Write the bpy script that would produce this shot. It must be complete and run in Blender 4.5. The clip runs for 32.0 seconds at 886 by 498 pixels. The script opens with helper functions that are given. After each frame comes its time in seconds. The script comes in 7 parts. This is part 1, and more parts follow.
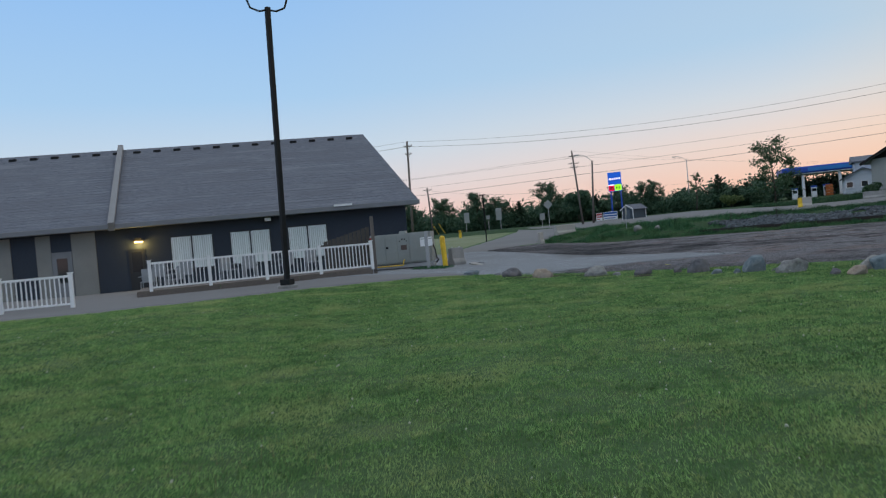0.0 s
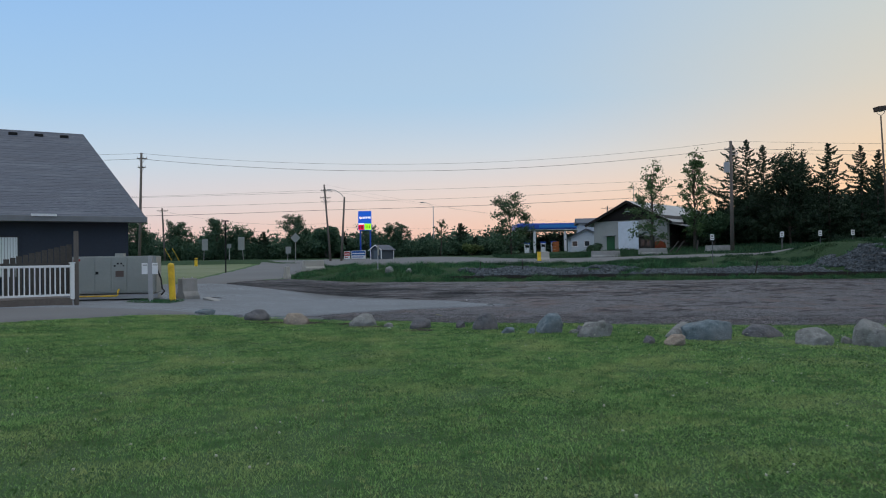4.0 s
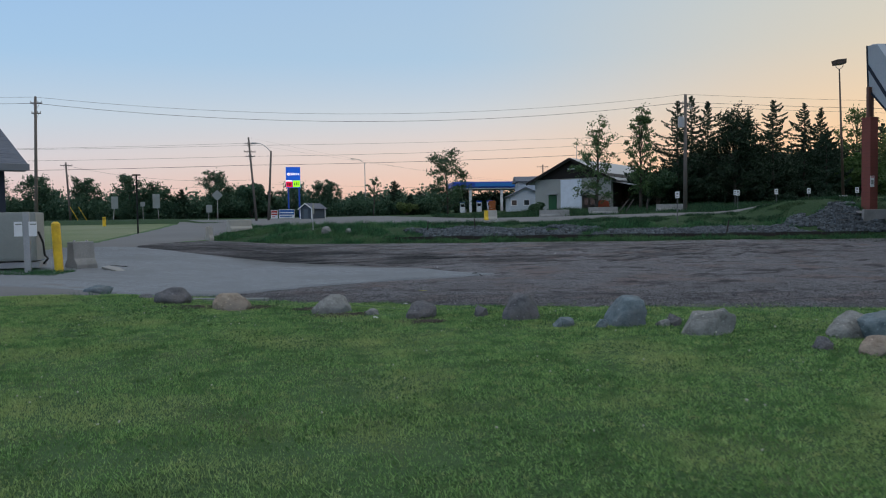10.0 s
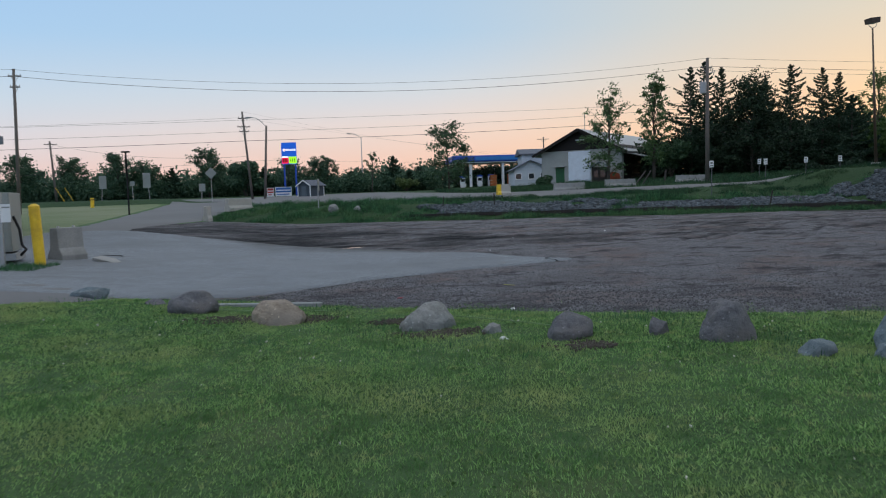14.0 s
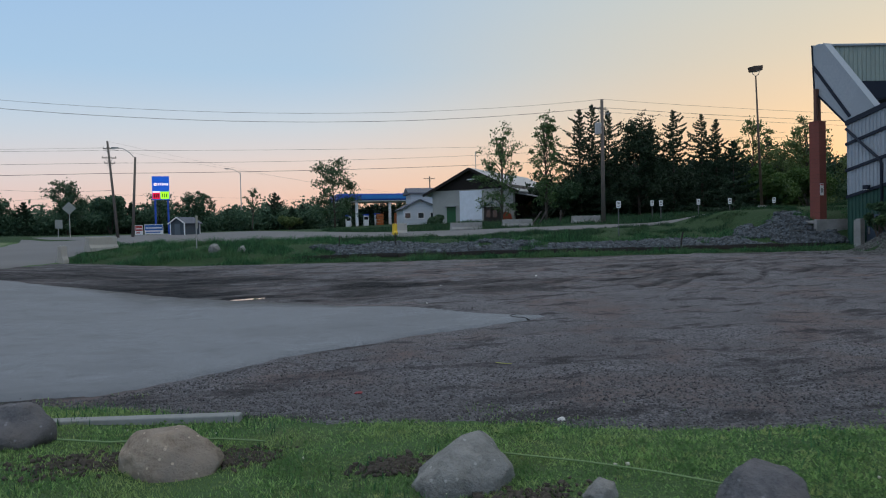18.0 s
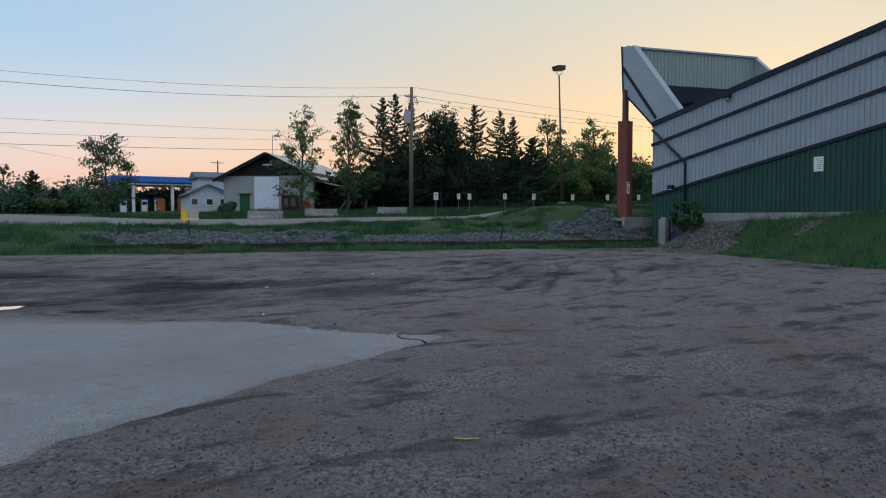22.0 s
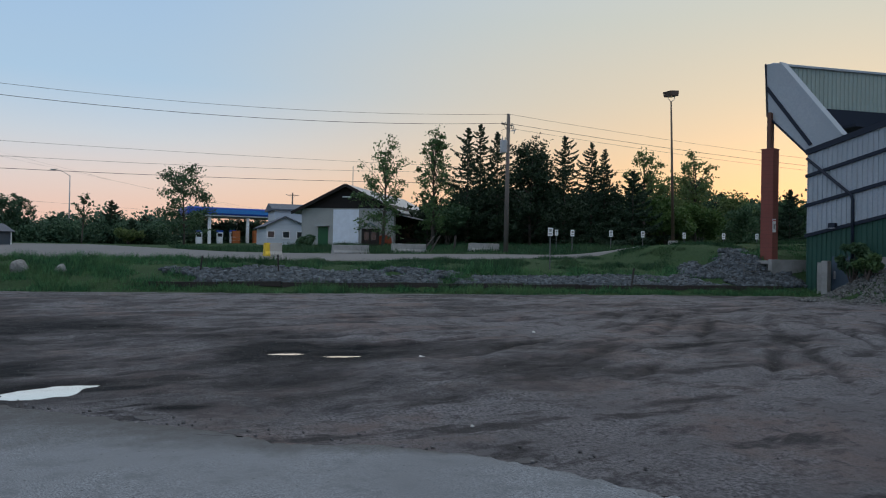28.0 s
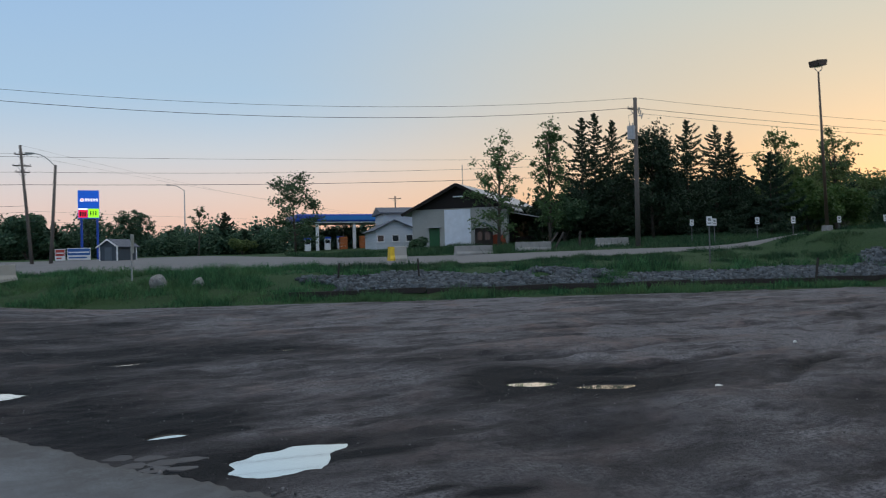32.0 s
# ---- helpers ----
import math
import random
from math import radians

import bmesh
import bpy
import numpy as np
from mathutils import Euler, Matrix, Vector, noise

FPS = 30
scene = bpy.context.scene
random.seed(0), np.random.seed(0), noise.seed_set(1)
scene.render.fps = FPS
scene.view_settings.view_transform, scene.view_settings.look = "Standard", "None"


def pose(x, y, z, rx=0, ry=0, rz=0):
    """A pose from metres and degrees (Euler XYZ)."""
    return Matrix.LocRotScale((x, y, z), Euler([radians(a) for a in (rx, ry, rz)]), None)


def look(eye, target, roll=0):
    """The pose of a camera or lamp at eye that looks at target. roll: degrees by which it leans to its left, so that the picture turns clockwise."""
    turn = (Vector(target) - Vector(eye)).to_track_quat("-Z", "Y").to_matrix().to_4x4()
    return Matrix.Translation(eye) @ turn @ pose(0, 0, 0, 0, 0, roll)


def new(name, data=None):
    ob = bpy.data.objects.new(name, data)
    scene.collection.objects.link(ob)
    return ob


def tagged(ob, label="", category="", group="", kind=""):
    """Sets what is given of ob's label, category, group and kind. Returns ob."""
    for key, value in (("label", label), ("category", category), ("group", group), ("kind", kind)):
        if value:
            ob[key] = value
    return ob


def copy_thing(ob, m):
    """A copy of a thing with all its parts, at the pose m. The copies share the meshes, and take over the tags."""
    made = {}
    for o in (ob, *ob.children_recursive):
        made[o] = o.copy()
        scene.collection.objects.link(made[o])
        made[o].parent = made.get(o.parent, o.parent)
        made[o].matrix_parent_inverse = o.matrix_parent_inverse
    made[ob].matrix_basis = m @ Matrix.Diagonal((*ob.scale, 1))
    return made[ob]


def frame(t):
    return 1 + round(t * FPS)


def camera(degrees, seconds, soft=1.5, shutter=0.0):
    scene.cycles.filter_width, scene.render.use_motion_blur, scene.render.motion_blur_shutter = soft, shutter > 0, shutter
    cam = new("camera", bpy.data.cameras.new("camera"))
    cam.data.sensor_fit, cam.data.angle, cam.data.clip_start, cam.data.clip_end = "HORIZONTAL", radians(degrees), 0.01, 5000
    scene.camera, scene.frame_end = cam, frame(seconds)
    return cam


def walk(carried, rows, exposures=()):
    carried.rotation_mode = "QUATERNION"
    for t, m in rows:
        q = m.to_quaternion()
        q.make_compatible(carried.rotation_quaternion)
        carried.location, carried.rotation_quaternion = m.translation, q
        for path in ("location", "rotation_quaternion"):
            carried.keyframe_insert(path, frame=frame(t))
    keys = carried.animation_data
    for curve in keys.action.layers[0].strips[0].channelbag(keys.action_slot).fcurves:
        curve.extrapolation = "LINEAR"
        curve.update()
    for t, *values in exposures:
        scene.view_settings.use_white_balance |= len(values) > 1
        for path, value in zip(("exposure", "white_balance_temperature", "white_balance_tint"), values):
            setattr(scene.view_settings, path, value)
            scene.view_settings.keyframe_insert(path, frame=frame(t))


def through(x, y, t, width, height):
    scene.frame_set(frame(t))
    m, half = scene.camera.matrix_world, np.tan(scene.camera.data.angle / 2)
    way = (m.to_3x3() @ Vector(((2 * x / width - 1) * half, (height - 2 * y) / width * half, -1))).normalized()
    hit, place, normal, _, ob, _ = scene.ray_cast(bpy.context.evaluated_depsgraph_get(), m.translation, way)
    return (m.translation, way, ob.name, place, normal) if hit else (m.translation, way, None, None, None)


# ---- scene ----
cam = camera(61.7, 32.0, 1.05, 0.4)
PATH = [
    (0, (2.54, 3.54, 1.432), (1.909, 5.438, 1.403), -5.2),
    (0.5, (2.297, 4.223, 1.439), (1.756, 6.148, 1.482), -5.4),
    (1, (2.032, 4.827, 1.448), (1.691, 6.794, 1.561), -1.1),
    (1.5, (1.943, 5.263, 1.434), (1.531, 7.214, 1.582), -1.7),
    (2, (1.829, 5.587, 1.415), (1.714, 7.584, 1.411), 1.5),
    (2.5, (1.706, 5.939, 1.431), (1.723, 7.938, 1.373), -0.6),
    (3, (1.626, 6.334, 1.447), (1.65, 8.334, 1.454), -0.4),
    (3.5, (1.559, 6.776, 1.473), (1.608, 8.775, 1.505), -0.5),
    (5.5, (1.069, 8.514, 1.434), (1.087, 10.514, 1.402), -2.1),
    (6, (0.908, 8.885, 1.37), (0.977, 10.881, 1.273), -1.7),
    (6.5, (0.836, 9.304, 1.401), (1.096, 11.285, 1.311), -2.3),
    (7, (0.745, 9.717, 1.411), (1.016, 11.699, 1.389), -1.2),
    (7.5, (0.656, 10.115, 1.43), (0.995, 12.086, 1.39), -2.3),
    (8, (0.614, 10.523, 1.433), (0.863, 12.507, 1.441), -3.2),
    (8.5, (0.574, 11.029, 1.402), (0.832, 13.012, 1.372), -4.8),
    (9, (0.547, 11.514, 1.405), (0.916, 13.478, 1.352), -2.6),
    (9.5, (0.528, 11.962, 1.39), (0.796, 13.942, 1.301), -1.4),
    (10, (0.379, 12.36, 1.438), (0.628, 14.342, 1.358), -0.9),
    (10.5, (0.251, 12.933, 1.424), (0.523, 14.914, 1.367), -2.4),
    (11, (0.016, 13.508, 1.388), (0.288, 15.489, 1.351), -1.4),
    (11.5, (-0.086, 13.94, 1.401), (0.3, 15.9, 1.316), 0.6),
    (12, (-0.195, 14.341, 1.425), (0.207, 16.298, 1.336), 0.9),
    (12.5, (-0.349, 14.77, 1.427), (0.064, 16.726, 1.349), -0.1),
    (13, (-0.582, 15.242, 1.394), (-0.251, 17.212, 1.283), 0.5),
    (13.5, (-0.782, 15.527, 1.426), (-0.555, 17.508, 1.281), -1.5),
    (14, (-0.787, 15.946, 1.455), (-0.515, 17.922, 1.309), -1.8),
    (14.5, (-0.72, 16.51, 1.489), (-0.397, 18.481, 1.449), -1.7),
    (15, (-0.889, 17.076, 1.462), (-0.490, 19.035, 1.462), -1.5),
    (15.5, (-0.882, 17.503, 1.469), (-0.403, 19.444, 1.457), -1.1),
    (17.5, (-1.133, 19.241, 1.472), (-0.564, 21.159, 1.452), -1.0),
    (18, (-1.246, 19.698, 1.496), (-0.653, 21.607, 1.447), -1.4),
    (18.5, (-1.299, 20.135, 1.504), (-0.763, 22.061, 1.436), -1.5),
    (19, (-1.46, 20.564, 1.481), (-0.837, 22.463, 1.426), -0.1),
    (19.5, (-1.533, 21.004, 1.492), (-0.853, 22.885, 1.479), -1.6),
    (20, (-1.546, 21.443, 1.52), (-0.831, 23.311, 1.532), -2.1),
    (20.5, (-1.481, 21.973, 1.516), (-0.555, 23.746, 1.515), -1.1),
    (21, (-1.333, 22.427, 1.502), (-0.274, 24.123, 1.461), 0.4),
    (21.5, (-1.236, 22.921, 1.494), (-0.149, 24.596, 1.394), -0.1),
    (22, (-1.076, 23.345, 1.493), (0.029, 25.01, 1.413), -0.0),
    (22.5, (-0.852, 23.777, 1.515), (0.153, 25.506, 1.485), 0.3),
    (23, (-0.695, 24.304, 1.561), (0.426, 25.953, 1.403), 0.7),
    (23.5, (-0.57, 24.662, 1.636), (0.334, 26.445, 1.585), -0.7),
    (24, (-0.502, 25.013, 1.653), (0.387, 26.804, 1.595), -0.8),
    (24.5, (-0.478, 25.481, 1.63), (0.398, 27.279, 1.617), -0.5),
    (26.5, (-0.535, 27.305, 1.59), (0.325, 29.11, 1.569), -1.1),
    (27, (-0.528, 27.793, 1.547), (0.478, 29.522, 1.507), 0.2),
    (27.5, (-0.512, 28.284, 1.572), (0.495, 30.012, 1.58), 1.9),
    (28, (-0.583, 28.692, 1.581), (0.379, 30.445, 1.596), 1.0),
    (28.5, (-0.687, 29.081, 1.587), (0.238, 30.854, 1.606), -0.0),
    (29, (-0.795, 29.556, 1.604), (-0.053, 31.414, 1.627), -1.6),
    (29.5, (-0.932, 29.953, 1.626), (-0.256, 31.835, 1.667), -2.7),
    (30, (-0.99, 30.397, 1.625), (-0.372, 32.297, 1.709), -2.6),
    (30.5, (-1.074, 30.801, 1.595), (-0.344, 32.662, 1.639), -1.8),
    (31, (-1.19, 31.165, 1.603), (-0.372, 32.99, 1.622), -0.1),
    (31.5, (-1.319, 31.567, 1.613), (-0.635, 33.446, 1.651), -0.0),
    (32, (-1.467, 31.959, 1.608), (-0.729, 33.818, 1.622), -1.4),
]
walk(cam, [(t, look(eye, aim, roll)) for t, eye, aim, roll in PATH], [(0, 0.06), (1, -0.04), (2, -0.03), (3, 0.0), (6, 0.03), (9, -0.03), (11, -0.02), (14, 0.08), (15, -0.08), (18, -0.01), (20, -0.08), (22, 0.1), (23, 0.07), (24, -0.02), (27.5, -0.04), (29, -0.09), (30, -0.14), (31, -0.09), (32, -0.05)])

# ---- world, sun and exposure ----
SUN_AZ = 58.0      # degrees from +y towards +x
SUN_EL = 2.5
world = bpy.data.worlds.new("sky")
scene.world = world
world.use_nodes = True
wn, wl = world.node_tree.nodes, world.node_tree.links
sun_way = Vector((math.sin(radians(SUN_AZ)), math.cos(radians(SUN_AZ)), math.tan(radians(SUN_EL)))).normalized()
sky = wn.new("ShaderNodeTexSky")
sky.sky_type = 'NISHITA'
sky.sun_disc = False
sky.sun_elevation = radians(SUN_EL)
sky.sun_rotation = radians(SUN_AZ)
sky.altitude = 100
sky.dust_density = 1.0
sky.ozone_density = 3.0
# dusk haze: peach along the horizon, blue above, amber round the place where the sun went down
coord = wn.new("ShaderNodeTexCoord")
unit = wn.new("ShaderNodeVectorMath")
unit.operation = 'NORMALIZE'
wl.new(coord.outputs["Generated"], unit.inputs[0])
height = wn.new("ShaderNodeSeparateXYZ")
wl.new(unit.outputs[0], height.inputs[0])
dusk = wn.new("ShaderNodeValToRGB")
stops = [(0.0, (0.80, 0.44, 0.34)), (0.035, (0.84, 0.52, 0.41)), (0.085, (0.78, 0.60, 0.53)), (0.14, (0.62, 0.63, 0.66)), (0.21, (0.39, 0.56, 0.75)), (0.34, (0.28, 0.48, 0.78)),
         (0.5, (0.46, 0.58, 0.78)), (0.62, (0.82, 0.88, 0.96)), (1.0, (0.92, 0.96, 1.0))]
while len(dusk.color_ramp.elements) < len(stops):
    dusk.color_ramp.elements.new(0.5)
for el, (at_, c) in zip(dusk.color_ramp.elements, stops):
    el.position, el.color = at_, (*c, 1)
wl.new(height.outputs[2], dusk.inputs[0])
toward = wn.new("ShaderNodeVectorMath")
toward.operation = 'DOT_PRODUCT'
toward.inputs[1].default_value = sun_way
wl.new(unit.outputs[0], toward.inputs[0])
glow = wn.new("ShaderNodeMapRange")
glow.interpolation_type = 'SMOOTHSTEP'
glow.inputs[1].default_value, glow.inputs[2].default_value = 0.60, 1.07
wl.new(toward.outputs["Value"], glow.inputs[0])
amber = wn.new("ShaderNodeMix")
amber.data_type = 'RGBA'
west = wn.new("ShaderNodeValToRGB")
stops = [(0.0, (0.90, 0.36, 0.14)), (0.05, (0.90, 0.47, 0.20)), (0.12, (0.84, 0.54, 0.27)), (0.2, (0.72, 0.57, 0.36)), (0.3, (0.62, 0.59, 0.45)), (0.45, (0.58, 0.64, 0.66)), (1.0, (0.92, 0.96, 1.0))]
while len(west.color_ramp.elements) < len(stops):
    west.color_ramp.elements.new(0.5)
for el, (at_, c) in zip(west.color_ramp.elements, stops):
    el.position, el.color = at_, (*c, 1)
wl.new(height.outputs[2], west.inputs[0])
wl.new(west.outputs[0], amber.inputs[7])
wl.new(glow.outputs[0], amber.inputs[0])
# away from the sunset the band along the horizon is thin and lilac
cool = wn.new("ShaderNodeValToRGB")
stops = [(0.0, (0.74, 0.50, 0.46)), (0.03, (0.76, 0.55, 0.53)), (0.075, (0.66, 0.61, 0.65)), (0.125, (0.53, 0.62, 0.72)), (0.2, (0.37, 0.56, 0.78)), (0.34, (0.27, 0.48, 0.80)),
         (0.5, (0.46, 0.58, 0.80)), (0.62, (0.82, 0.88, 0.96)), (1.0, (0.92, 0.96, 1.0))]
while len(cool.color_ramp.elements) < len(stops):
    cool.color_ramp.elements.new(0.5)
for el, (at_, c) in zip(cool.color_ramp.elements, stops):
    el.position, el.color = at_, (*c, 1)
wl.new(height.outputs[2], cool.inputs[0])
away = wn.new("ShaderNodeMapRange")
away.inputs[1].default_value, away.inputs[2].default_value = 0.66, 0.10
wl.new(toward.outputs["Value"], away.inputs[0])
eastern = wn.new("ShaderNodeMix")
eastern.data_type = 'RGBA'
wl.new(away.outputs[0], eastern.inputs[0])
wl.new(dusk.outputs[0], eastern.inputs[6])
wl.new(cool.outputs[0], eastern.inputs[7])
# the blue pales towards the sunset, high up
pale_side = wn.new("ShaderNodeMapRange")
pale_side.inputs[1].default_value, pale_side.inputs[2].default_value, pale_side.inputs[4].default_value = 0.05, 0.75, 0.55
wl.new(toward.outputs["Value"], pale_side.inputs[0])
pale_high = wn.new("ShaderNodeMapRange")
pale_high.inputs[1].default_value, pale_high.inputs[2].default_value = 0.10, 0.24
wl.new(height.outputs[2], pale_high.inputs[0])
pale_both = wn.new("ShaderNodeMath")
pale_both.operation = 'MULTIPLY'
wl.new(pale_side.outputs[0], pale_both.inputs[0])
wl.new(pale_high.outputs[0], pale_both.inputs[1])
pale = wn.new("ShaderNodeMix")
pale.data_type = 'RGBA'
pale.inputs[7].default_value = (0.45, 0.55, 0.62, 1)
wl.new(pale_both.outputs[0], pale.inputs[0])
wl.new(eastern.outputs[2], pale.inputs[6])
wl.new(pale.outputs[2], amber.inputs[6])
both = wn.new("ShaderNodeMix")
both.data_type = 'RGBA'
both.inputs[0].default_value = 0.04
wl.new(amber.outputs[2], both.inputs[6])
wl.new(sky.outputs[0], both.inputs[7])
wl.new(both.outputs[2], wn["Background"].inputs[0])
wn["Background"].inputs[1].default_value = 1.04
sun = new("sun", bpy.data.lights.new("sun", 'SUN'))
sun.data.energy = 0.5
sun.data.angle = radians(12)
sun.data.color = (1.0, 0.72, 0.45)
sd = Vector((math.sin(radians(SUN_AZ)), math.cos(radians(SUN_AZ)), math.tan(radians(4.0))))
sun.matrix_world = look(sd * 200, (0, 0, 0))

# ---- small builders ----


class Geo:
    """Vertices and faces gathered for one mesh."""

    def __init__(self):
        self.v, self.f = [], []

    def add(self, vs, fs):
        n = len(self.v)
        self.v.extend([tuple(p) for p in vs])
        self.f.extend([tuple(i + n for i in f) for f in fs])
        return self

    def box(self, x0, x1, y0, y1, z0, z1, m=None):
        vs = [Vector((x, y, z)) for z in (z0, z1) for y in (y0, y1) for x in (x0, x1)]
        if m is not None:
            vs = [m @ p for p in vs]
        return self.add(vs, [(0, 2, 3, 1), (4, 5, 7, 6), (0, 1, 5, 4), (2, 6, 7, 3), (0, 4, 6, 2), (1, 3, 7, 5)])

    def tube(self, p0, p1, r0, r1=None, n=10, cap=True):
        r1 = r0 if r1 is None else r1
        p0, p1 = Vector(p0), Vector(p1)
        q = (p1 - p0).to_track_quat("Z", "Y")
        vs = []
        for p, r in ((p0, r0), (p1, r1)):
            for i in range(n):
                a = 2 * math.pi * i / n
                vs.append(p + q @ Vector((r * math.cos(a), r * math.sin(a), 0)))
        fs = [(i, (i + 1) % n, n + (i + 1) % n, n + i) for i in range(n)]
        if cap:
            fs += [tuple(reversed(range(n))), tuple(range(n, 2 * n))]
        return self.add(vs, fs)

    def chain(self, pts, r, n=8):
        """A bent tube through points; r is one radius or one for each point."""
        pts = [Vector(p) for p in pts]
        rs = r if isinstance(r, (list, tuple)) else [r] * len(pts)
        vs, fs = [], []
        for k, p in enumerate(pts):
            d = pts[min(k + 1, len(pts) - 1)] - pts[max(k - 1, 0)]
            q = d.to_track_quat("Z", "Y")
            for i in range(n):
                a = 2 * math.pi * i / n
                vs.append(p + q @ Vector((rs[k] * math.cos(a), rs[k] * math.sin(a), 0)))
        for k in range(len(pts) - 1):
            for i in range(n):
                j = (i + 1) % n
                fs.append((k * n + i, k * n + j, (k + 1) * n + j, (k + 1) * n + i))
        fs += [tuple(reversed(range(n))), tuple(range((len(pts) - 1) * n, len(pts) * n))]
        return self.add(vs, fs)

    def prism(self, poly, axis, a, b, m=None):
        """A flat outline pushed from a to b along an axis; the outline gives the other two coordinates."""
        def at(p, w):
            q = Vector((w, p[0], p[1])) if axis == "x" else Vector((p[0], w, p[1])) if axis == "y" else Vector((p[0], p[1], w))
            return m @ q if m is not None else q
        n = len(poly)
        vs = [at(p, a) for p in poly] + [at(p, b) for p in poly]
        fs = [tuple(reversed(range(n))), tuple(range(n, 2 * n))]
        fs += [(i, (i + 1) % n, n + (i + 1) % n, n + i) for i in range(n)]
        return self.add(vs, fs)

    def quad(self, a, b, c, d):
        return self.add([a, b, c, d], [(0, 1, 2, 3)])


def mesh_of(name, geo, material, smooth=False):
    me = bpy.data.meshes.new(name)
    me.from_pydata(geo.v, [], geo.f)
    if len(geo.f) < 20000:
        bm = bmesh.new()
        bm.from_mesh(me)
        bmesh.ops.recalc_face_normals(bm, faces=bm.faces)
        bm.to_mesh(me)
        bm.free()
    me.materials.append(material)
    if smooth:
        me.polygons.foreach_set("use_smooth", [True] * len(me.polygons))
    return me


def bevelled(ob, width=0.01, seg=2):
    mod = ob.modifiers.new("bevel", 'BEVEL')
    mod.width, mod.segments, mod.limit_method = width, seg, 'ANGLE'
    return ob


def part(name, geo, material, parent, label="", bevel=0.0, smooth=False):
    ob = new(name, mesh_of(name, geo, material, smooth))
    ob.parent = parent
    if label:
        tagged(ob, label)
    if bevel:
        bevelled(ob, bevel)
    return ob


def thing(name, label, category, at=(0, 0, 0), rz=0.0, group="", kind=""):
    ob = new(name)
    ob.empty_display_size = 0.2
    ob.matrix_basis = pose(*at, 0, 0, rz)
    return tagged(ob, label, category, group, kind)


def solid(name, geo, material, label, category, group="", kind="", at=(0, 0, 0), rz=0.0, bevel=0.0, smooth=False):
    ob = new(name, mesh_of(name, geo, material, smooth))
    ob.matrix_basis = pose(*at, 0, 0, rz)
    if bevel:
        bevelled(ob, bevel)
    return tagged(ob, label, category, group, kind)


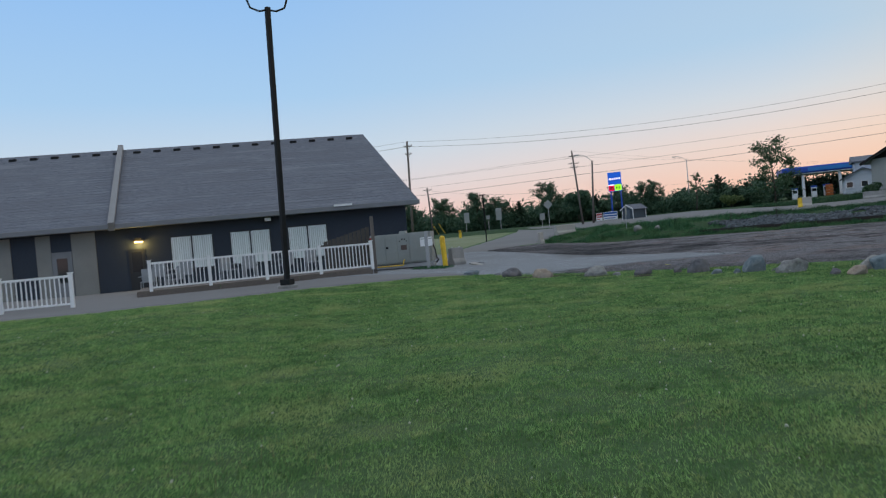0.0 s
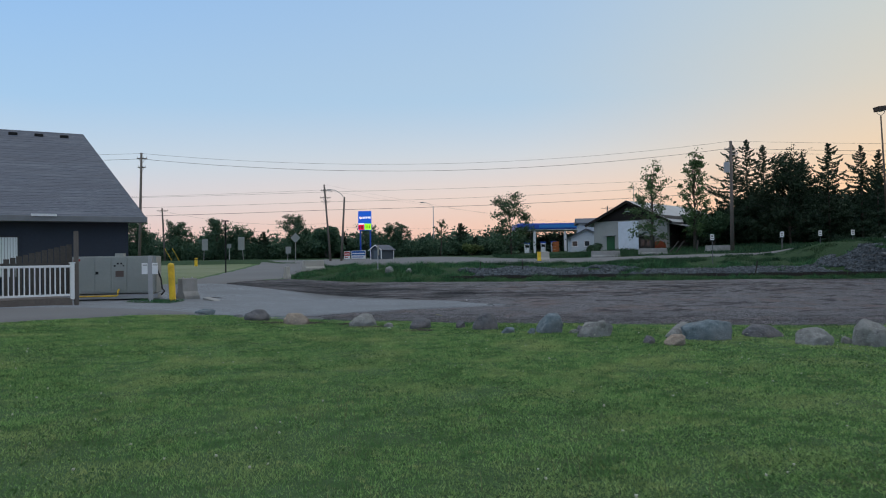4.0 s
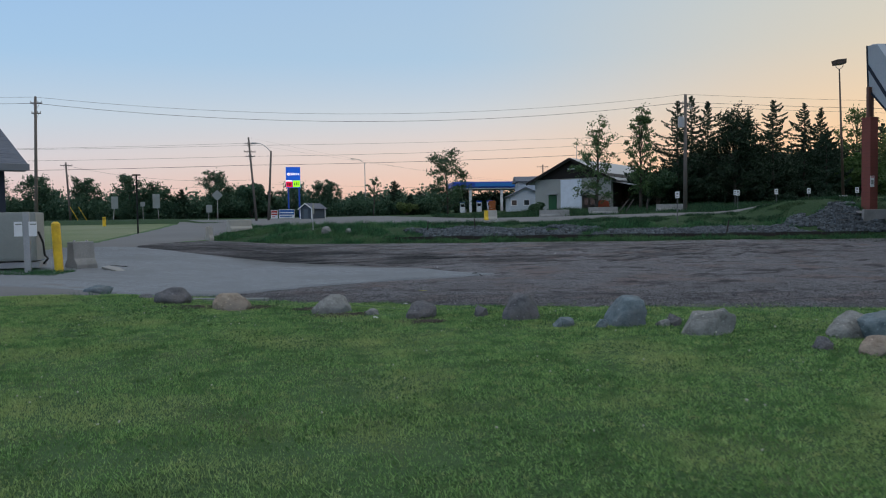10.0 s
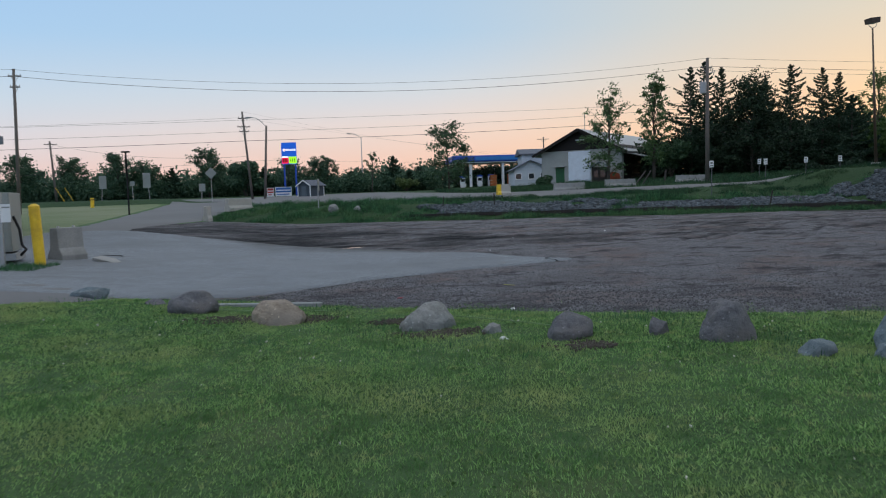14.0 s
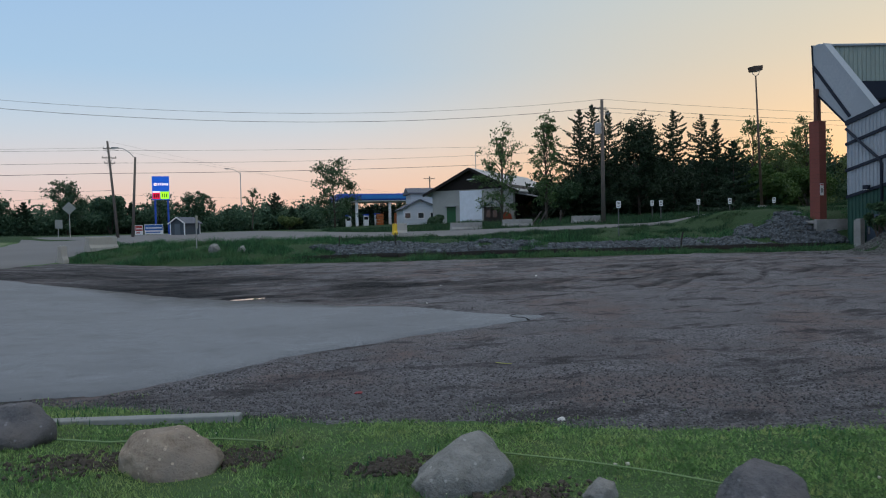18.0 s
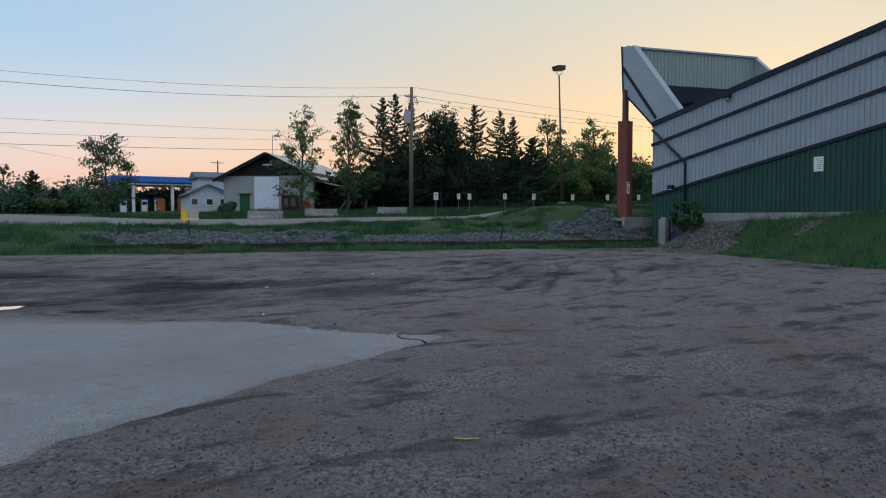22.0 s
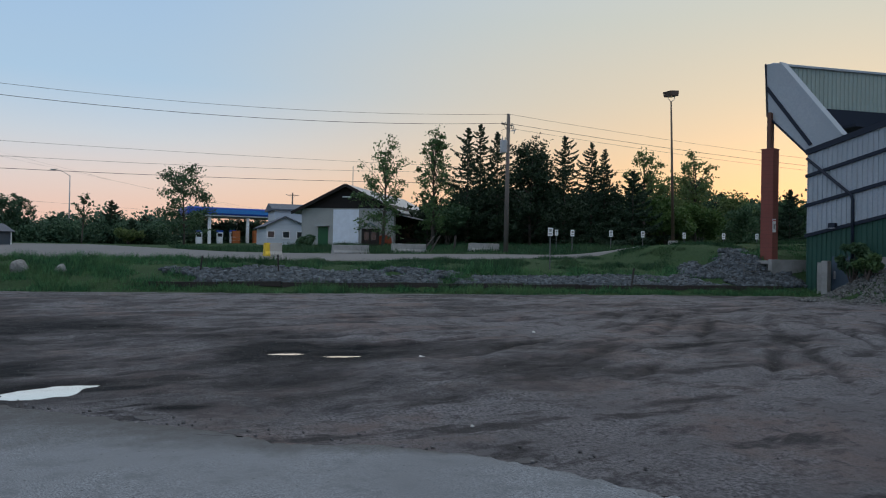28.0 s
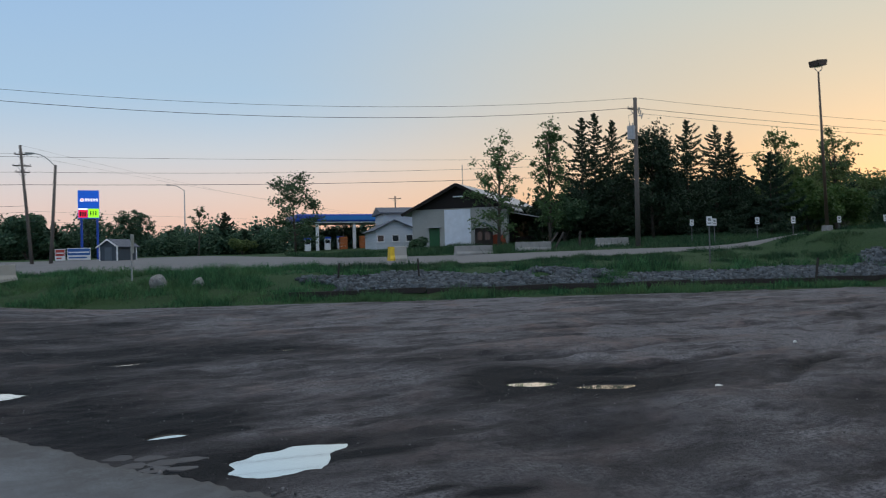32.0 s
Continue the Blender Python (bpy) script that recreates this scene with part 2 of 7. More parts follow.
# ---- materials ----
def surface(name, a, b, rough=0.7, big=0.6, fine=14.0, bump=0.3, dist=0.02, metal=0.0, third=None, spec=0.4, island=0.0, per_object=0.0,
            stretch=(1, 1, 1), rough_var=0.12, spots=None, wide=None, streak=None, damp=None, mud=None, mid=None, crisp=0.18, vein=None):
    """A node surface that mixes two or three base colours at a large and a fine scale, with relief and uneven gloss."""
    m = bpy.data.materials.new(name)
    m.use_nodes = True
    nt = m.node_tree
    n, l = nt.nodes, nt.links
    bs = n["Principled BSDF"]
    tc = n.new("ShaderNodeTexCoord")
    mp = n.new("ShaderNodeMapping")
    mp.inputs["Scale"].default_value = stretch
    l.new(tc.outputs["Object"], mp.inputs[0])

    def noise_of(scale, detail, rough_n=0.6):
        t = n.new("ShaderNodeTexNoise")
        t.inputs["Scale"].default_value = scale
        t.inputs["Detail"].default_value = detail
        t.inputs["Roughness"].default_value = rough_n
        l.new(mp.outputs[0], t.inputs["Vector"])
        return t

    def ramp(src, lo, hi):
        r = n.new("ShaderNodeMapRange")
        r.inputs[1].default_value, r.inputs[2].default_value = lo, hi
        l.new(src, r.inputs[0])
        return r.outputs[0]

    def mix(fac, c1, c2):
        x = n.new("ShaderNodeMix")
        x.data_type = 'RGBA'
        if hasattr(fac, "links"):
            l.new(fac, x.inputs[0])
        else:
            x.inputs[0].default_value = fac
        for sock, c in ((x.inputs[6], c1), (x.inputs[7], c2)):
            if hasattr(c, "links"):
                l.new(c, sock)
            else:
                sock.default_value = (*c, 1)
        return x.outputs[2]

    nb, nf = noise_of(big, 4), noise_of(fine, 6, 0.7)
    col = mix(ramp(nf.outputs[0], 0.5 - crisp, 0.5 + crisp), a, b)
    if third:
        col = mix(ramp(nb.outputs[0], 0.42, 0.66), col, third)
    else:
        col = mix(ramp(nb.outputs[0], 0.3, 0.75), col, tuple(0.5 * (p + q) * 0.82 for p, q in zip(a, b)))
    if wide:
        col = mix(ramp(noise_of(wide[1], 5, 0.65).outputs[0], wide[2], wide[3]), col, wide[0])
    if streak:
        m2 = n.new("ShaderNodeMapping")
        m2.inputs["Scale"].default_value = (0.55, 1.3, 1.0)
        m2.inputs["Rotation"].default_value = (0, 0, 0.22)
        l.new(tc.outputs["Object"], m2.inputs[0])
        ns = noise_of(streak[1], 7, 0.68)
        l.new(m2.outputs[0], ns.inputs["Vector"])
        col = mix(ramp(ns.outputs[0], streak[2], streak[3]), col, streak[0])
    if mid:
        col = mix(ramp(noise_of(mid[1], 9, 0.78).outputs[0], mid[2], mid[3]), col, mid[0])
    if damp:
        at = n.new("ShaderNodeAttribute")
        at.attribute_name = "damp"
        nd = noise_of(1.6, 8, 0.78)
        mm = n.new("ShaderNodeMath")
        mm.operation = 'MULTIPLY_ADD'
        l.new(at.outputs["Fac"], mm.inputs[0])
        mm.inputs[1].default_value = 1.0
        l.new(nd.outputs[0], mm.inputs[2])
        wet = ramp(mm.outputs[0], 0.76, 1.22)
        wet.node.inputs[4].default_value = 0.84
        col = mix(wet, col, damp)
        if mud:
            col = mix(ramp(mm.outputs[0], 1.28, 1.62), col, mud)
    if vein:
        ab = n.new("ShaderNodeMath")
        ab.operation = 'ABSOLUTE'
        mv = n.new("ShaderNodeMath")
        mv.operation = 'SUBTRACT'
        mv.inputs[1].default_value = 0.5
        l.new(noise_of(vein[1], 3, 0.55).outputs[0], mv.inputs[0])
        l.new(mv.outputs[0], ab.inputs[0])
        col = mix(ramp(ab.outputs[0], vein[2], vein[2] * 0.3), col, vein[0])
    if spots:
        vo = n.new("ShaderNodeTexVoronoi")
        vo.inputs["Scale"].default_value = spots[1]
        l.new(mp.outputs[0], vo.inputs["Vector"])
        col = mix(ramp(vo.outputs["Distance"], spots[2], spots[2] * 0.6), col, spots[0])
    if island or per_object:
        src = n.new("ShaderNodeNewGeometry").outputs["Random Per Island"] if island else n.new("ShaderNodeObjectInfo").outputs["Random"]
        hs = n.new("ShaderNodeHueSaturation")
        amount = island or per_object
        l.new(ramp_to(n, l, src, 1 - amount, 1 + amount), hs.inputs["Value"])
        l.new(col, hs.inputs["Color"])
        col = hs.outputs[0]
    l.new(col, bs.inputs["Base Color"])
    rr = n.new("ShaderNodeMapRange")
    rr.inputs[3].default_value, rr.inputs[4].default_value = max(rough - rough_var, 0.02), min(rough + rough_var, 1)
    l.new(nf.outputs[0], rr.inputs[0])
    l.new(rr.outputs[0], bs.inputs["Roughness"])
    bs.inputs["Metallic"].default_value = metal
    bs.inputs["Specular IOR Level"].default_value = spec
    if bump:
        bp = n.new("ShaderNodeBump")
        bp.inputs["Strength"].default_value = bump
        bp.inputs["Distance"].default_value = dist
        l.new(nf.outputs[0], bp.inputs["Height"])
        l.new(bp.outputs[0], bs.inputs["Normal"])
    return m


def ramp_to(n, l, src, lo, hi):
    r = n.new("ShaderNodeMapRange")
    r.inputs[3].default_value, r.inputs[4].default_value = lo, hi
    l.new(src, r.inputs[0])
    return r.outputs[0]


def leafy(name, a, b, through=0.35, rough=0.6):
    """Foliage: two greens that change from leaf to leaf, lit through a little."""
    m = bpy.data.materials.new(name)
    m.use_nodes = True
    n, l = m.node_tree.nodes, m.node_tree.links
    bs = n["Principled BSDF"]
    ge = n.new("ShaderNodeNewGeometry")
    x = n.new("ShaderNodeMix")
    x.data_type = 'RGBA'
    x.inputs[6].default_value, x.inputs[7].default_value = (*a, 1), (*b, 1)
    l.new(ge.outputs["Random Per Island"], x.inputs[0])
    l.new(x.outputs[2], bs.inputs["Base Color"])
    bs.inputs["Roughness"].default_value = rough
    bs.inputs["Specular IOR Level"].default_value = 0.25
    tr = n.new("ShaderNodeBsdfTranslucent")
    l.new(x.outputs[2], tr.inputs[0])
    ms = n.new("ShaderNodeMixShader")
    ms.inputs[0].default_value = through
    l.new(bs.outputs[0], ms.inputs[1])
    l.new(tr.outputs[0], ms.inputs[2])
    l.new(ms.outputs[0], n["Material Output"].inputs[0])
    return m


def turf(name, a, b, dry, deep, scale=1.0):
    """Grass whose green changes from blade to blade, in small clumps and in wide patches."""
    m = leafy(name, a, b, 0.35, 0.8)
    n, l = m.node_tree.nodes, m.node_tree.links
    tc = n.new("ShaderNodeTexCoord")
    first = next(x for x in n if x.bl_idname == "ShaderNodeMix")
    col = first.outputs[2]
    for size, lo, hi, c in ((3.2 * scale, 0.50, 0.64, deep), (0.75 * scale, 0.50, 0.72, dry), (9.0 * scale, 0.56, 0.70, dry)):
        t = n.new("ShaderNodeTexNoise")
        t.inputs["Scale"].default_value, t.inputs["Detail"].default_value = size, 5
        l.new(tc.outputs["Object"], t.inputs["Vector"])
        r = n.new("ShaderNodeMapRange")
        r.inputs[1].default_value, r.inputs[2].default_value = lo, hi
        r.inputs[4].default_value = 0.75
        l.new(t.outputs[0], r.inputs[0])
        x = n.new("ShaderNodeMix")
        x.data_type = 'RGBA'
        l.new(r.outputs[0], x.inputs[0])
        l.new(col, x.inputs[6])
        x.inputs[7].default_value = (*c, 1)
        col = x.outputs[2]
    for node in n:
        if node.bl_idname == "ShaderNodeBsdfPrincipled":
            l.new(col, node.inputs["Base Color"])
        if node.bl_idname == "ShaderNodeBsdfTranslucent":
            l.new(col, node.inputs[0])
    return m


def plain(name, c, rough=0.5, metal=0.0, emit=0.0):
    m = surface(name, c, tuple(v * 0.86 for v in c), rough, 1.5, 30, 0.05, 0.004, metal, rough_var=0.06)
    if emit:
        bs = m.node_tree.nodes["Principled BSDF"]
        bs.inputs["Emission Color"].default_value = (*c, 1)
        bs.inputs["Emission Strength"].default_value = emit
    return m


GRASS = surface("lawn_grass", (0.024, 0.052, 0.019), (0.090, 0.162, 0.058), 0.85, 0.55, 34.0, 0.9, 0.03, crisp=0.1, third=(0.070, 0.128, 0.050), spec=0.15, wide=((0.100, 0.130, 0.055), 0.9, 0.52, 0.74))
VERGE = surface("verge_grass", (0.014, 0.034, 0.016), (0.044, 0.082, 0.034), 0.9, 0.6, 9.0, 0.9, 0.06, third=(0.032, 0.062, 0.024), spec=0.1)
FIELD = surface("field_grass", (0.105, 0.145, 0.072), (0.160, 0.190, 0.105), 0.9, 0.08, 3.0, 0.5, 0.05, third=(0.200, 0.212, 0.140), spec=0.1)
BLADE = turf("grass_blade", (0.062, 0.155, 0.048), (0.345, 0.530, 0.188), (0.425, 0.470, 0.195), (0.074, 0.168, 0.056))
TALL = turf("tall_grass", (0.009, 0.048, 0.026), (0.088, 0.232, 0.096), (0.120, 0.205, 0.085), (0.010, 0.036, 0.018), 0.45)
# darker copy of TALL, for the far verge and behind the bank's crest
DARKTALL = turf("dark_tall_grass", (0.010, 0.036, 0.020), (0.052, 0.128, 0.058), (0.080, 0.120, 0.052), (0.008, 0.026, 0.014), 0.45)
# streak and mid put the shading of low ruts and clods into the dirt colour
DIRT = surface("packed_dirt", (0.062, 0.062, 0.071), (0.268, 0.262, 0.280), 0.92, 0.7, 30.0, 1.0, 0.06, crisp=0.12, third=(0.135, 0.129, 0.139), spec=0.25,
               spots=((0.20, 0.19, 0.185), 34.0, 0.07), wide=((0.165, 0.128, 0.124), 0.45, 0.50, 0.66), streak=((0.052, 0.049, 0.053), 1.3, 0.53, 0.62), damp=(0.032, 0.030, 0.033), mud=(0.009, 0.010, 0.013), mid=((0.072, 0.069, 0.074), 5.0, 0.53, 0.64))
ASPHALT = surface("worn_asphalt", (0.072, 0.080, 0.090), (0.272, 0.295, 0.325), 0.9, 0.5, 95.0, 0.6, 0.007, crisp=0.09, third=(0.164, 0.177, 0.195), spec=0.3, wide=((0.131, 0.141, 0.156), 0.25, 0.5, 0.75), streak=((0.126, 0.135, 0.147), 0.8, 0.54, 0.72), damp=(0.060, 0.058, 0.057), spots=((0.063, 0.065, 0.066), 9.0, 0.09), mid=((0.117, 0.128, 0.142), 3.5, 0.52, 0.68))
ROADTAR = surface("road_asphalt", (0.12, 0.12, 0.125), (0.17, 0.168, 0.168), 0.85, 0.15, 8.0, 0.3, 0.01, spec=0.3)
SOIL = surface("bare_soil", (0.058, 0.050, 0.042), (0.115, 0.100, 0.085), 0.95, 1.2, 25.0, 0.7, 0.02, spec=0.15)
STONE = surface("crushed_stone", (0.020, 0.026, 0.032), (0.122, 0.145, 0.165), 0.85, 2.0, 12.0, 0.4, 0.02, island=0.6)
CONCRETE = surface("concrete", (0.23, 0.23, 0.225), (0.33, 0.325, 0.315), 0.85, 1.2, 30.0, 0.4, 0.008, third=(0.19, 0.19, 0.185))
BLACK = plain("black_paint", (0.004, 0.005, 0.007), 0.75)
WHITE = surface("white_paint", (0.74, 0.76, 0.77), (0.82, 0.82, 0.82), 0.45, 1.5, 20, 0.05, 0.004)
YELLOW = surface("yellow_paint", (0.72, 0.46, 0.02), (0.82, 0.56, 0.04), 0.5, 3.0, 18.0, 0.1, 0.004, third=(0.55, 0.34, 0.03))
GREYPANEL = surface("grey_panel", (0.24, 0.26, 0.25), (0.30, 0.32, 0.30), 0.5, 1.0, 20.0, 0.05, 0.003)
POLEWOOD = surface("weathered_pole", (0.11, 0.095, 0.085), (0.18, 0.16, 0.145), 0.9, 0.6, 10.0, 0.5, 0.02, stretch=(6, 6, 0.5))
OLDWOOD = surface("old_timber", (0.018, 0.016, 0.015), (0.055, 0.047, 0.042), 0.9, 0.8, 14.0, 0.6, 0.02, stretch=(1, 5, 5))
DECKWOOD = surface("deck_timber", (0.105, 0.088, 0.078), (0.175, 0.150, 0.132), 0.85, 0.8, 14.0, 0.4, 0.01)
# metallic and warm-tinted, so the mirrored sky comes out brighter than water reflects it
WATER = bpy.data.materials.new("puddle_water")
WATER.use_nodes = True
_b = WATER.node_tree.nodes["Principled BSDF"]
_b.inputs["Base Color"].default_value = (0.84, 0.80, 0.72, 1)
_b.inputs["Metallic"].default_value = 0.9
_b.inputs["Roughness"].default_value = 0.03
_b.inputs["IOR"].default_value = 1.8
_b.inputs["Specular IOR Level"].default_value = 0.9
GALV = surface("galvanised_steel", (0.34, 0.35, 0.36), (0.46, 0.47, 0.48), 0.5, 2.0, 20.0, 0.1, 0.004, metal=0.6)
BARK = surface("tree_bark", (0.06, 0.05, 0.042), (0.12, 0.10, 0.085), 0.95, 2.0, 12.0, 0.7, 0.02, stretch=(3, 3, 0.7))
CONIFER = leafy("conifer_needles", (0.013, 0.033, 0.020), (0.042, 0.076, 0.042), 0.2)
LEAF = leafy("leaf_green", (0.045, 0.095, 0.040), (0.115, 0.190, 0.075), 0.30)
LEAFDARK = leafy("leaf_dark", (0.030, 0.072, 0.038), (0.085, 0.150, 0.075), 0.28)
LEAFSOFT = leafy("leaf_soft", (0.045, 0.095, 0.064), (0.115, 0.185, 0.118), 0.3)
LEAFFAR = leafy("leaf_far", (0.026, 0.068, 0.042), (0.095, 0.165, 0.095), 0.25)
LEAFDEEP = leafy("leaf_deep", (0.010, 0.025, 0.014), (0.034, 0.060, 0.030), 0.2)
LEAFBRIGHT = leafy("willow_leaf", (0.035, 0.08, 0.022), (0.085, 0.14, 0.04), 0.35)
LEAFLIGHT = leafy("leaf_light", (0.075, 0.125, 0.050), (0.170, 0.225, 0.088), 0.55)
GLASS = bpy.data.materials.new("window_glass")
GLASS.use_nodes = True
_b = GLASS.node_tree.nodes["Principled BSDF"]
_b.inputs["Base Color"].default_value = (0.03, 0.035, 0.04, 1)
_b.inputs["Roughness"].default_value = 0.06
CABLE = plain("cable", (0.06, 0.058, 0.06), 0.6)

# ---- the lie of the land ----
def sstep(a, b, v):
    t = np.clip((np.asarray(v, float) - a) / (b - a), 0, 1)
    return t * t * (3 - 2 * t)


def north_edge(x):
    return 59.2 - 0.30 * (np.asarray(x, float) + 1)


def south_edge(x):
    return np.interp(x, [-40, -9, -6, -4.4, -2.4, -1.2, 0.3, 1.3, 2.3, 4.3, 6.3, 10, 20, 32], [29, 29.0, 28.6, 27.3, 26.8, 26.0, 25.2, 24.6, 24.1, 23.4, 22.9, 21.9, 19.0, 15.5])


def wall_x(y):
    return 31.0 - (50.9 - np.asarray(y, float)) * 0.13


def foot(y):
    """How far the grass bank reaches out from the green wall."""
    return np.clip(2.7 + (46.5 - np.asarray(y, float)) * 0.37, 2.4, 13)


def land(x, y):
    x, y = np.asarray(x, float), np.asarray(y, float)
    left = 0.28 * sstep(-2, -9, x)
    u = y - north_edge(x)
    berm = np.interp(u, [0, 1.0, 1.15, 4.5, 6.5, 14, 30, 50, 77, 300, 900], [0, 0.14, 0.30, 0.86, 1.02, 1.2, 1.5, 1.95, 2.25, 6.0, 18.0])
    berm = berm + (0.42 * sstep(12, 30, x) + 0.4 * sstep(28, 42, x)) * sstep(3, 12, u)
    berm = berm + 1.05 * sstep(26.2, 30.5, x) * sstep(0.8, 4, u) * sstep(17, 7, u)
    drive = np.interp(y, [32, 45, 61, 80, 110, 140, 400, 900], [0, 0.02, 0.2, 0.75, 1.65, 1.95, 7.0, 18.0])
    w = sstep(-10.5, -7.6, x)
    z = left * (1 - sstep(0, 3, u) * w) + berm * w + drive * (1 - w)
    z = z + 0.06 * sstep(0.5, -0.6, y - south_edge(x))
    z = z + 0.5 * np.exp(-((y - 93.5) / 2.6) ** 2) * sstep(-14.5, -18, x)
    bank = sstep(wall_x(y) - foot(y), wall_x(y) - 0.4, x) * sstep(50.0, 46.5, y)
    return z + np.clip(1.3 + (46.5 - y) * 0.05, 1.0, 1.75) * bank


def land1(x, y):
    return float(land(x, y))


def axis_lines(stops):
    out = []
    for a, b, step in stops:
        out.extend(np.arange(a, b, step).tolist())
    return np.array(out + [stops[-1][1]])


def sheet(name, xs, ys, zs, material, label, category, drop=0.0, keep=None, kind="structure", smooth=True):
    """A ground mesh on a grid of lines; keep says which cells to build."""
    nx, ny = len(xs), len(ys)
    gx, gy = np.meshgrid(xs, ys)
    gz = zs(gx, gy) if callable(zs) else zs
    verts = np.stack([gx, gy, gz], -1).reshape(-1, 3)
    i, j = np.meshgrid(np.arange(nx - 1), np.arange(ny - 1))
    a = (j * nx + i).ravel()
    faces = np.stack([a, a + 1, a + nx + 1, a + nx], -1)
    if keep is not None:
        cx, cy = (xs[:-1] + xs[1:]) / 2, (ys[:-1] + ys[1:]) / 2
        mx, my = np.meshgrid(cx, cy)
        faces = faces[keep(mx, my).ravel()]
    return raw_mesh(name, verts, faces, material, label, category, kind, smooth)


def raw_mesh(name, verts, faces, material, label, category, kind="stuff", smooth=False, parent=None):
    me = bpy.data.meshes.new(name)
    k = faces.shape[1]
    me.vertices.add(len(verts))
    me.vertices.foreach_set("co", np.asarray(verts, np.float32).ravel())
    me.loops.add(faces.size)
    me.loops.foreach_set("vertex_index", faces.ravel().astype(np.int32))
    me.polygons.add(len(faces))
    me.polygons.foreach_set("loop_start", np.arange(0, faces.size, k, dtype=np.int32))
    if smooth:
        me.polygons.foreach_set("use_smooth", np.ones(len(faces), bool))
    me.update(calc_edges=True)
    me.validate()
    me.materials.append(material)
    ob = new(name, me)
    if parent is not None:
        ob.parent = parent
        return tagged(ob, label, "", "", kind)
    return tagged(ob, label, category, "", kind)


def wobble(x, y, scale, amp, seed=0.0):
    """Cheap smooth unevenness from a few crossed waves."""
    x, y = np.asarray(x, float) * scale, np.asarray(y, float) * scale
    s = np.sin(1.7 * x + 0.9 * y + seed) + np.sin(-1.1 * x + 2.3 * y + 2.1 * seed + 1) + np.sin(3.1 * x - 0.7 * y + 4 + seed) * 0.6
    s = s + np.sin(2.9 * y + 1.3 * x + 3 * seed) * np.cos(2.3 * x - 1.9 * y) * 0.8
    return amp * s / 2.6


def vnoise(x, y, scale, seed=0, octaves=4, rough=0.55):
    """Layered value noise about 0, between -1 and 1."""
    x, y = np.asarray(x, float) * scale, np.asarray(y, float) * scale
    grid = np.random.RandomState(900 + seed).uniform(-1, 1, (256, 256))
    out, amp, total = 0.0, 1.0, 0.0
    for _ in range(octaves):
        i, j = np.floor(x).astype(int), np.floor(y).astype(int)
        fx, fy = x - i, y - j
        fx, fy = fx * fx * (3 - 2 * fx), fy * fy * (3 - 2 * fy)
        i0, i1, j0, j1 = i % 256, (i + 1) % 256, j % 256, (j + 1) % 256
        out = out + amp * ((grid[j0, i0] * (1 - fx) + grid[j0, i1] * fx) * (1 - fy) + (grid[j1, i0] * (1 - fx) + grid[j1, i1] * fx) * fy)
        total += amp
        amp *= rough
        x, y = x * 2.03 + 17.3, y * 2.03 + 5.1
    return out / total * 1.5


PUDDLES = [  # x, y, half length, half width, turn
    (-0.46, 38.03, 0.47, 0.33, 18), (2.87, 40.1, 0.30, 0.19, -12), (3.58, 39.52, 0.34, 0.17, -16), (0.78, 45.25, 0.21, 0.15, 15),
    (-1.85, 44.75, 0.38, 0.16, 4), (-3.35, 42.3, 0.32, 0.28, 20), (-1.36, 39.32, 0.18, 0.11, 15),
]


def hollows(x, y):
    z = np.zeros_like(np.asarray(x, float))
    for px, py, a, b, turn in PUDDLES:
        c, s = math.cos(radians(turn)), math.sin(radians(turn))
        u, v = (c * (x - px) + s * (y - py)) / a, (-s * (x - px) + c * (y - py)) / b
        r = np.sqrt(u * u + v * v) + 0.38 * vnoise(x, y, 3.0, int(abs(px * 10)) % 40, 3)
        z = z - 0.06 * sstep(1.5, 0.65, r)
    return z


def paved(x, y):
    """Signed cover of the worn asphalt apron: above 0 inside."""
    low = np.interp(x, [-12, -4.6, -2.3, -1.5, -0.5, 0.9, 1.6, 2.4, 3.0, 3.5, 4.02], [27.5, 27.5, 27.4, 27.9, 28.82, 29.54, 30.0, 30.3, 30.54, 30.75, 31.07])
    top = np.interp(x, [-10.6, -9.3, -6.4, -4.3, -1.5, -0.3, 0.7, 1.2, 1.9, 2.45, 2.75, 3.05, 3.33, 3.7, 4.02], [49.5, 48.6, 44.6, 42.2, 38.0, 36.6, 35.43, 34.77, 34.2, 33.74, 33.12, 32.42, 31.86, 31.45, 31.2])
    edge = wobble(x, y, 1.6, 0.07, 2) + wobble(x, y, 6.0, 0.05, 5) + wobble(x, y, 15.0, 0.02, 1)
    return np.minimum(np.minimum(y - low, top - y), (4.08 - x) * 1.5) + edge


def lot_in(x, y):
    """Metres inside the dirt lot, below 0 outside."""
    d = np.minimum(np.minimum(y - south_edge(x), north_edge(x) - y), np.minimum(wall_x(y) - foot(y) + 0.2 - x, x + np.interp(y, [40, 49.5, 51, 54, 58, 63], [10.9, 11.3, 10.6, 9.7, 8.9, 8.2])))
    return d + wobble(x, y, 1.5, 0.14) + wobble(x, y, 5.0, 0.06, 3)


TRACKS = [  # start x, y, heading in degrees, bend per metre, length
    (4.5, 37.5, 24, 1.6, 15), (6.0, 35.0, 30, 1.0, 14), (8.0, 33.0, 40, 0.8, 14), (2.5, 41.0, 6, 1.2, 16), (7.5, 39.0, 50, -3.0, 12), (10.0, 36.5, 16, 2.4, 11), (3.0, 45.0, -4, 0.6, 18), (5.0, 31.5, 14, 1.4, 15),
]


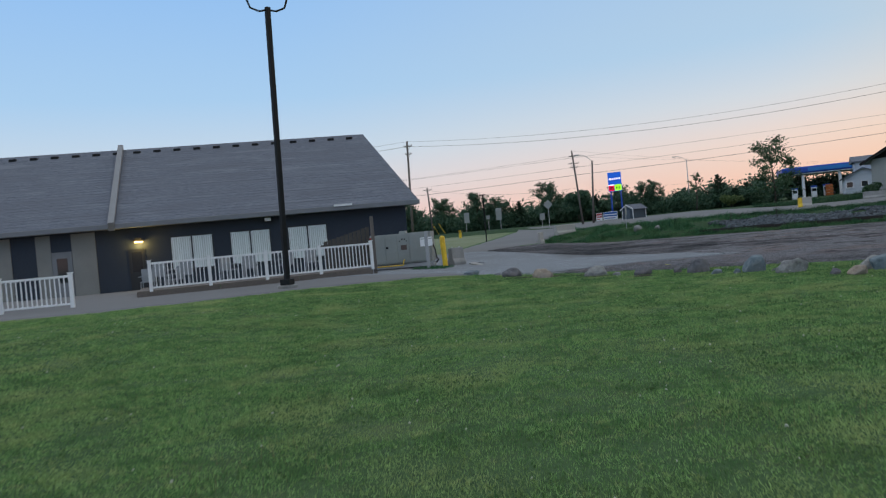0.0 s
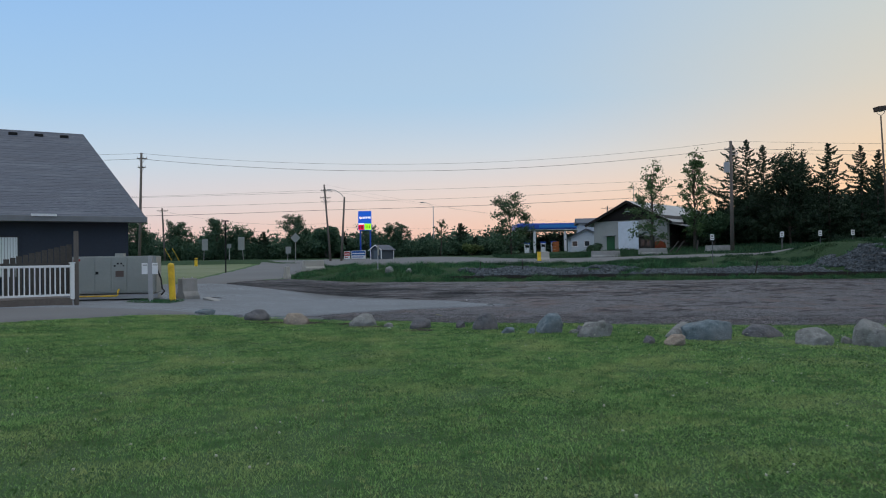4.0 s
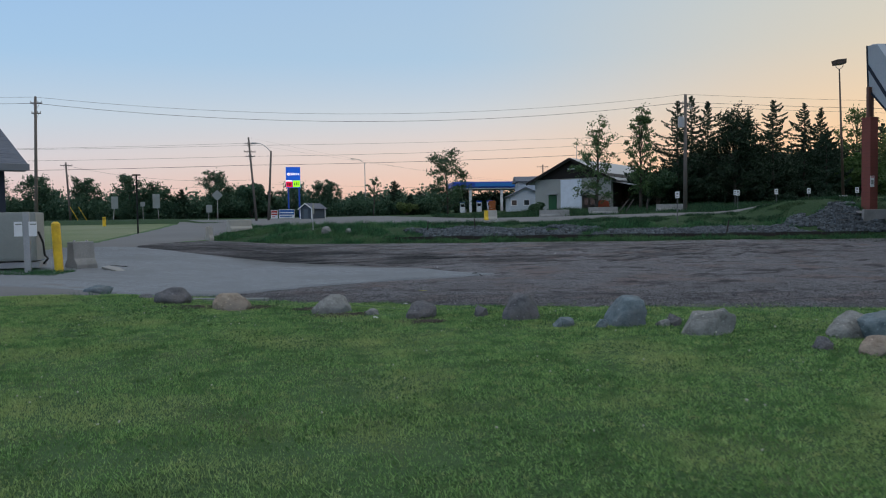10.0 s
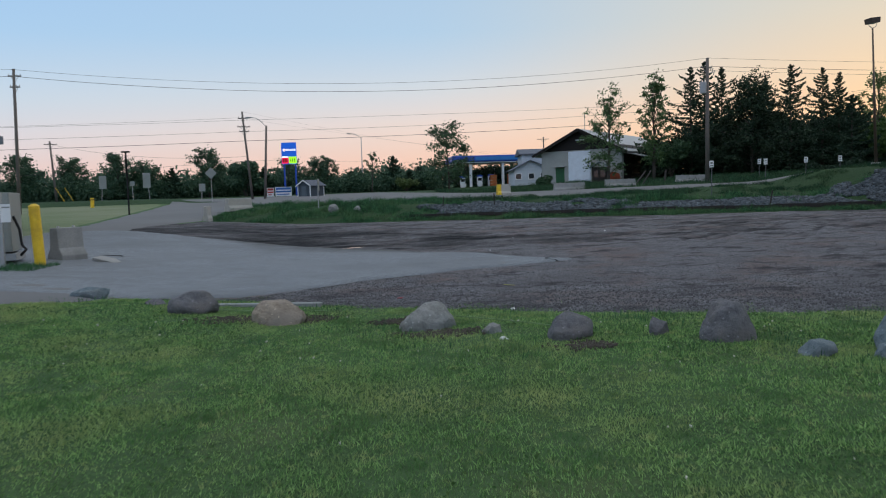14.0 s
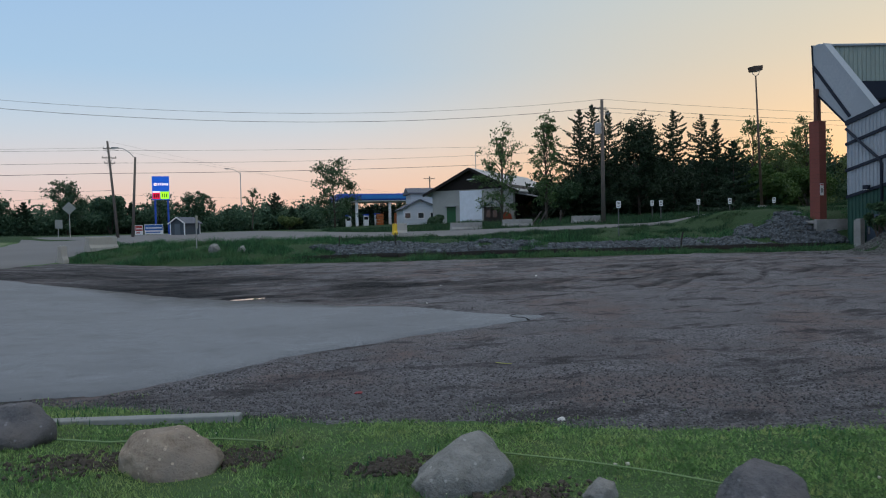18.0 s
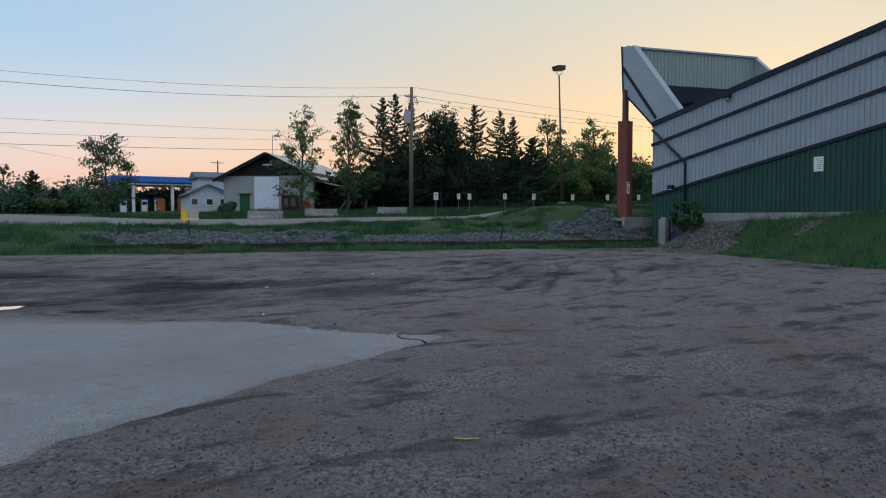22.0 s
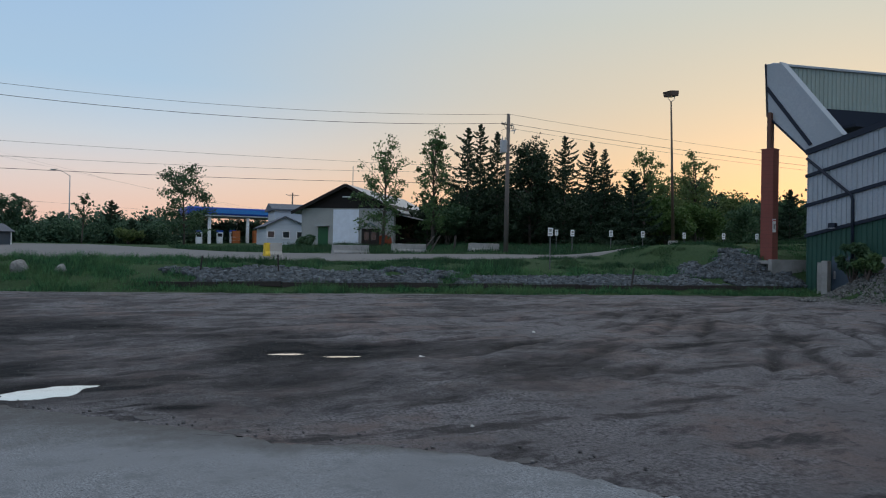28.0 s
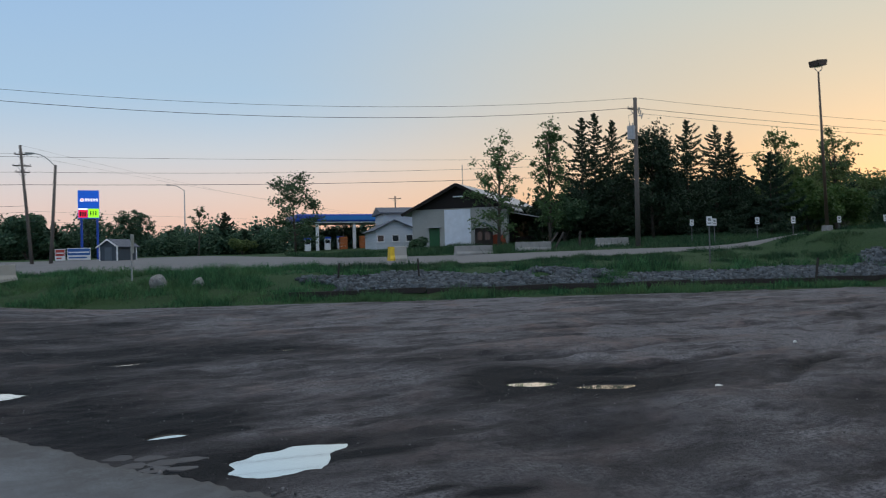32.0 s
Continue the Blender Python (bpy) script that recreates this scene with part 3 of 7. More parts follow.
def wheel_marks(x, y):
    """0 to 1 along pairs of ruts pressed into the soft dirt."""
    x, y = np.asarray(x, float), np.asarray(y, float)
    out = np.zeros_like(x)
    for px, py, head, bend, length in TRACKS:
        c, s = math.cos(radians(head)), math.sin(radians(head))
        u, v = c * (x - px) + s * (y - py), -s * (x - px) + c * (y - py)
        v = v - radians(bend) * u * u / 2 + 0.10 * vnoise(x, y, 0.9, 61, 2)
        ends = sstep(0, 2, u) * sstep(length, length - 3, u)
        for off in (-0.75, 0.75):
            out = np.maximum(out, ends * np.exp(-((v - off) / 0.13) ** 2))
    return out * np.clip(0.75 + 0.6 * vnoise(x, y, 0.5, 62, 3), 0, 1)


def ruts(x, y):
    calm = np.ones_like(np.asarray(x, float))
    for px, py, a, b, turn in PUDDLES:
        calm = np.minimum(calm, sstep(1.0, 2.2, np.hypot((x - px) / (a * 1.4), (y - py) / (b * 1.4 + 0.25))))
    fade = calm * sstep(0, 1.2, lot_in(x, y)) * (1 - sstep(-0.5, 0.1, paved(x, y)))
    a = 0.05 * vnoise(x, y, 0.45, 1, 4) + 0.034 * vnoise(x * 0.6, y, 1.6, 2, 4, 0.75) + 0.016 * np.abs(vnoise(x * 0.7, y, 3.2, 7, 3, 0.7))
    way = y - 0.55 * x + 0.5 * vnoise(x, y, 0.25, 3, 2)
    track = np.sin(way * 3.4) * 0.022 * sstep(0.0, 0.5, vnoise(x, y, 0.16, 4, 2)) * sstep(1, 6, x)
    way2 = y + 0.12 * x + 0.4 * vnoise(x, y, 0.2, 5, 2)
    track2 = np.sin(way2 * 4.2) * 0.016 * sstep(0.0, 0.5, vnoise(x, y, 0.14, 6, 2))
    return fade * (a + track + track2 - 0.06 * wheel_marks(x, y))


def lot_z(x, y):
    return land(x, y) + hollows(x, y) + ruts(x, y) + np.clip(lot_in(x, y) * 0.25, -0.12, 0.0) - 0.07 * sstep(0.02, 0.4, paved(x, y))


def apron_z(x, y):
    p = paved(x, y)
    edge = np.where(p < 0, np.maximum(p * 0.9, -0.16), np.minimum(p * 0.35, 0.032))
    return land(x, y) + 0.5 * hollows(x, y) + wobble(x, y, 1.1, 0.006) + edge + 0.006


def road_z(x, y):
    p = road_in(x, y) + wobble(x, y, 1.3, 0.08)
    return land(x, y) + np.where(p < 0, np.maximum(p * 0.5, -0.2), np.minimum(p * 0.3, 0.03))


xs = axis_lines([(-2500, -300, 200), (-300, -60, 12), (-60, -20, 2), (-20, -8, 0.5), (-8, 13, 0.22), (13, 40, 0.5), (40, 80, 2), (80, 300, 12), (300, 2500, 200)])
ys = axis_lines([(-1500, -100, 150), (-100, -10, 8), (-10, 4, 0.5), (4, 29, 0.22), (29, 80, 0.5), (80, 160, 2), (160, 400, 12), (400, 3500, 200)])


def ground_z(x, y):
    lawn = sstep(0.3, -0.5, y - south_edge(x))
    z = land(x, y) - 0.16 * sstep(-0.05, 0.9, lot_in(x, y)) - 0.12 * sstep(-0.05, 1.2, paved(x, y)) * (1 - sstep(-0.05, 0.9, lot_in(x, y)))
    return z + lawn * (wobble(x, y, 0.5, 0.018) + wobble(x, y, 1.7, 0.008, 3)) - 0.10 * sstep(-0.1, 1.5, road_in(x, y))


def road_in(x, y):
    """Cover of the highway and of the drive that leads to it, in metres from the edge."""
    near = np.interp(x, [-60, -20, -14, -9, -3, 4, 12, 20, 29, 38, 60], [98, 98, 96, 84, 68, 67.5, 66.5, 64.5, 61.0, 58.5, 52])
    far = np.interp(x, [-60, -12, -3, 4, 12, 20, 29, 38, 60], [106, 106, 108, 110, 86, 75.5, 66.5, 64.5, 63])
    road = np.minimum(y - near, far - y)
    l = np.interp(y, [24, 27, 30, 40, 47, 60, 78, 90], [-12.0, -9.5, -7.8, -9.8, -12.4, -14.4, -15.8, -17.0])
    r = np.interp(y, [24, 27, 40, 48, 54, 59, 64, 70, 76], [-6.0, -4.0, -5.0, -10.0, -9.6, -9.0, -8.6, -7.0, -3.0])
    drive = np.minimum(np.minimum(x - l, r - x), np.minimum(y - 26.5, 92 - y))
    walk_ = np.minimum(y - np.interp(x, [-45, -30, -20, -13, -10, -8.5, -7.2, -5.6, -4.5], [2.0, 9.5, 14.4, 18.1, 19.8, 21.6, 23.6, 26.0, 27.2]), np.interp(x, [-45, -19.5, -17.5, -8.7, -7.6, -6], [20.5, 33.7, 26.5, 28.3, 31, 34]) - y)
    walk_ = np.minimum(walk_, np.minimum(-5.0 - x, x + 40))
    return np.maximum(walk_, np.maximum(road, drive))


ground = sheet("ground", xs, ys, ground_z, GRASS, "mown green lawn and rough grass verge", "ground")
ground.data.materials.append(VERGE)
mid_ = np.zeros(len(ground.data.polygons) * 3, np.float32)
ground.data.polygons.foreach_get("center", mid_)
rough_ = (mid_[0::3] > -9.5) & (mid_[1::3] > north_edge(mid_[0::3]) - 0.5) | (mid_[1::3] > 89) | ((mid_[0::3] > wall_x(mid_[1::3]) - foot(mid_[1::3]) - 0.5) & (mid_[1::3] > south_edge(mid_[0::3]) - 0.3))
ground.data.polygons.foreach_set("material_index", rough_.astype(np.int32))
lx = axis_lines([(-12, -5, 0.2), (-5, 8, 0.065), (8, 19, 0.11), (19, 30, 0.25)])
ly = axis_lines([(14, 22, 0.25), (22, 37, 0.09), (37, 46, 0.06), (46, 54, 0.14), (54, 68, 0.3)])
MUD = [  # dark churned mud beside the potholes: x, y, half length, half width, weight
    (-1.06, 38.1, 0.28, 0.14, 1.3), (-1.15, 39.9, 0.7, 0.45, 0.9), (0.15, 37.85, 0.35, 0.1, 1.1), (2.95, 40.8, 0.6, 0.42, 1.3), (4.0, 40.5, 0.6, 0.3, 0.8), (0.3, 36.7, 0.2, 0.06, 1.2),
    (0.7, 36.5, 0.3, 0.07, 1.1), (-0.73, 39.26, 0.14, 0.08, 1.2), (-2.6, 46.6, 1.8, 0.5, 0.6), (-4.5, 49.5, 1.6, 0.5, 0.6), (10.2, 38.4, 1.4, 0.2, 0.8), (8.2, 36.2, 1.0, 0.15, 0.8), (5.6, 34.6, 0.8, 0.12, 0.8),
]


def damp_and_rut_shade(x, y):
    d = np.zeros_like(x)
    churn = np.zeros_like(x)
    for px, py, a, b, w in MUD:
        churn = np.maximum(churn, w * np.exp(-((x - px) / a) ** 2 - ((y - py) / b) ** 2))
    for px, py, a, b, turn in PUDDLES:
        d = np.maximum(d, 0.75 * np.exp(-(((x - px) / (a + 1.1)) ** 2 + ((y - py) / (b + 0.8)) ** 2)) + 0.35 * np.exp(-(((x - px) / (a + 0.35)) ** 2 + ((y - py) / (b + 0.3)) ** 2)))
    # wheel ruts count as moist soil, and the darkening also paints their missing shading
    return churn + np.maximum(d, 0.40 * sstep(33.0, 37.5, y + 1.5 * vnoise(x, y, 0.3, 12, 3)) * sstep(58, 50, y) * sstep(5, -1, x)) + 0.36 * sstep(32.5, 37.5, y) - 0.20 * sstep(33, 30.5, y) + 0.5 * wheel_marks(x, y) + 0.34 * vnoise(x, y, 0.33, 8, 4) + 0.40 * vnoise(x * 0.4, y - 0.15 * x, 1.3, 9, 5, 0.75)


lot = sheet("gravel_lot", lx, ly, lot_z, DIRT, "dark packed dirt and gravel lot with ruts and potholes", "gravel lot", keep=lambda x, y: lot_in(x, y) > -0.7)
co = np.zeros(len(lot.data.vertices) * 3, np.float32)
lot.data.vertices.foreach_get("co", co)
lot.data.attributes.new("damp", 'FLOAT', 'POINT').data.foreach_set("value", damp_and_rut_shade(co[0::3].astype(float), co[1::3].astype(float)).astype(np.float32))
ax_ = axis_lines([(-13, -5, 0.3), (-5, 5.2, 0.1)])
ay_ = axis_lines([(26, 40, 0.1), (40, 60, 0.3)])
apron = sheet("asphalt_apron", ax_, ay_, apron_z, ASPHALT, "worn grey asphalt apron with a broken edge", "pavement", keep=lambda x, y: paved(x, y) > -0.4)
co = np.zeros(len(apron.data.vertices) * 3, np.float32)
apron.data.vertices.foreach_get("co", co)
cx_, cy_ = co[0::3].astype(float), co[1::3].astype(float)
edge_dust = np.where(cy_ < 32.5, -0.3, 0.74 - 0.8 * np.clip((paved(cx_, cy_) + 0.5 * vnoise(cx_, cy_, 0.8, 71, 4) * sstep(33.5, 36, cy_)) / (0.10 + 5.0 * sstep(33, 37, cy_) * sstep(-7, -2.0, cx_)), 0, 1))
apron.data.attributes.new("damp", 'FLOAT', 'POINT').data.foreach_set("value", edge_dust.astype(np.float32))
rx = axis_lines([(-60, -22, 2), (-22, 42, 0.5), (42, 60, 2)])
ry = axis_lines([(1, 114, 0.5)])
road = sheet("road", rx, ry, road_z, ROADTAR, "grey asphalt highway and the drive that joins it", "road", keep=lambda x, y: road_in(x, y) > -1.0)
field = sheet("verge_field", axis_lines([(-120, -30, 2), (-30, -12, 0.5)]), axis_lines([(44, 89, 0.75)]), lambda x, y: land(x, y) + 0.09 - 0.2 * sstep(-1.2, 0.5, road_in(x, y)), FIELD, "pale dry grass field beside the drive", "field",
              keep=lambda x, y: (road_in(x, y) < -0.2) & (x < np.interp(y, [44, 60, 70, 90], [-12, -13, -14, -16])))

for px, py, a, b, turn in PUDDLES:
    z0 = land1(px, py) - 0.03
    g = Geo()
    n = 28
    g.add([(a * 1.7 * math.cos(2 * math.pi * i / n), b * 1.7 * math.sin(2 * math.pi * i / n), 0) for i in range(n)], [tuple(range(n))])
    solid("puddle", g, WATER, "shallow puddle of still water in a pothole", "puddle", "puddles on the lot", at=(px, py, z0), rz=turn)

# ---- poles, lamps and cables ----
def bar_along(g, p0, p1, w, h):
    """A straight squared bar between two points."""
    p0, p1 = Vector(p0), Vector(p1)
    d = p1 - p0
    m = Matrix.Translation((p0 + p1) / 2) @ d.to_track_quat("X", "Z").to_matrix().to_4x4()
    return g.box(-d.length / 2, d.length / 2, -w / 2, w / 2, -h / 2, h / 2, m)


def utility_pole(x, y, top, lean=(0, 0), arm_rz=0.0, transformer=False, arms=((0.5, 2.0),), r=0.16, label="weathered wooden utility pole with a crossarm"):
    z = land1(x, y)
    t = thing("utility_pole", label, "utility pole", (x, y, z - 0.3), group="utility poles along the road")
    h = top - z + 0.3
    tip = Vector((lean[0], lean[1], h))
    part("pole", Geo().tube((0, 0, 0), tip, r, r * 0.68, 12), POLEWOOD, t, smooth=True)
    turn = pose(0, 0, 0, 0, 0, arm_rz)
    for down, width in arms:
        c = tip * ((h - down) / h)
        g = Geo()
        a, b = c + turn @ Vector((-width / 2, 0.14, 0)), c + turn @ Vector((width / 2, 0.14, 0))
        bar_along(g, a, b, 0.08, 0.085)
        arm = part("crossarm", g, POLEWOOD, t)
        for k in (0.05, 0.35, 0.65, 0.95):
            p = a.lerp(b, k)
            part("insulator", Geo().tube(p + Vector((0, 0, 0.06)), p + Vector((0, 0, 0.17)), 0.032, 0.025, 8), GREYPANEL, arm)
        g = Geo()
        for s in (0.2, 0.8):
            bar_along(g, a.lerp(b, s), c + Vector((0, 0.1, -0.5)), 0.03, 0.03)
        part("brace", g, GALV, t)
    if transformer:
        c = tip * ((h - 2.35) / h) + turn @ Vector((-0.42, 0, 0))
        can = part("transformer", Geo().tube(c + Vector((0, 0, -0.5)), c + Vector((0, 0, 0.4)), 0.27, n=14), GALV, t, "grey steel transformer can", smooth=False)
        for s in (-0.12, 0.12):
            part("bushing", Geo().tube(c + Vector((s, 0, 0.4)), c + Vector((s, 0, 0.62)), 0.05, 0.03, 8), GREYPANEL, can)
        for k in range(3):
            p = tip * ((h - 1.0 - 0.18 * k) / h) + turn @ Vector((0.3 + 0.14 * k, 0, 0))
            part("cutout", Geo().tube(p, p + Vector((0.1, 0, 0.38)), 0.035, n=7), GREYPANEL, t)
        g = Geo()
        bar_along(g, tip * ((h - 1.25) / h), tip * ((h - 1.1) / h) + turn @ Vector((0.75, 0, 0)), 0.06, 0.06)
        part("bracket", g, GALV, t)
        g = Geo().chain([c + Vector((-.12, 0, .62)), c + Vector((-.2, 0, 1.1)), tip * ((h - 1.0) / h)], 0.015, 6)
        part("jumper", g, CABLE, t)
    return Vector((x, y, z - 0.3)) + tip


def street_light(x, y, top, arm, label, wood=False, lean=(0, 0)):
    z = land1(x, y)
    t = thing("street_light", label, "street light", (x, y, z - 0.2), group="street lights along the road")
    h = top - z + 0.2
    tip = Vector((lean[0], lean[1], h))
    part("pole", Geo().tube((0, 0, 0), tip, 0.15 if wood else 0.11, 0.1 if wood else 0.06, 10), POLEWOOD if wood else GALV, t, smooth=True)
    a = Vector(arm)
    pts = [tip + Vector((a.x * k, a.y * k, a.z * (1 - (1 - k) ** 2))) - Vector((0, 0, 0.15)) for k in (0, 0.25, 0.5, 0.75, 1)]
    part("arm", Geo().chain(pts, 0.035, 8), GALV, t, smooth=True)
    e = pts[-1]
    d = Vector((a.x, a.y, 0)).normalized()
    g = Geo()
    bar_along(g, e, e + d * 0.65 + Vector((0, 0, 0.03)), 0.26, 0.12)
    head = part("luminaire", g, GREYPANEL, t, bevel=0.03)
    g = Geo()
    bar_along(g, e + d * 0.2 - Vector((0, 0, 0.07)), e + d * 0.6 - Vector((0, 0, 0.05)), 0.2, 0.05)
    part("lens", g, WHITE, head)


def cable(p0, p1, sag, r=0.012, name="overhead_cable", label="black overhead cable strung between the utility poles"):
    p0, p1 = Vector(p0), Vector(p1)
    pts = []
    for i in range(25):
        k = i / 24
        p = p0.lerp(p1, k)
        p.z -= sag * 4 * k * (1 - k)
        pts.append(p)
    solid(name, Geo().chain(pts, r * 0.75, 5), CABLE, label, "cable", "overhead cables")


topC = utility_pole(29.38, 73.8, 11.9, (0.05, 0), 10, True, ((0.75, 1.1),), 0.18, "tall wooden utility pole with a grey transformer can and cutouts")
topA = utility_pole(-24.35, 75, 11.65, (0.3, 0), 0, False, ((0.5, 0.9), (1.3, 0.7)), 0.14)
topB = utility_pole(-9.97, 98, 10.95, (-0.68, 0), 10, False, ((0.7, 0.9), (1.6, 1.3), (2.1, 1.0)), 0.14, "leaning wooden utility pole with three crossarms")
topA2 = utility_pole(-37.6, 120, 10.03, (-0.4, 0), 0, False, ((0.4, 1.6),))
utility_pole(37, 150, 11.5, (0, 0), 0, False, ((0.4, 2.2),))
street_light(-8.57, 97, 9.33, (-1.5, 0.3, 1.05), "wooden street light pole with a curved arm", True, (0.47, 0))
street_light(3.1, 136, 11.0, (-1.6, 0, 0.75), "slim grey steel street light with a short arm")

W0 = Vector((-120, 66, 12.5))
WR = Vector((110, 74, 12.6))
for dz, dy, sag, r in ((0.0, 0.0, 1.0, 0.014), (-0.62, 0.25, 1.05, 0.02)):
    cable(topC + Vector((0, dy, dz)), topA + Vector((0, 0, dz * 0.8 - 0.05)), sag + 0.5, r)
    cable(topA + Vector((0, 0, dz * 0.8 - 0.05)), W0 + Vector((0, 0, dz)), sag, r)
    cable(topC + Vector((0, dy, dz)), WR + Vector((0, 0, dz)), sag * 0.9, r)
cable(topC + Vector((0, 0.3, -0.95)), WR + Vector((0, 0, -1.3)), 0.9, 0.014)
for z0, z1, sag, r, dx in ((10.05, 13.3, 0.45, 0.016, -0.3), (8.85, 14.0, 1.05, 0.018, 0.35), (7.85, 12.3, 0.85, 0.028, 0.0)):
    cable((-10.5 + dx, 98, z0), (75, 104, z1), sag, r)
    cable((-10.5 + dx, 98, z0), (-120, 86, z0 + 0.6), 1.1, r)
cable(topB + Vector((-0.3, 0, -0.65)), (-120, 84, 9.6), 1.0, 0.014)
cable(topB, (40, 150, 7.2), 0.8, 0.008)
cable(topB + Vector((0, 0, -0.7)), (60, 170, 7.4), 0.9, 0.008)
cable((-10.4, 98.1, 5.7), (-120, 90, 3.6), 0.9, 0.014)
cable((-10.4, 98.1, 5.8), (85, 160, 8.2), 0.9, 0.01)
cable((-10.4, 98.1, 5.0), (85, 170, 6.0), 0.7, 0.01)
cable(topA2 + Vector((0, 0, -0.4)), (-10.4, 98.1, 6.2), 0.8, 0.016)


def lot_lamp(x, y, top):
    z = land1(x, y)
    t = thing("parking_lot_lamp", "tall brown steel parking lamp with a flat shoebox head", "lamp", (x, y, z))
    part("base", Geo().tube((0, 0, -0.3), (0, 0, 0.75), 0.36, 0.33, 16), CONCRETE, t, "grey concrete footing", bevel=0.03)
    h = top - z
    part("pole", Geo().tube((0, 0, 0.75), (-0.4, 0, h - 0.75), 0.12, 0.055, 10), plain("brown_steel", (0.10, 0.07, 0.05), 0.5), t, smooth=True)
    c = Vector((-0.4, 0, h - 0.75))
    g = Geo()
    for s in (-1, 1):
        g.chain([c, c + Vector((0.28 * s, 0, 0.18)), c + Vector((0.34 * s, 0, 0.4))], 0.025, 6)
    part("yoke", g, GALV, t)
    g = Geo().box(-0.41, 0.41, -0.40, 0.40, 0, 0.38)
    for i in (0, 1, 2, 3):
        g.v[i] = (g.v[i][0] * 0.9, g.v[i][1] * 0.9, g.v[i][2])
    hd = part("head", g, plain("dark_bronze", (0.07, 0.05, 0.04), 0.45), t, bevel=0.02)
    hd.location = c + Vector((0, 0, 0.38))
    hd.rotation_euler = (0, radians(-6), 0)
    part("lens", Geo().box(-0.3, 0.3, -0.3, 0.3, -0.015, 0.0), WHITE, hd)


lot_lamp(40.09, 68.0, 13.72)


def yard_lamp(x, y, top, heads=True, label="black steel lamp post with two curved arms on a concrete footing"):
    z = land1(x, y)
    t = thing("lamp_post", label, "lamp post", (x, y, z))
    h = top - z
    if heads:
        part("footing", Geo().tube((0, 0, -0.3), (0, 0, 0.12), 0.3, n=18), CONCRETE, t, "round concrete footing", bevel=0.02)
        part("base_cover", Geo().box(-0.16, 0.16, -0.16, 0.16, 0.12, 0.3), BLACK, t, bevel=0.02)
    s = 0.075 if heads else 0.05
    tip_ = Vector((0.17, 0.05, 0)) if heads else Vector((0, 0, 0))
    g = Geo()
    g.tube((0, 0, 0.1 if heads else -0.2), tip_ + Vector((0, 0, h)), s * 1.3, n=4)
    part("post", g, BLACK, t, bevel=0.012)
    if heads:
        for k, sg in (("a", -1), ("b", 1)):
            d = Vector((0.8 * sg, 0.6 * sg, 0)) * 1.0
            arm = [Vector((0, 0, h - 0.08)), d * 0.25 + Vector((0, 0, h - 0.12)), d * 0.5 + Vector((0, 0, h - 0.02)), d * 0.58 + Vector((0, 0, h + 0.2)), d * 0.58 + Vector((0, 0, h + 0.42))]
            arm = [p + tip_ for p in arm]
            part("arm", Geo().chain(arm, 0.03, 8), BLACK, t, smooth=True)
            g = Geo()
            e = arm[-1]
            bar_along(g, e - d * 0.05, e + d * 0.5 + Vector((0, 0, 0.02)), 0.22, 0.1)
            hd = part("head", g, BLACK, t, bevel=0.02)
            g = Geo()
            bar_along(g, e + d * 0.08 - Vector((0, 0, 0.055)), e + d * 0.45 - Vector((0, 0, 0.04)), 0.16, 0.02)
            part("led_panel", g, plain("led_glow", (0.95, 0.93, 0.85), 0.4, 0.0, 2.0), hd)
    else:
        part("cap", Geo().box(-0.28, 0.28, -0.1, 0.1, h - 0.02, h + 0.08), BLACK, t, bevel=0.01)


yard_lamp(-8.95, 23.1, 8.75)
yard_lamp(-15.24, 70, 5.05, False, "slim black steel path lamp on the grass")


# ---- green metal hall ----
hall = thing("metal_hall", "large steel-clad hall in pale grey over dark green", "building", (0, 0, 0))
PALE = surface("pale_cladding", (0.27, 0.310, 0.355), (0.335, 0.375, 0.42), 0.6, 0.4, 10.0, 0.05, 0.004, third=(0.28, 0.32, 0.36))
GREEN = surface("green_cladding", (0.014, 0.060, 0.046), (0.021, 0.078, 0.058), 0.6, 0.4, 10.0, 0.05, 0.004)
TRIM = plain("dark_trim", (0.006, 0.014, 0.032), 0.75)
TEALPANEL = surface("pale_green_panel", (0.25, 0.31, 0.285), (0.30, 0.36, 0.33), 0.5, 0.5, 10.0, 0.05, 0.004)
BRICKRED = surface("red_column", (0.165, 0.045, 0.036), (0.225, 0.068, 0.052), 0.7, 1.0, 14.0, 0.2, 0.006)
SLOPE = 0.187


def roof_at(y):
    return 6.66 + (50.9 - y) * SLOPE


def wall_point(y, z, out=0.0):
    return Vector((float(wall_x(y)) - out, y, z))


def ribbed(y0, y1, low, high, out, material, name):
    """Ribbed sheet in the hall's side, its feet and head following the slope."""
    g = Geo()
    n = int((y1 - y0) / 0.24)
    ring = []
    for i in range(n):
        for k, o in ((0.0, 0.0), (0.62, 0.0), (0.72, 0.045), (0.90, 0.045)):
            ring.append((y0 + (i + k) * (y1 - y0) / n, o))
    ring.append((y1, 0))
    for (ya, oa), (yb, ob_) in zip(ring[:-1], ring[1:]):
        g.quad(wall_point(ya, low(ya), out + oa), wall_point(yb, low(yb), out + ob_), wall_point(yb, high(yb), out + ob_), wall_point(ya, high(ya), out + oa))
    return part(name, g, material, hall)


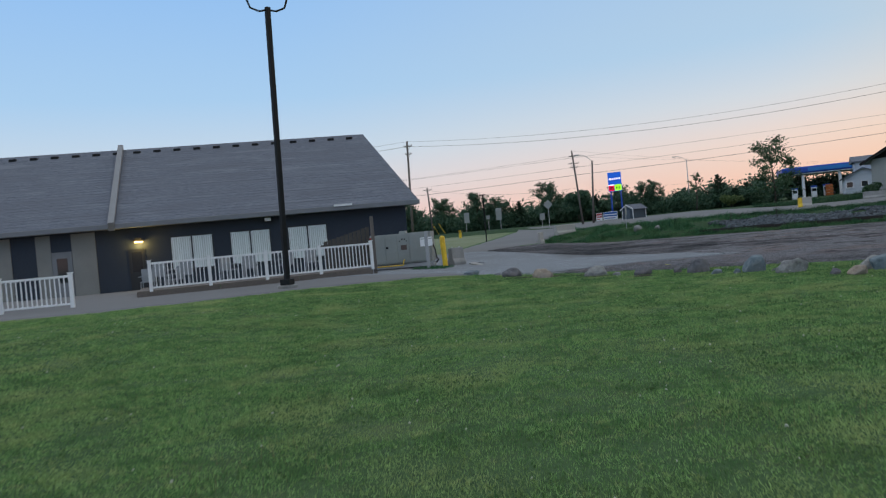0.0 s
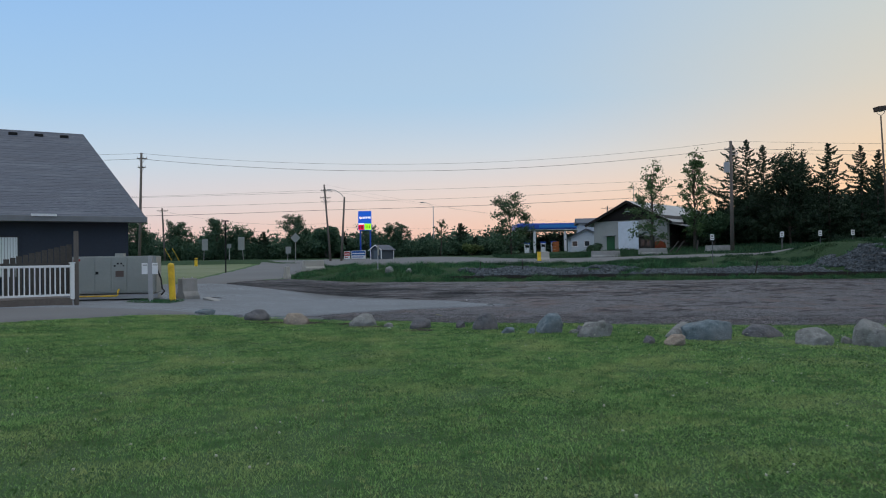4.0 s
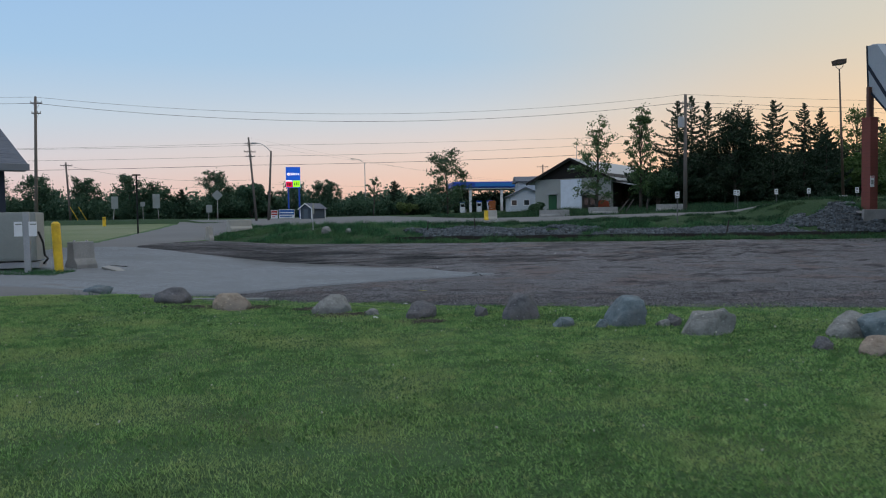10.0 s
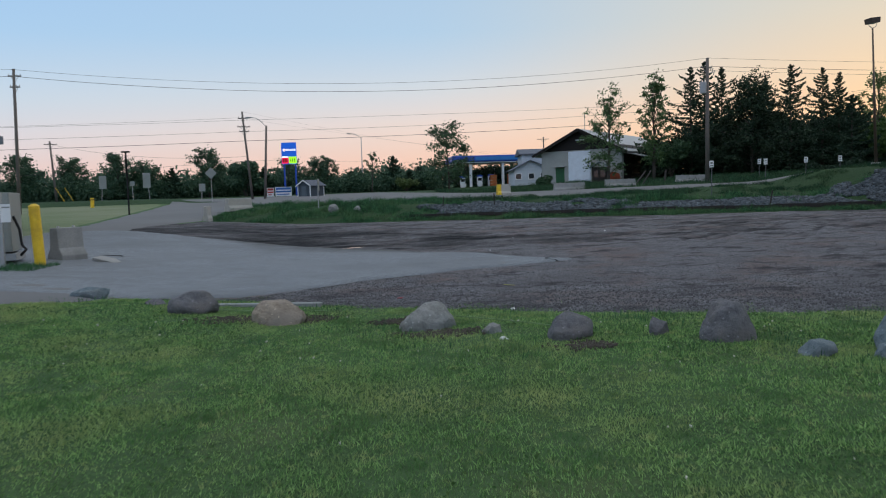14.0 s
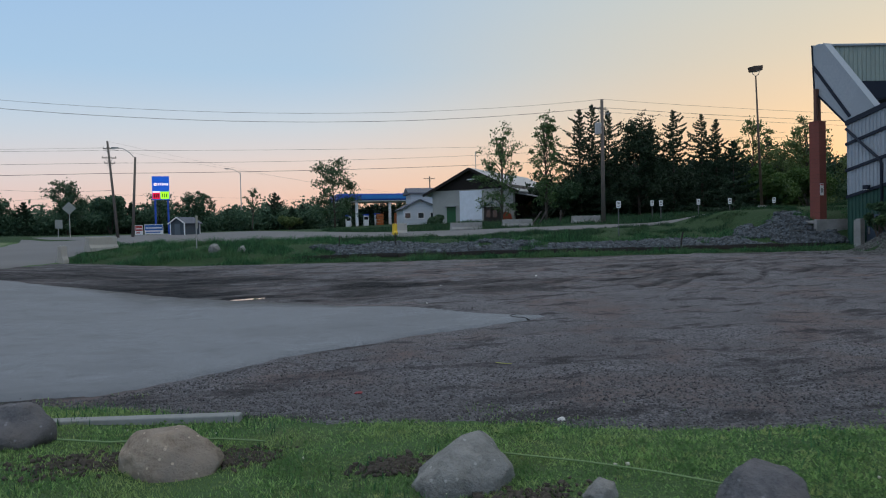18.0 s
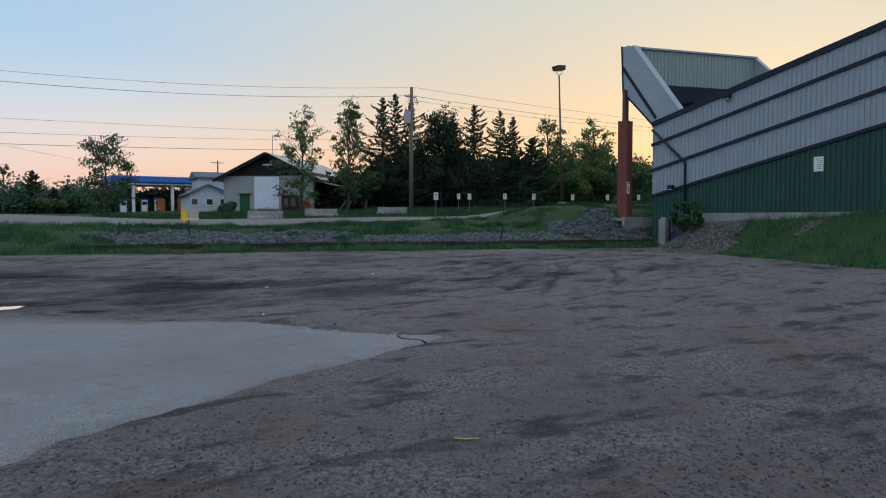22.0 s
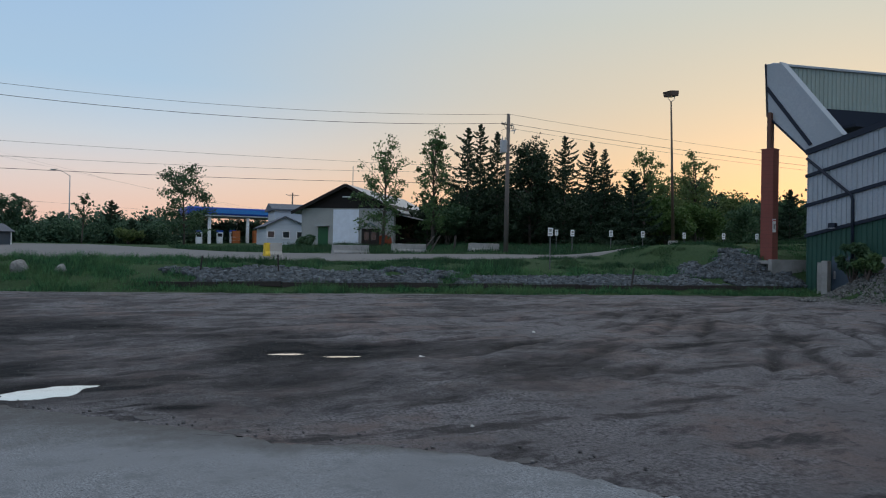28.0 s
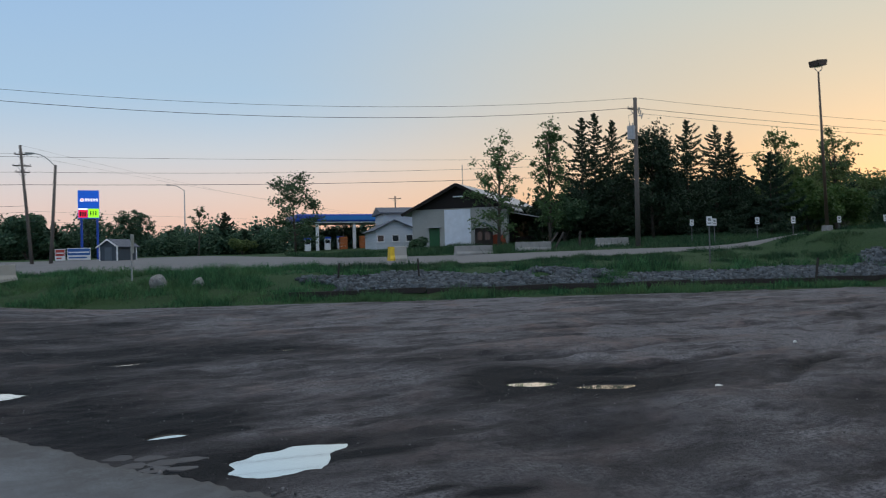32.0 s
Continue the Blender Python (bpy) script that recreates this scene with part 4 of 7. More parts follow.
Y0, Y1 = 10.0, 50.9
core = Geo()
for (ya, yb) in ((Y0, 30.5), (30.5, Y1)):
    top = lambda v: roof_at(v) if v > 30.4 else roof_at(30.5) - (30.5 - v) * SLOPE
    a, b = wall_point(ya, -0.4), wall_point(yb, -0.4)
    a2, b2 = wall_point(ya, top(ya) - 0.1), wall_point(yb, top(yb) - 0.1)
    ex = Vector((38, 0, 0))
    core.add([a, b, b2, a2, a + ex, b + ex, b2 + ex, a2 + ex], [(0, 1, 2, 3), (5, 4, 7, 6), (3, 2, 6, 7), (1, 5, 6, 2), (4, 0, 3, 7)])
part("core", core, plain("wall_backing", (0.10, 0.12, 0.13), 0.7), hall)
roofline = lambda y: roof_at(y) if y > 30.4 else roof_at(30.5) - (30.5 - y) * SLOPE
for name, lo, hi, mat in (("upper_cladding", lambda y: roofline(y) - 1.12, lambda y: roofline(y), PALE), ("middle_cladding", lambda y: roofline(y) - 2.50, lambda y: roofline(y) - 1.12, PALE),
                          ("lower_cladding", lambda y: roofline(y) - 3.90, lambda y: roofline(y) - 2.50, PALE), ("green_cladding", lambda y: 1.8 if y < 47.6 else 0.0, lambda y: roofline(y) - 3.90, GREEN)):
    for ya, yb in ((Y0, 30.5), (30.5, 47.6), (47.6, Y1)):
        ribbed(ya, yb, lo, hi, 0.03, mat, name)
for down, w in ((0.0, 0.26), (1.12, 0.15), (2.50, 0.15), (3.90, 0.15)):
    g = Geo()
    for ya, yb in ((Y0, 30.5), (30.5, Y1 + 0.04)):
        bar_along(g, wall_point(ya, roofline(ya) - down, 0.075), wall_point(yb, roofline(yb) - down, 0.075), 0.1, w)
    part("trim_band", g, TRIM, hall)
g = Geo()
g.box(-0.12, 0.06, 12, 47.5, -0.3, 1.8)
fo = part("foundation", g, CONCRETE, hall, "bare concrete foundation")
fo.matrix_basis = Matrix.Translation((float(wall_x(12)) - 0.02, 12, 0)) @ pose(0, 0, 0, 0, 0, -math.degrees(math.atan(0.13))) @ Matrix.Translation((0, -12, 0))
# leaning fin and the entrance parapet behind it
finx = 31.25
fin = Geo().prism([(53.38, 11.35), (53.25, 8.75), (50.9, 6.5), (50.9, 6.72), (49.36, 7.2), (52.55, 11.2)], "x", finx - 0.1, finx + 0.35)
part("fin", fin, PALE, hall)
g = Geo()
for (ya, za), (yb, zb), w in (((53.38, 11.35), (53.25, 8.75), 0.06), ((53.25, 8.75), (50.9, 6.5), 0.08), ((53.3, 10.15), (50.86, 7.02), 0.16)):
    bar_along(g, (finx - 0.13, ya, za), (finx - 0.13, yb, zb), 0.06, w)
part("fin_trim", g, TRIM, hall)
g = Geo()
bar_along(g, (finx + 0.12, 52.6, 11.25), (finx + 0.12, 49.36, 7.26), 0.5, 0.12)
part("fin_cap", g, PALE, hall)
# the parapet over the entrance runs back from the fin, a little askew
askew = Matrix.Translation((finx + 0.3, 53.0, -0.27)) @ pose(0, 0, 0, 0, 0, -15)
RUN = 8.7
g = Geo()
for i in range(int(RUN / 0.25)):
    xa = i * 0.25
    g.quad((xa, 0, 9.55), (xa + 0.17, 0, 9.55), (xa + 0.17, 0, 11.5), (xa, 0, 11.5))
    g.quad((xa + 0.17, 0, 9.55), (xa + 0.2, -0.045, 9.55), (xa + 0.2, -0.045, 11.5), (xa + 0.17, 0, 11.5))
    g.quad((xa + 0.2, -0.045, 9.55), (xa + 0.25, 0, 9.55), (xa + 0.25, 0, 11.5), (xa + 0.2, -0.045, 11.5))
part("parapet_back", g, TEALPANEL, hall, "pale green ribbed back of the entrance parapet").matrix_basis = askew
part("parapet_front", Geo().box(0, RUN, 0.02, 0.3, 8.8, 11.55), PALE, hall).matrix_basis = askew
part("parapet_cap", Geo().box(-0.35, RUN + 0.05, -0.12, 0.38, 11.5, 11.62), PALE, hall, bevel=0.02).matrix_basis = askew
# shadowed wall below the panel: the shade is put in as the dark trim colour
part("parapet_skirt", Geo().box(1.7, RUN, -0.06, 0.02, 8.2, 9.55), TRIM, hall, "lower wall face under the parapet, its shade put into a dark colour").matrix_basis = askew
part("parapet_return", Geo().prism([(0.3, 7.4), (0.3, 11.55), (-0.1, 11.55), (-2.3, 9.6), (-2.3, 7.4)], "x", RUN - 0.12, RUN), PALE, hall).matrix_basis = askew
g = Geo()
bar_along(g, (RUN - 0.05, 0.0, 11.56), (RUN - 0.05, -2.35, 9.62), 0.24, 0.1)
part("return_cap", g, PALE, hall).matrix_basis = askew
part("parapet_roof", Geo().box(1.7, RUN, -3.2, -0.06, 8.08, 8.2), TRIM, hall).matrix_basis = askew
# downpipe, lamps, notice
pipe = Geo().chain([wall_point(50.86, 6.35, 0.14), wall_point(48.5, 4.5, 0.14), wall_point(48.42, 4.3, 0.14), wall_point(48.4, 1.5, 0.14)], 0.07, 8)
part("downpipe", pipe, TRIM, hall, smooth=True)
for y, z in ((45.7, roofline(45.7) - 0.25), (49.4, 3.18)):
    g = Geo().box(-0.2, 0.0, -0.16, 0.16, -0.1, 0.12)
    la = part("wall_lamp", g, TRIM, hall, bevel=0.02)
    la.location = wall_point(y, z, 0.07)
    part("lamp_lens", Geo().box(-0.19, -0.03, -0.12, 0.12, -0.12, -0.1), WHITE, la)
nt_ = part("notice", Geo().box(-0.01, 0.0, -0.22, 0.22, -0.31, 0.31), WHITE, hall, "white notice with lines too faint to read")
nt_.location = wall_point(40.8, 3.83, 0.085)
g = Geo()
for i in range(6):
    g.box(-0.014, -0.01, -0.15, 0.15 - 0.05 * (i % 3), 0.2 - i * 0.08, 0.225 - i * 0.08)
part("notice_line", g, GREYPANEL, nt_)
dg = part("service_door", Geo().box(-0.05, 0.0, -0.5, 0.5, 0.0, 1.75), plain("door_blue", (0.06, 0.09, 0.13), 0.5), hall, "dark blue steel service door")
dg.location = wall_point(48.9, 0.05, 0.07)
part("door_handle", Geo().box(-0.12, -0.05, 0.3, 0.36, 0.75, 1.1), GALV, dg)
# red column
cx0, cy0 = 31.07, 53.0
cz = land1(cx0, cy0)
col = thing("entrance_column", "square red brick column carrying a dark steel post under the fin", "column", (cx0, cy0, cz), 12.0)
part("shaft", Geo().box(-0.30, 0.30, -0.30, 0.30, -0.4, 7.0 - cz), BRICKRED, col, bevel=0.012)
part("cap", Geo().box(-0.32, 0.32, -0.32, 0.32, 7.0 - cz, 7.06 - cz), BRICKRED, col, bevel=0.01)
g = Geo()
k = 0.35
while k < 6.9 - cz:
    g.box(-0.3005, 0.3005, -0.3035, -0.2995, k, k + 0.012).box(-0.3035, -0.2995, -0.3005, 0.3005, k, k + 0.012)
    k += 0.21
part("mortar_joint", g, plain("red_mortar", (0.13, 0.06, 0.05), 0.9), col)
for xx in (-0.13, 0.13):
    part("steel_post", Geo().box(xx - 0.07, xx + 0.07, -0.09, 0.09, 7.06 - cz, 8.85 - cz), plain("rust_brown", (0.12, 0.055, 0.04), 0.6), col, bevel=0.01)
pl_ = part("notice_plate", Geo().box(-0.3, 0.0, -0.325, -0.305, 2.95 - cz, 3.6 - cz), WHITE, col, "small white notice plate with a red band")
part("notice_band", Geo().box(-0.28, -0.02, -0.33, -0.325, 3.5 - cz, 3.56 - cz), plain("notice_red", (0.5, 0.05, 0.05), 0.5), pl_)
part("notice_line", Geo().box(-0.24, -0.06, -0.33, -0.325, 3.1 - cz, 3.35 - cz), GREYPANEL, pl_)
# concrete landing beside the column
ldg = thing("concrete_landing", "low concrete landing edge between column and hall", "landing", (30.9, 52.0, 0), -8.0)
part("edge", Geo().box(-0.9, 1.5, -0.12, 0.12, 0.6, 1.62), CONCRETE, ldg, bevel=0.02)
part("slab", Geo().box(-0.9, 1.5, 0.12, 1.6, 1.4, 1.56), CONCRETE, ldg, bevel=0.02)

# ---- rocks along the lawn's edge ----
def boulder(x, y, w, h, d, tint, seed, label, rz=0.0, sharp=0.35, peak=0.0):
    """A fieldstone w wide, h high over the grass and d deep, its foot sunk in the ground; peak leans the crest over."""
    rnd = random.Random(seed)
    bm = bmesh.new()
    bmesh.ops.create_icosphere(bm, subdivisions=4, radius=1.0)
    off = Vector((rnd.uniform(-50, 50), rnd.uniform(-50, 50), rnd.uniform(-50, 50)))
    planes = [(Vector((rnd.gauss(0, 1), rnd.gauss(0, 1), rnd.gauss(0.25, 0.7))).normalized(), rnd.uniform(0.66, 0.94)) for _ in range(11)]
    for v in bm.verts:
        p = Vector([math.copysign(abs(c) ** 0.78, c) for c in v.co])
        for nrm, dd in planes:
            e = p.dot(nrm) - dd
            if e > 0:
                p -= nrm * e * (0.5 + sharp)
        p *= 1 + 0.14 * noise.noise(p * 1.2 + off) + 0.06 * noise.noise(p * 3.1 + off) + 0.028 * noise.noise(p * 7 + off) + 0.014 * noise.noise(p * 15 + off)
        if p.z > 0:
            p.x, p.y = p.x * (1 - 0.05 * p.z) + peak * p.z, p.y * (1 - 0.05 * p.z)
        p.z = max(p.z, -0.6)
        v.co = p
    lo = [min(v.co[i] for v in bm.verts) for i in range(3)]
    hi = [max(v.co[i] for v in bm.verts) for i in range(3)]
    for v in bm.verts:
        q = [(v.co[i] - lo[i]) / (hi[i] - lo[i]) for i in range(3)]
        v.co = Vector(((q[0] - 0.5) * w, (q[1] - 0.5) * d, (q[2] - 0.22) / 0.78 * h))
    me = bpy.data.meshes.new("boulder")
    bm.to_mesh(me)
    bm.free()
    me.materials.append(tint)
    me.polygons.foreach_set("use_smooth", [True] * len(me.polygons))
    ob = new("boulder", me)
    ob.matrix_basis = pose(x, y, land1(x, y) - 0.01, 0, 0, rz)
    return tagged(ob, label, "rock", "boulders along the lawn edge")


def rock_mat(name, a, b, c):
    return surface(name, tuple(v * 0.7 for v in a), tuple(v * 1.2 for v in b), 0.9, 2.2, 9.0, 1.0, 0.05, third=c, spec=0.25, spots=(tuple(v * 1.35 for v in b), 14.0, 0.16))


R_GREY = rock_mat("rock_grey", (0.17, 0.17, 0.165), (0.28, 0.28, 0.27), (0.22, 0.225, 0.22))
R_BLUE = rock_mat("rock_blue", (0.11, 0.150, 0.175), (0.18, 0.225, 0.25), (0.15, 0.165, 0.175))
R_WARM = rock_mat("rock_warm", (0.27, 0.21, 0.165), (0.36, 0.30, 0.24), (0.22, 0.19, 0.165))
R_DARK = rock_mat("rock_dark", (0.092, 0.095, 0.108), (0.155, 0.155, 0.17), (0.13, 0.12, 0.118))
ROCKS = [  # x, y of the front foot, width, height, depth, material, lean of the crest, words
    (-4.42, 27.1, 0.56, 0.19, 0.4, R_BLUE, 0.1, "low blue-grey boulder half sunk in the grass"),
    (-2.66, 25.42, 0.62, 0.29, 0.5, R_DARK, 0.0, "rounded dark grey boulder at the lawn edge"),
    (-1.54, 24.4, 0.64, 0.26, 0.48, R_WARM, -0.1, "smooth tan and rust boulder on bare soil"),
    (0.09, 23.5, 0.62, 0.28, 0.5, R_GREY, 0.15, "pale grey boulder with a rounded top"),
    (1.35, 22.6, 0.46, 0.24, 0.4, R_DARK, 0.0, "mottled dark boulder with a rusty patch"),
    (2.2, 22.58, 0.21, 0.17, 0.2, R_DARK, 0.0, "small dark fieldstone in the grass"),
    (2.69, 22.05, 0.54, 0.37, 0.45, R_DARK, 0.12, "knobbly dark brown boulder"),
    (3.06, 21.38, 0.30, 0.12, 0.26, R_BLUE, 0.1, "flat dark stone lying in the grass"),
    (3.84, 21.25, 0.52, 0.38, 0.46, R_BLUE, 0.3, "tall pointed blue-grey boulder"),
    (3.47, 21.2, 0.18, 0.12, 0.15, R_BLUE, 0.0, "small blue-grey stone beside the pointed boulder"),
    (4.28, 21.2, 0.2, 0.09, 0.15, R_GREY, 0.0, "small pale stone in the grass"),
    (4.42, 21.2, 0.22, 0.15, 0.2, R_DARK, 0.0, "small dark stone beside the grey boulder"),
    (4.5, 20.35, 0.66, 0.32, 0.5, R_GREY, 0.12, "blocky pale grey boulder with flat faces"),
    (-3.30, 26.2, 0.3, 0.10, 0.24, R_DARK, 0.0, "low dark stone in the grass"),
    (0.68, 23.1, 0.2, 0.11, 0.18, R_GREY, 0.0, "low grey stone in the grass"),
    (5.42, 18.8, 0.35, 0.20, 0.3, R_WARM, 0.0, "small smooth cream-coloured boulder"),
    (6.18, 19.4, 0.82, 0.36, 0.55, R_BLUE, -0.1, "long dark blue-grey boulder"),
    (5.85, 19.75, 0.5, 0.30, 0.42, R_GREY, 0.1, "rounded grey boulder behind the long one"),
    (5.12, 19.25, 0.2, 0.14, 0.18, R_DARK, 0.0, "small dark stone in the grass"),
    (7.30, 19.75, 0.66, 0.23, 0.5, R_DARK, 0.0, "low dark boulder at the lawn edge"),
    (7.58, 18.6, 0.55, 0.28, 0.42, R_GREY, 0.0, "rounded grey boulder on the lawn"),
    (8.15, 18.8, 0.17, 0.12, 0.16, R_GREY, 0.0, "small grey stone between boulders"),
    (8.38, 18.4, 0.6, 0.42, 0.45, R_GREY, 0.1, "tall jagged grey boulder"),
]
for i, (x, y, w, h, d, m, lean_, words) in enumerate(ROCKS):
    boulder(x, y + 0.4 * d, w, h, d, m, 11 + i, words, (i * 37) % 24 - 12, 0.4, lean_)
for i, (x, y, w, h) in enumerate(((-1.15, 62.3, 0.66, 0.5), (0.3, 62.0, 0.55, 0.32))):
    boulder(x, y, w, h, w * 0.8, R_GREY, 70 + i, "weathered grey fieldstone on the grass verge")


# ---- trees ----
def leaf_cloud(centres, radii, count, size, seed, flat=0.75):
    """Small leaf quads scattered in and on soft clumps."""
    rs = np.random.RandomState(seed)
    c, r = np.array(centres, float), np.array(radii, float)
    k = rs.choice(len(c), count, p=r ** 2 / (r ** 2).sum())
    d = rs.normal(size=(count, 3))
    d /= np.linalg.norm(d, axis=1)[:, None]
    rad = r[k] * rs.uniform(0.35, 1.0, count) ** 0.6
    p = c[k] + d * rad[:, None] * [1, 1, flat]
    return scatter_quads(p, size, rs)


def scatter_quads(p, size, rs, long=1.5):
    count = len(p)
    a = rs.normal(size=(count, 3))
    a /= np.linalg.norm(a, axis=1)[:, None]
    b = np.cross(a, rs.normal(size=(count, 3)))
    b /= np.linalg.norm(b, axis=1)[:, None]
    s = size * rs.uniform(0.6, 1.4, count)[:, None]
    a, b = a * s * long / 2, b * s / 2
    v = np.stack([p - a, p + b * 0.9 - a * 0.1, p + a, p - b * 0.9 - a * 0.1], 1).reshape(-1, 3)
    return v, np.arange(count * 4).reshape(-1, 4)


def deciduous(x, y, top, spread, seed, material=None, label="leafy roadside tree with a broken, airy crown", count=2600, leaf=0.2, trunk=0.42, clumps=13, z=None, lean=0.0):
    z = land1(x, y) if z is None else z
    rnd = random.Random(seed)
    rs = np.random.RandomState(seed)
    h = top - z
    t = thing("deciduous_tree", label, "tree", (x, y, z - 0.1), group="trees along the road")
    g = Geo()
    r0 = 0.016 * h
    tip = Vector((lean + rnd.uniform(-0.2, 0.2), rnd.uniform(-0.2, 0.2), h * 0.95))
    bend = [Vector((lean * k + 0.12 * math.sin(5 * k + seed), 0.1 * math.sin(4 * k), h * 0.95 * k)) for k in (0, 0.25, 0.5, 0.75)] + [tip]
    g.chain(bend, [r0, r0 * 0.85, r0 * 0.6, r0 * 0.35, r0 * 0.08], 8)
    twigs = []
    for i in range(clumps):
        q = (i + 0.5) / clumps
        k = trunk + (0.98 - trunk) * q
        a = i * 2.4 + rnd.uniform(-0.5, 0.5)
        wide = spread / 2 * (math.sin(math.pi * (0.22 + 0.72 * q)) ** 0.8) * rnd.uniform(0.4, 1.05)
        base = tip * max(0.1, k * 0.82 - 0.04)
        end = Vector((tip.x * k + wide * math.cos(a), wide * math.sin(a), h * min(k + 0.03, 1.0)))
        mid = base.lerp(end, 0.55) + Vector((0, 0, 0.02 * h * rnd.random()))
        g.chain([base, mid, end], [r0 * 0.3, r0 * 0.18, r0 * 0.05], 5)
        for _ in range(9):
            s = rnd.uniform(0.25, 1.0)
            p = base.lerp(mid, s * 2) if s < 0.5 else mid.lerp(end, s * 2 - 1)
            way = Vector((rnd.gauss(0, 1) + 0.6 * math.cos(a), rnd.gauss(0, 1) + 0.6 * math.sin(a), rnd.gauss(0.25, 0.7))).normalized()
            ln = spread * rnd.uniform(0.07, 0.2)
            twigs.append((*p, *(way * ln)))
    part("trunk", g, BARK, t, smooth=True)
    tw = np.array(twigs)
    size = rs.uniform(0.3, 1.0, len(tw)) ** 2
    pick = rs.choice(len(tw), count, p=size / size.sum())
    along = rs.uniform(0.05, 1.15, count)[:, None]
    p = tw[pick, :3] + tw[pick, 3:] * along + rs.normal(0, 0.035 * spread, (count, 3)) * [1, 1, 0.7]
    v, f = scatter_quads(p, leaf, rs)
    raw_mesh("crown", v, f, material or LEAF, "", "", "stuff", parent=t)
    return t


def conifer(x, y, top, spread, seed, label="tall dark spruce with drooping tiers", z=None, bare=0.1, count=13000):
    z = land1(x, y) if z is None else z
    rs = np.random.RandomState(seed)
    h = top - z
    t = thing("spruce_tree", label, "tree", (x, y, z - 0.1), group="trees along the road")
    part("trunk", Geo().tube((0, 0, 0), (0, 0, h * 0.97), 0.017 * h, 0.01, 8), BARK, t, smooth=True)
    pts = []
    boughs = int(h * 10)
    lop = rs.uniform(0, 6.28)
    for i in range(boughs):
        k = bare + (1 - bare) * (i + rs.rand()) / boughs
        a = i * 2.4 + rs.uniform(-0.5, 0.5)
        crown = spread / 2 * (1 - k) ** 0.8 * (1 + 0.18 * math.cos(a - lop) + 0.15 * math.sin(7 * k + seed))
        rr = crown * (rs.uniform(0.3, 1.0) if rs.rand() < 0.7 else rs.uniform(0.95, 1.55)) + 0.1
        n = max(6, int(count / boughs * (0.25 + 1.5 * rr / spread * 2)))
        s = rs.uniform(0.05, 1, n) ** 0.7
        side = rs.normal(0, 0.13, n) * rr * (1.1 - s) + rs.choice([-1, 1], n) * 0.1 * rr * (1 - s)
        droop = 0.30 * (1 - k) + 0.02
        px = s * rr * math.cos(a) - side * math.sin(a)
        py = s * rr * math.sin(a) + side * math.cos(a)
        pz = h * k + (0.18 * k - droop) * rr * s + 0.26 * rr * s ** 3 - np.abs(rs.normal(0, 0.10, n)) * (0.3 + rr * 0.30)
        pts.append(np.stack([px, py, pz], 1))
    pts.append(np.stack([rs.normal(0, 0.05, 60), rs.normal(0, 0.05, 60), h * rs.uniform(0.9, 1.0, 60)], 1))
    p = np.concatenate(pts)
    v, f = scatter_quads(p, 0.105, rs, 2.1)
    raw_mesh("needles", v, f, CONIFER, "", "", "stuff", parent=t)
    return t
conifers = [(38.1, 94.2, 14.7, 4.2), (40.4, 95.5, 15.5, 4.4), (42.2, 95, 14.8, 4.2), (47.5, 90.3, 14.2, 4.2), (44.4, 90, 12.5, 3.8), (51.7, 91, 14.0, 3.6), (54.4, 92, 13.6, 3.0), (49.3, 94, 9.5, 4.6), (57.5, 94, 9.0, 4.6), (66.0, 97, 12.5, 3.8), (45.5, 78, 9.3, 3.2), (64.0, 76, 8.6, 2.8), (7.5, 128.4, 7.6, 2.6), (11.6, 131, 6.0, 2.2), (9.6, 126, 5.2, 2.0), (-11.5, 127, 6.2, 2.2), (-24.5, 128, 6.6, 2.4), (1.2, 129, 5.4, 2.0)]
for i, (x, y, top, sp) in enumerate(conifers):
    conifer(x, y, top, sp * 2.15, 300 + i, count=16000)
deciduous(27.4, 91, 12.0, 5.4, 401, LEAF, "slender poplar with sparse airy leaves", 3800, 0.15, 0.16, 24)
deciduous(31.9, 90, 13.7, 3.9, 402, LEAF, "tall slender poplar with an airy crown", 4600, 0.15, 0.16, 30)
deciduous(14.6, 120, 11.9, 8.2, 403, LEAFDARK, "broad dark roadside tree with an uneven crown", 4600, 0.19, 0.15, 17)
deciduous(4.1, 123.5, 8.4, 2.6, 407, LEAFDARK, "thin sparse young tree by the street lamp", 420, 0.2, 0.4, 9)
deciduous(54.6, 86, 13.0, 4.6, 404, LEAFLIGHT, "tall thin poplar against the evening sky", 2400, 0.18, 0.4, 18)
deciduous(59.8, 84, 12.8, 5.0, 405, LEAFLIGHT, "tall thin poplar against the evening sky", 2400, 0.18, 0.4, 18)
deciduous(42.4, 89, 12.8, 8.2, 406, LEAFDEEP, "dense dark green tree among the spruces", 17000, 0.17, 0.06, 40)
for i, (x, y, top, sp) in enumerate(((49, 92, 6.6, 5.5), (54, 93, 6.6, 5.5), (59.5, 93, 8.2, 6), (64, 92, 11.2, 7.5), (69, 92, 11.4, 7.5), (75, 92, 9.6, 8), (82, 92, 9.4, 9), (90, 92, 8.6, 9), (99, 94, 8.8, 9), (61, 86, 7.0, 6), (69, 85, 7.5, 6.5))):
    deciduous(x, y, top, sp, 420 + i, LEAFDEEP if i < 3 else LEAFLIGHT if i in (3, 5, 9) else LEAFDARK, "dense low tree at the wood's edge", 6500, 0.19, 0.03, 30)
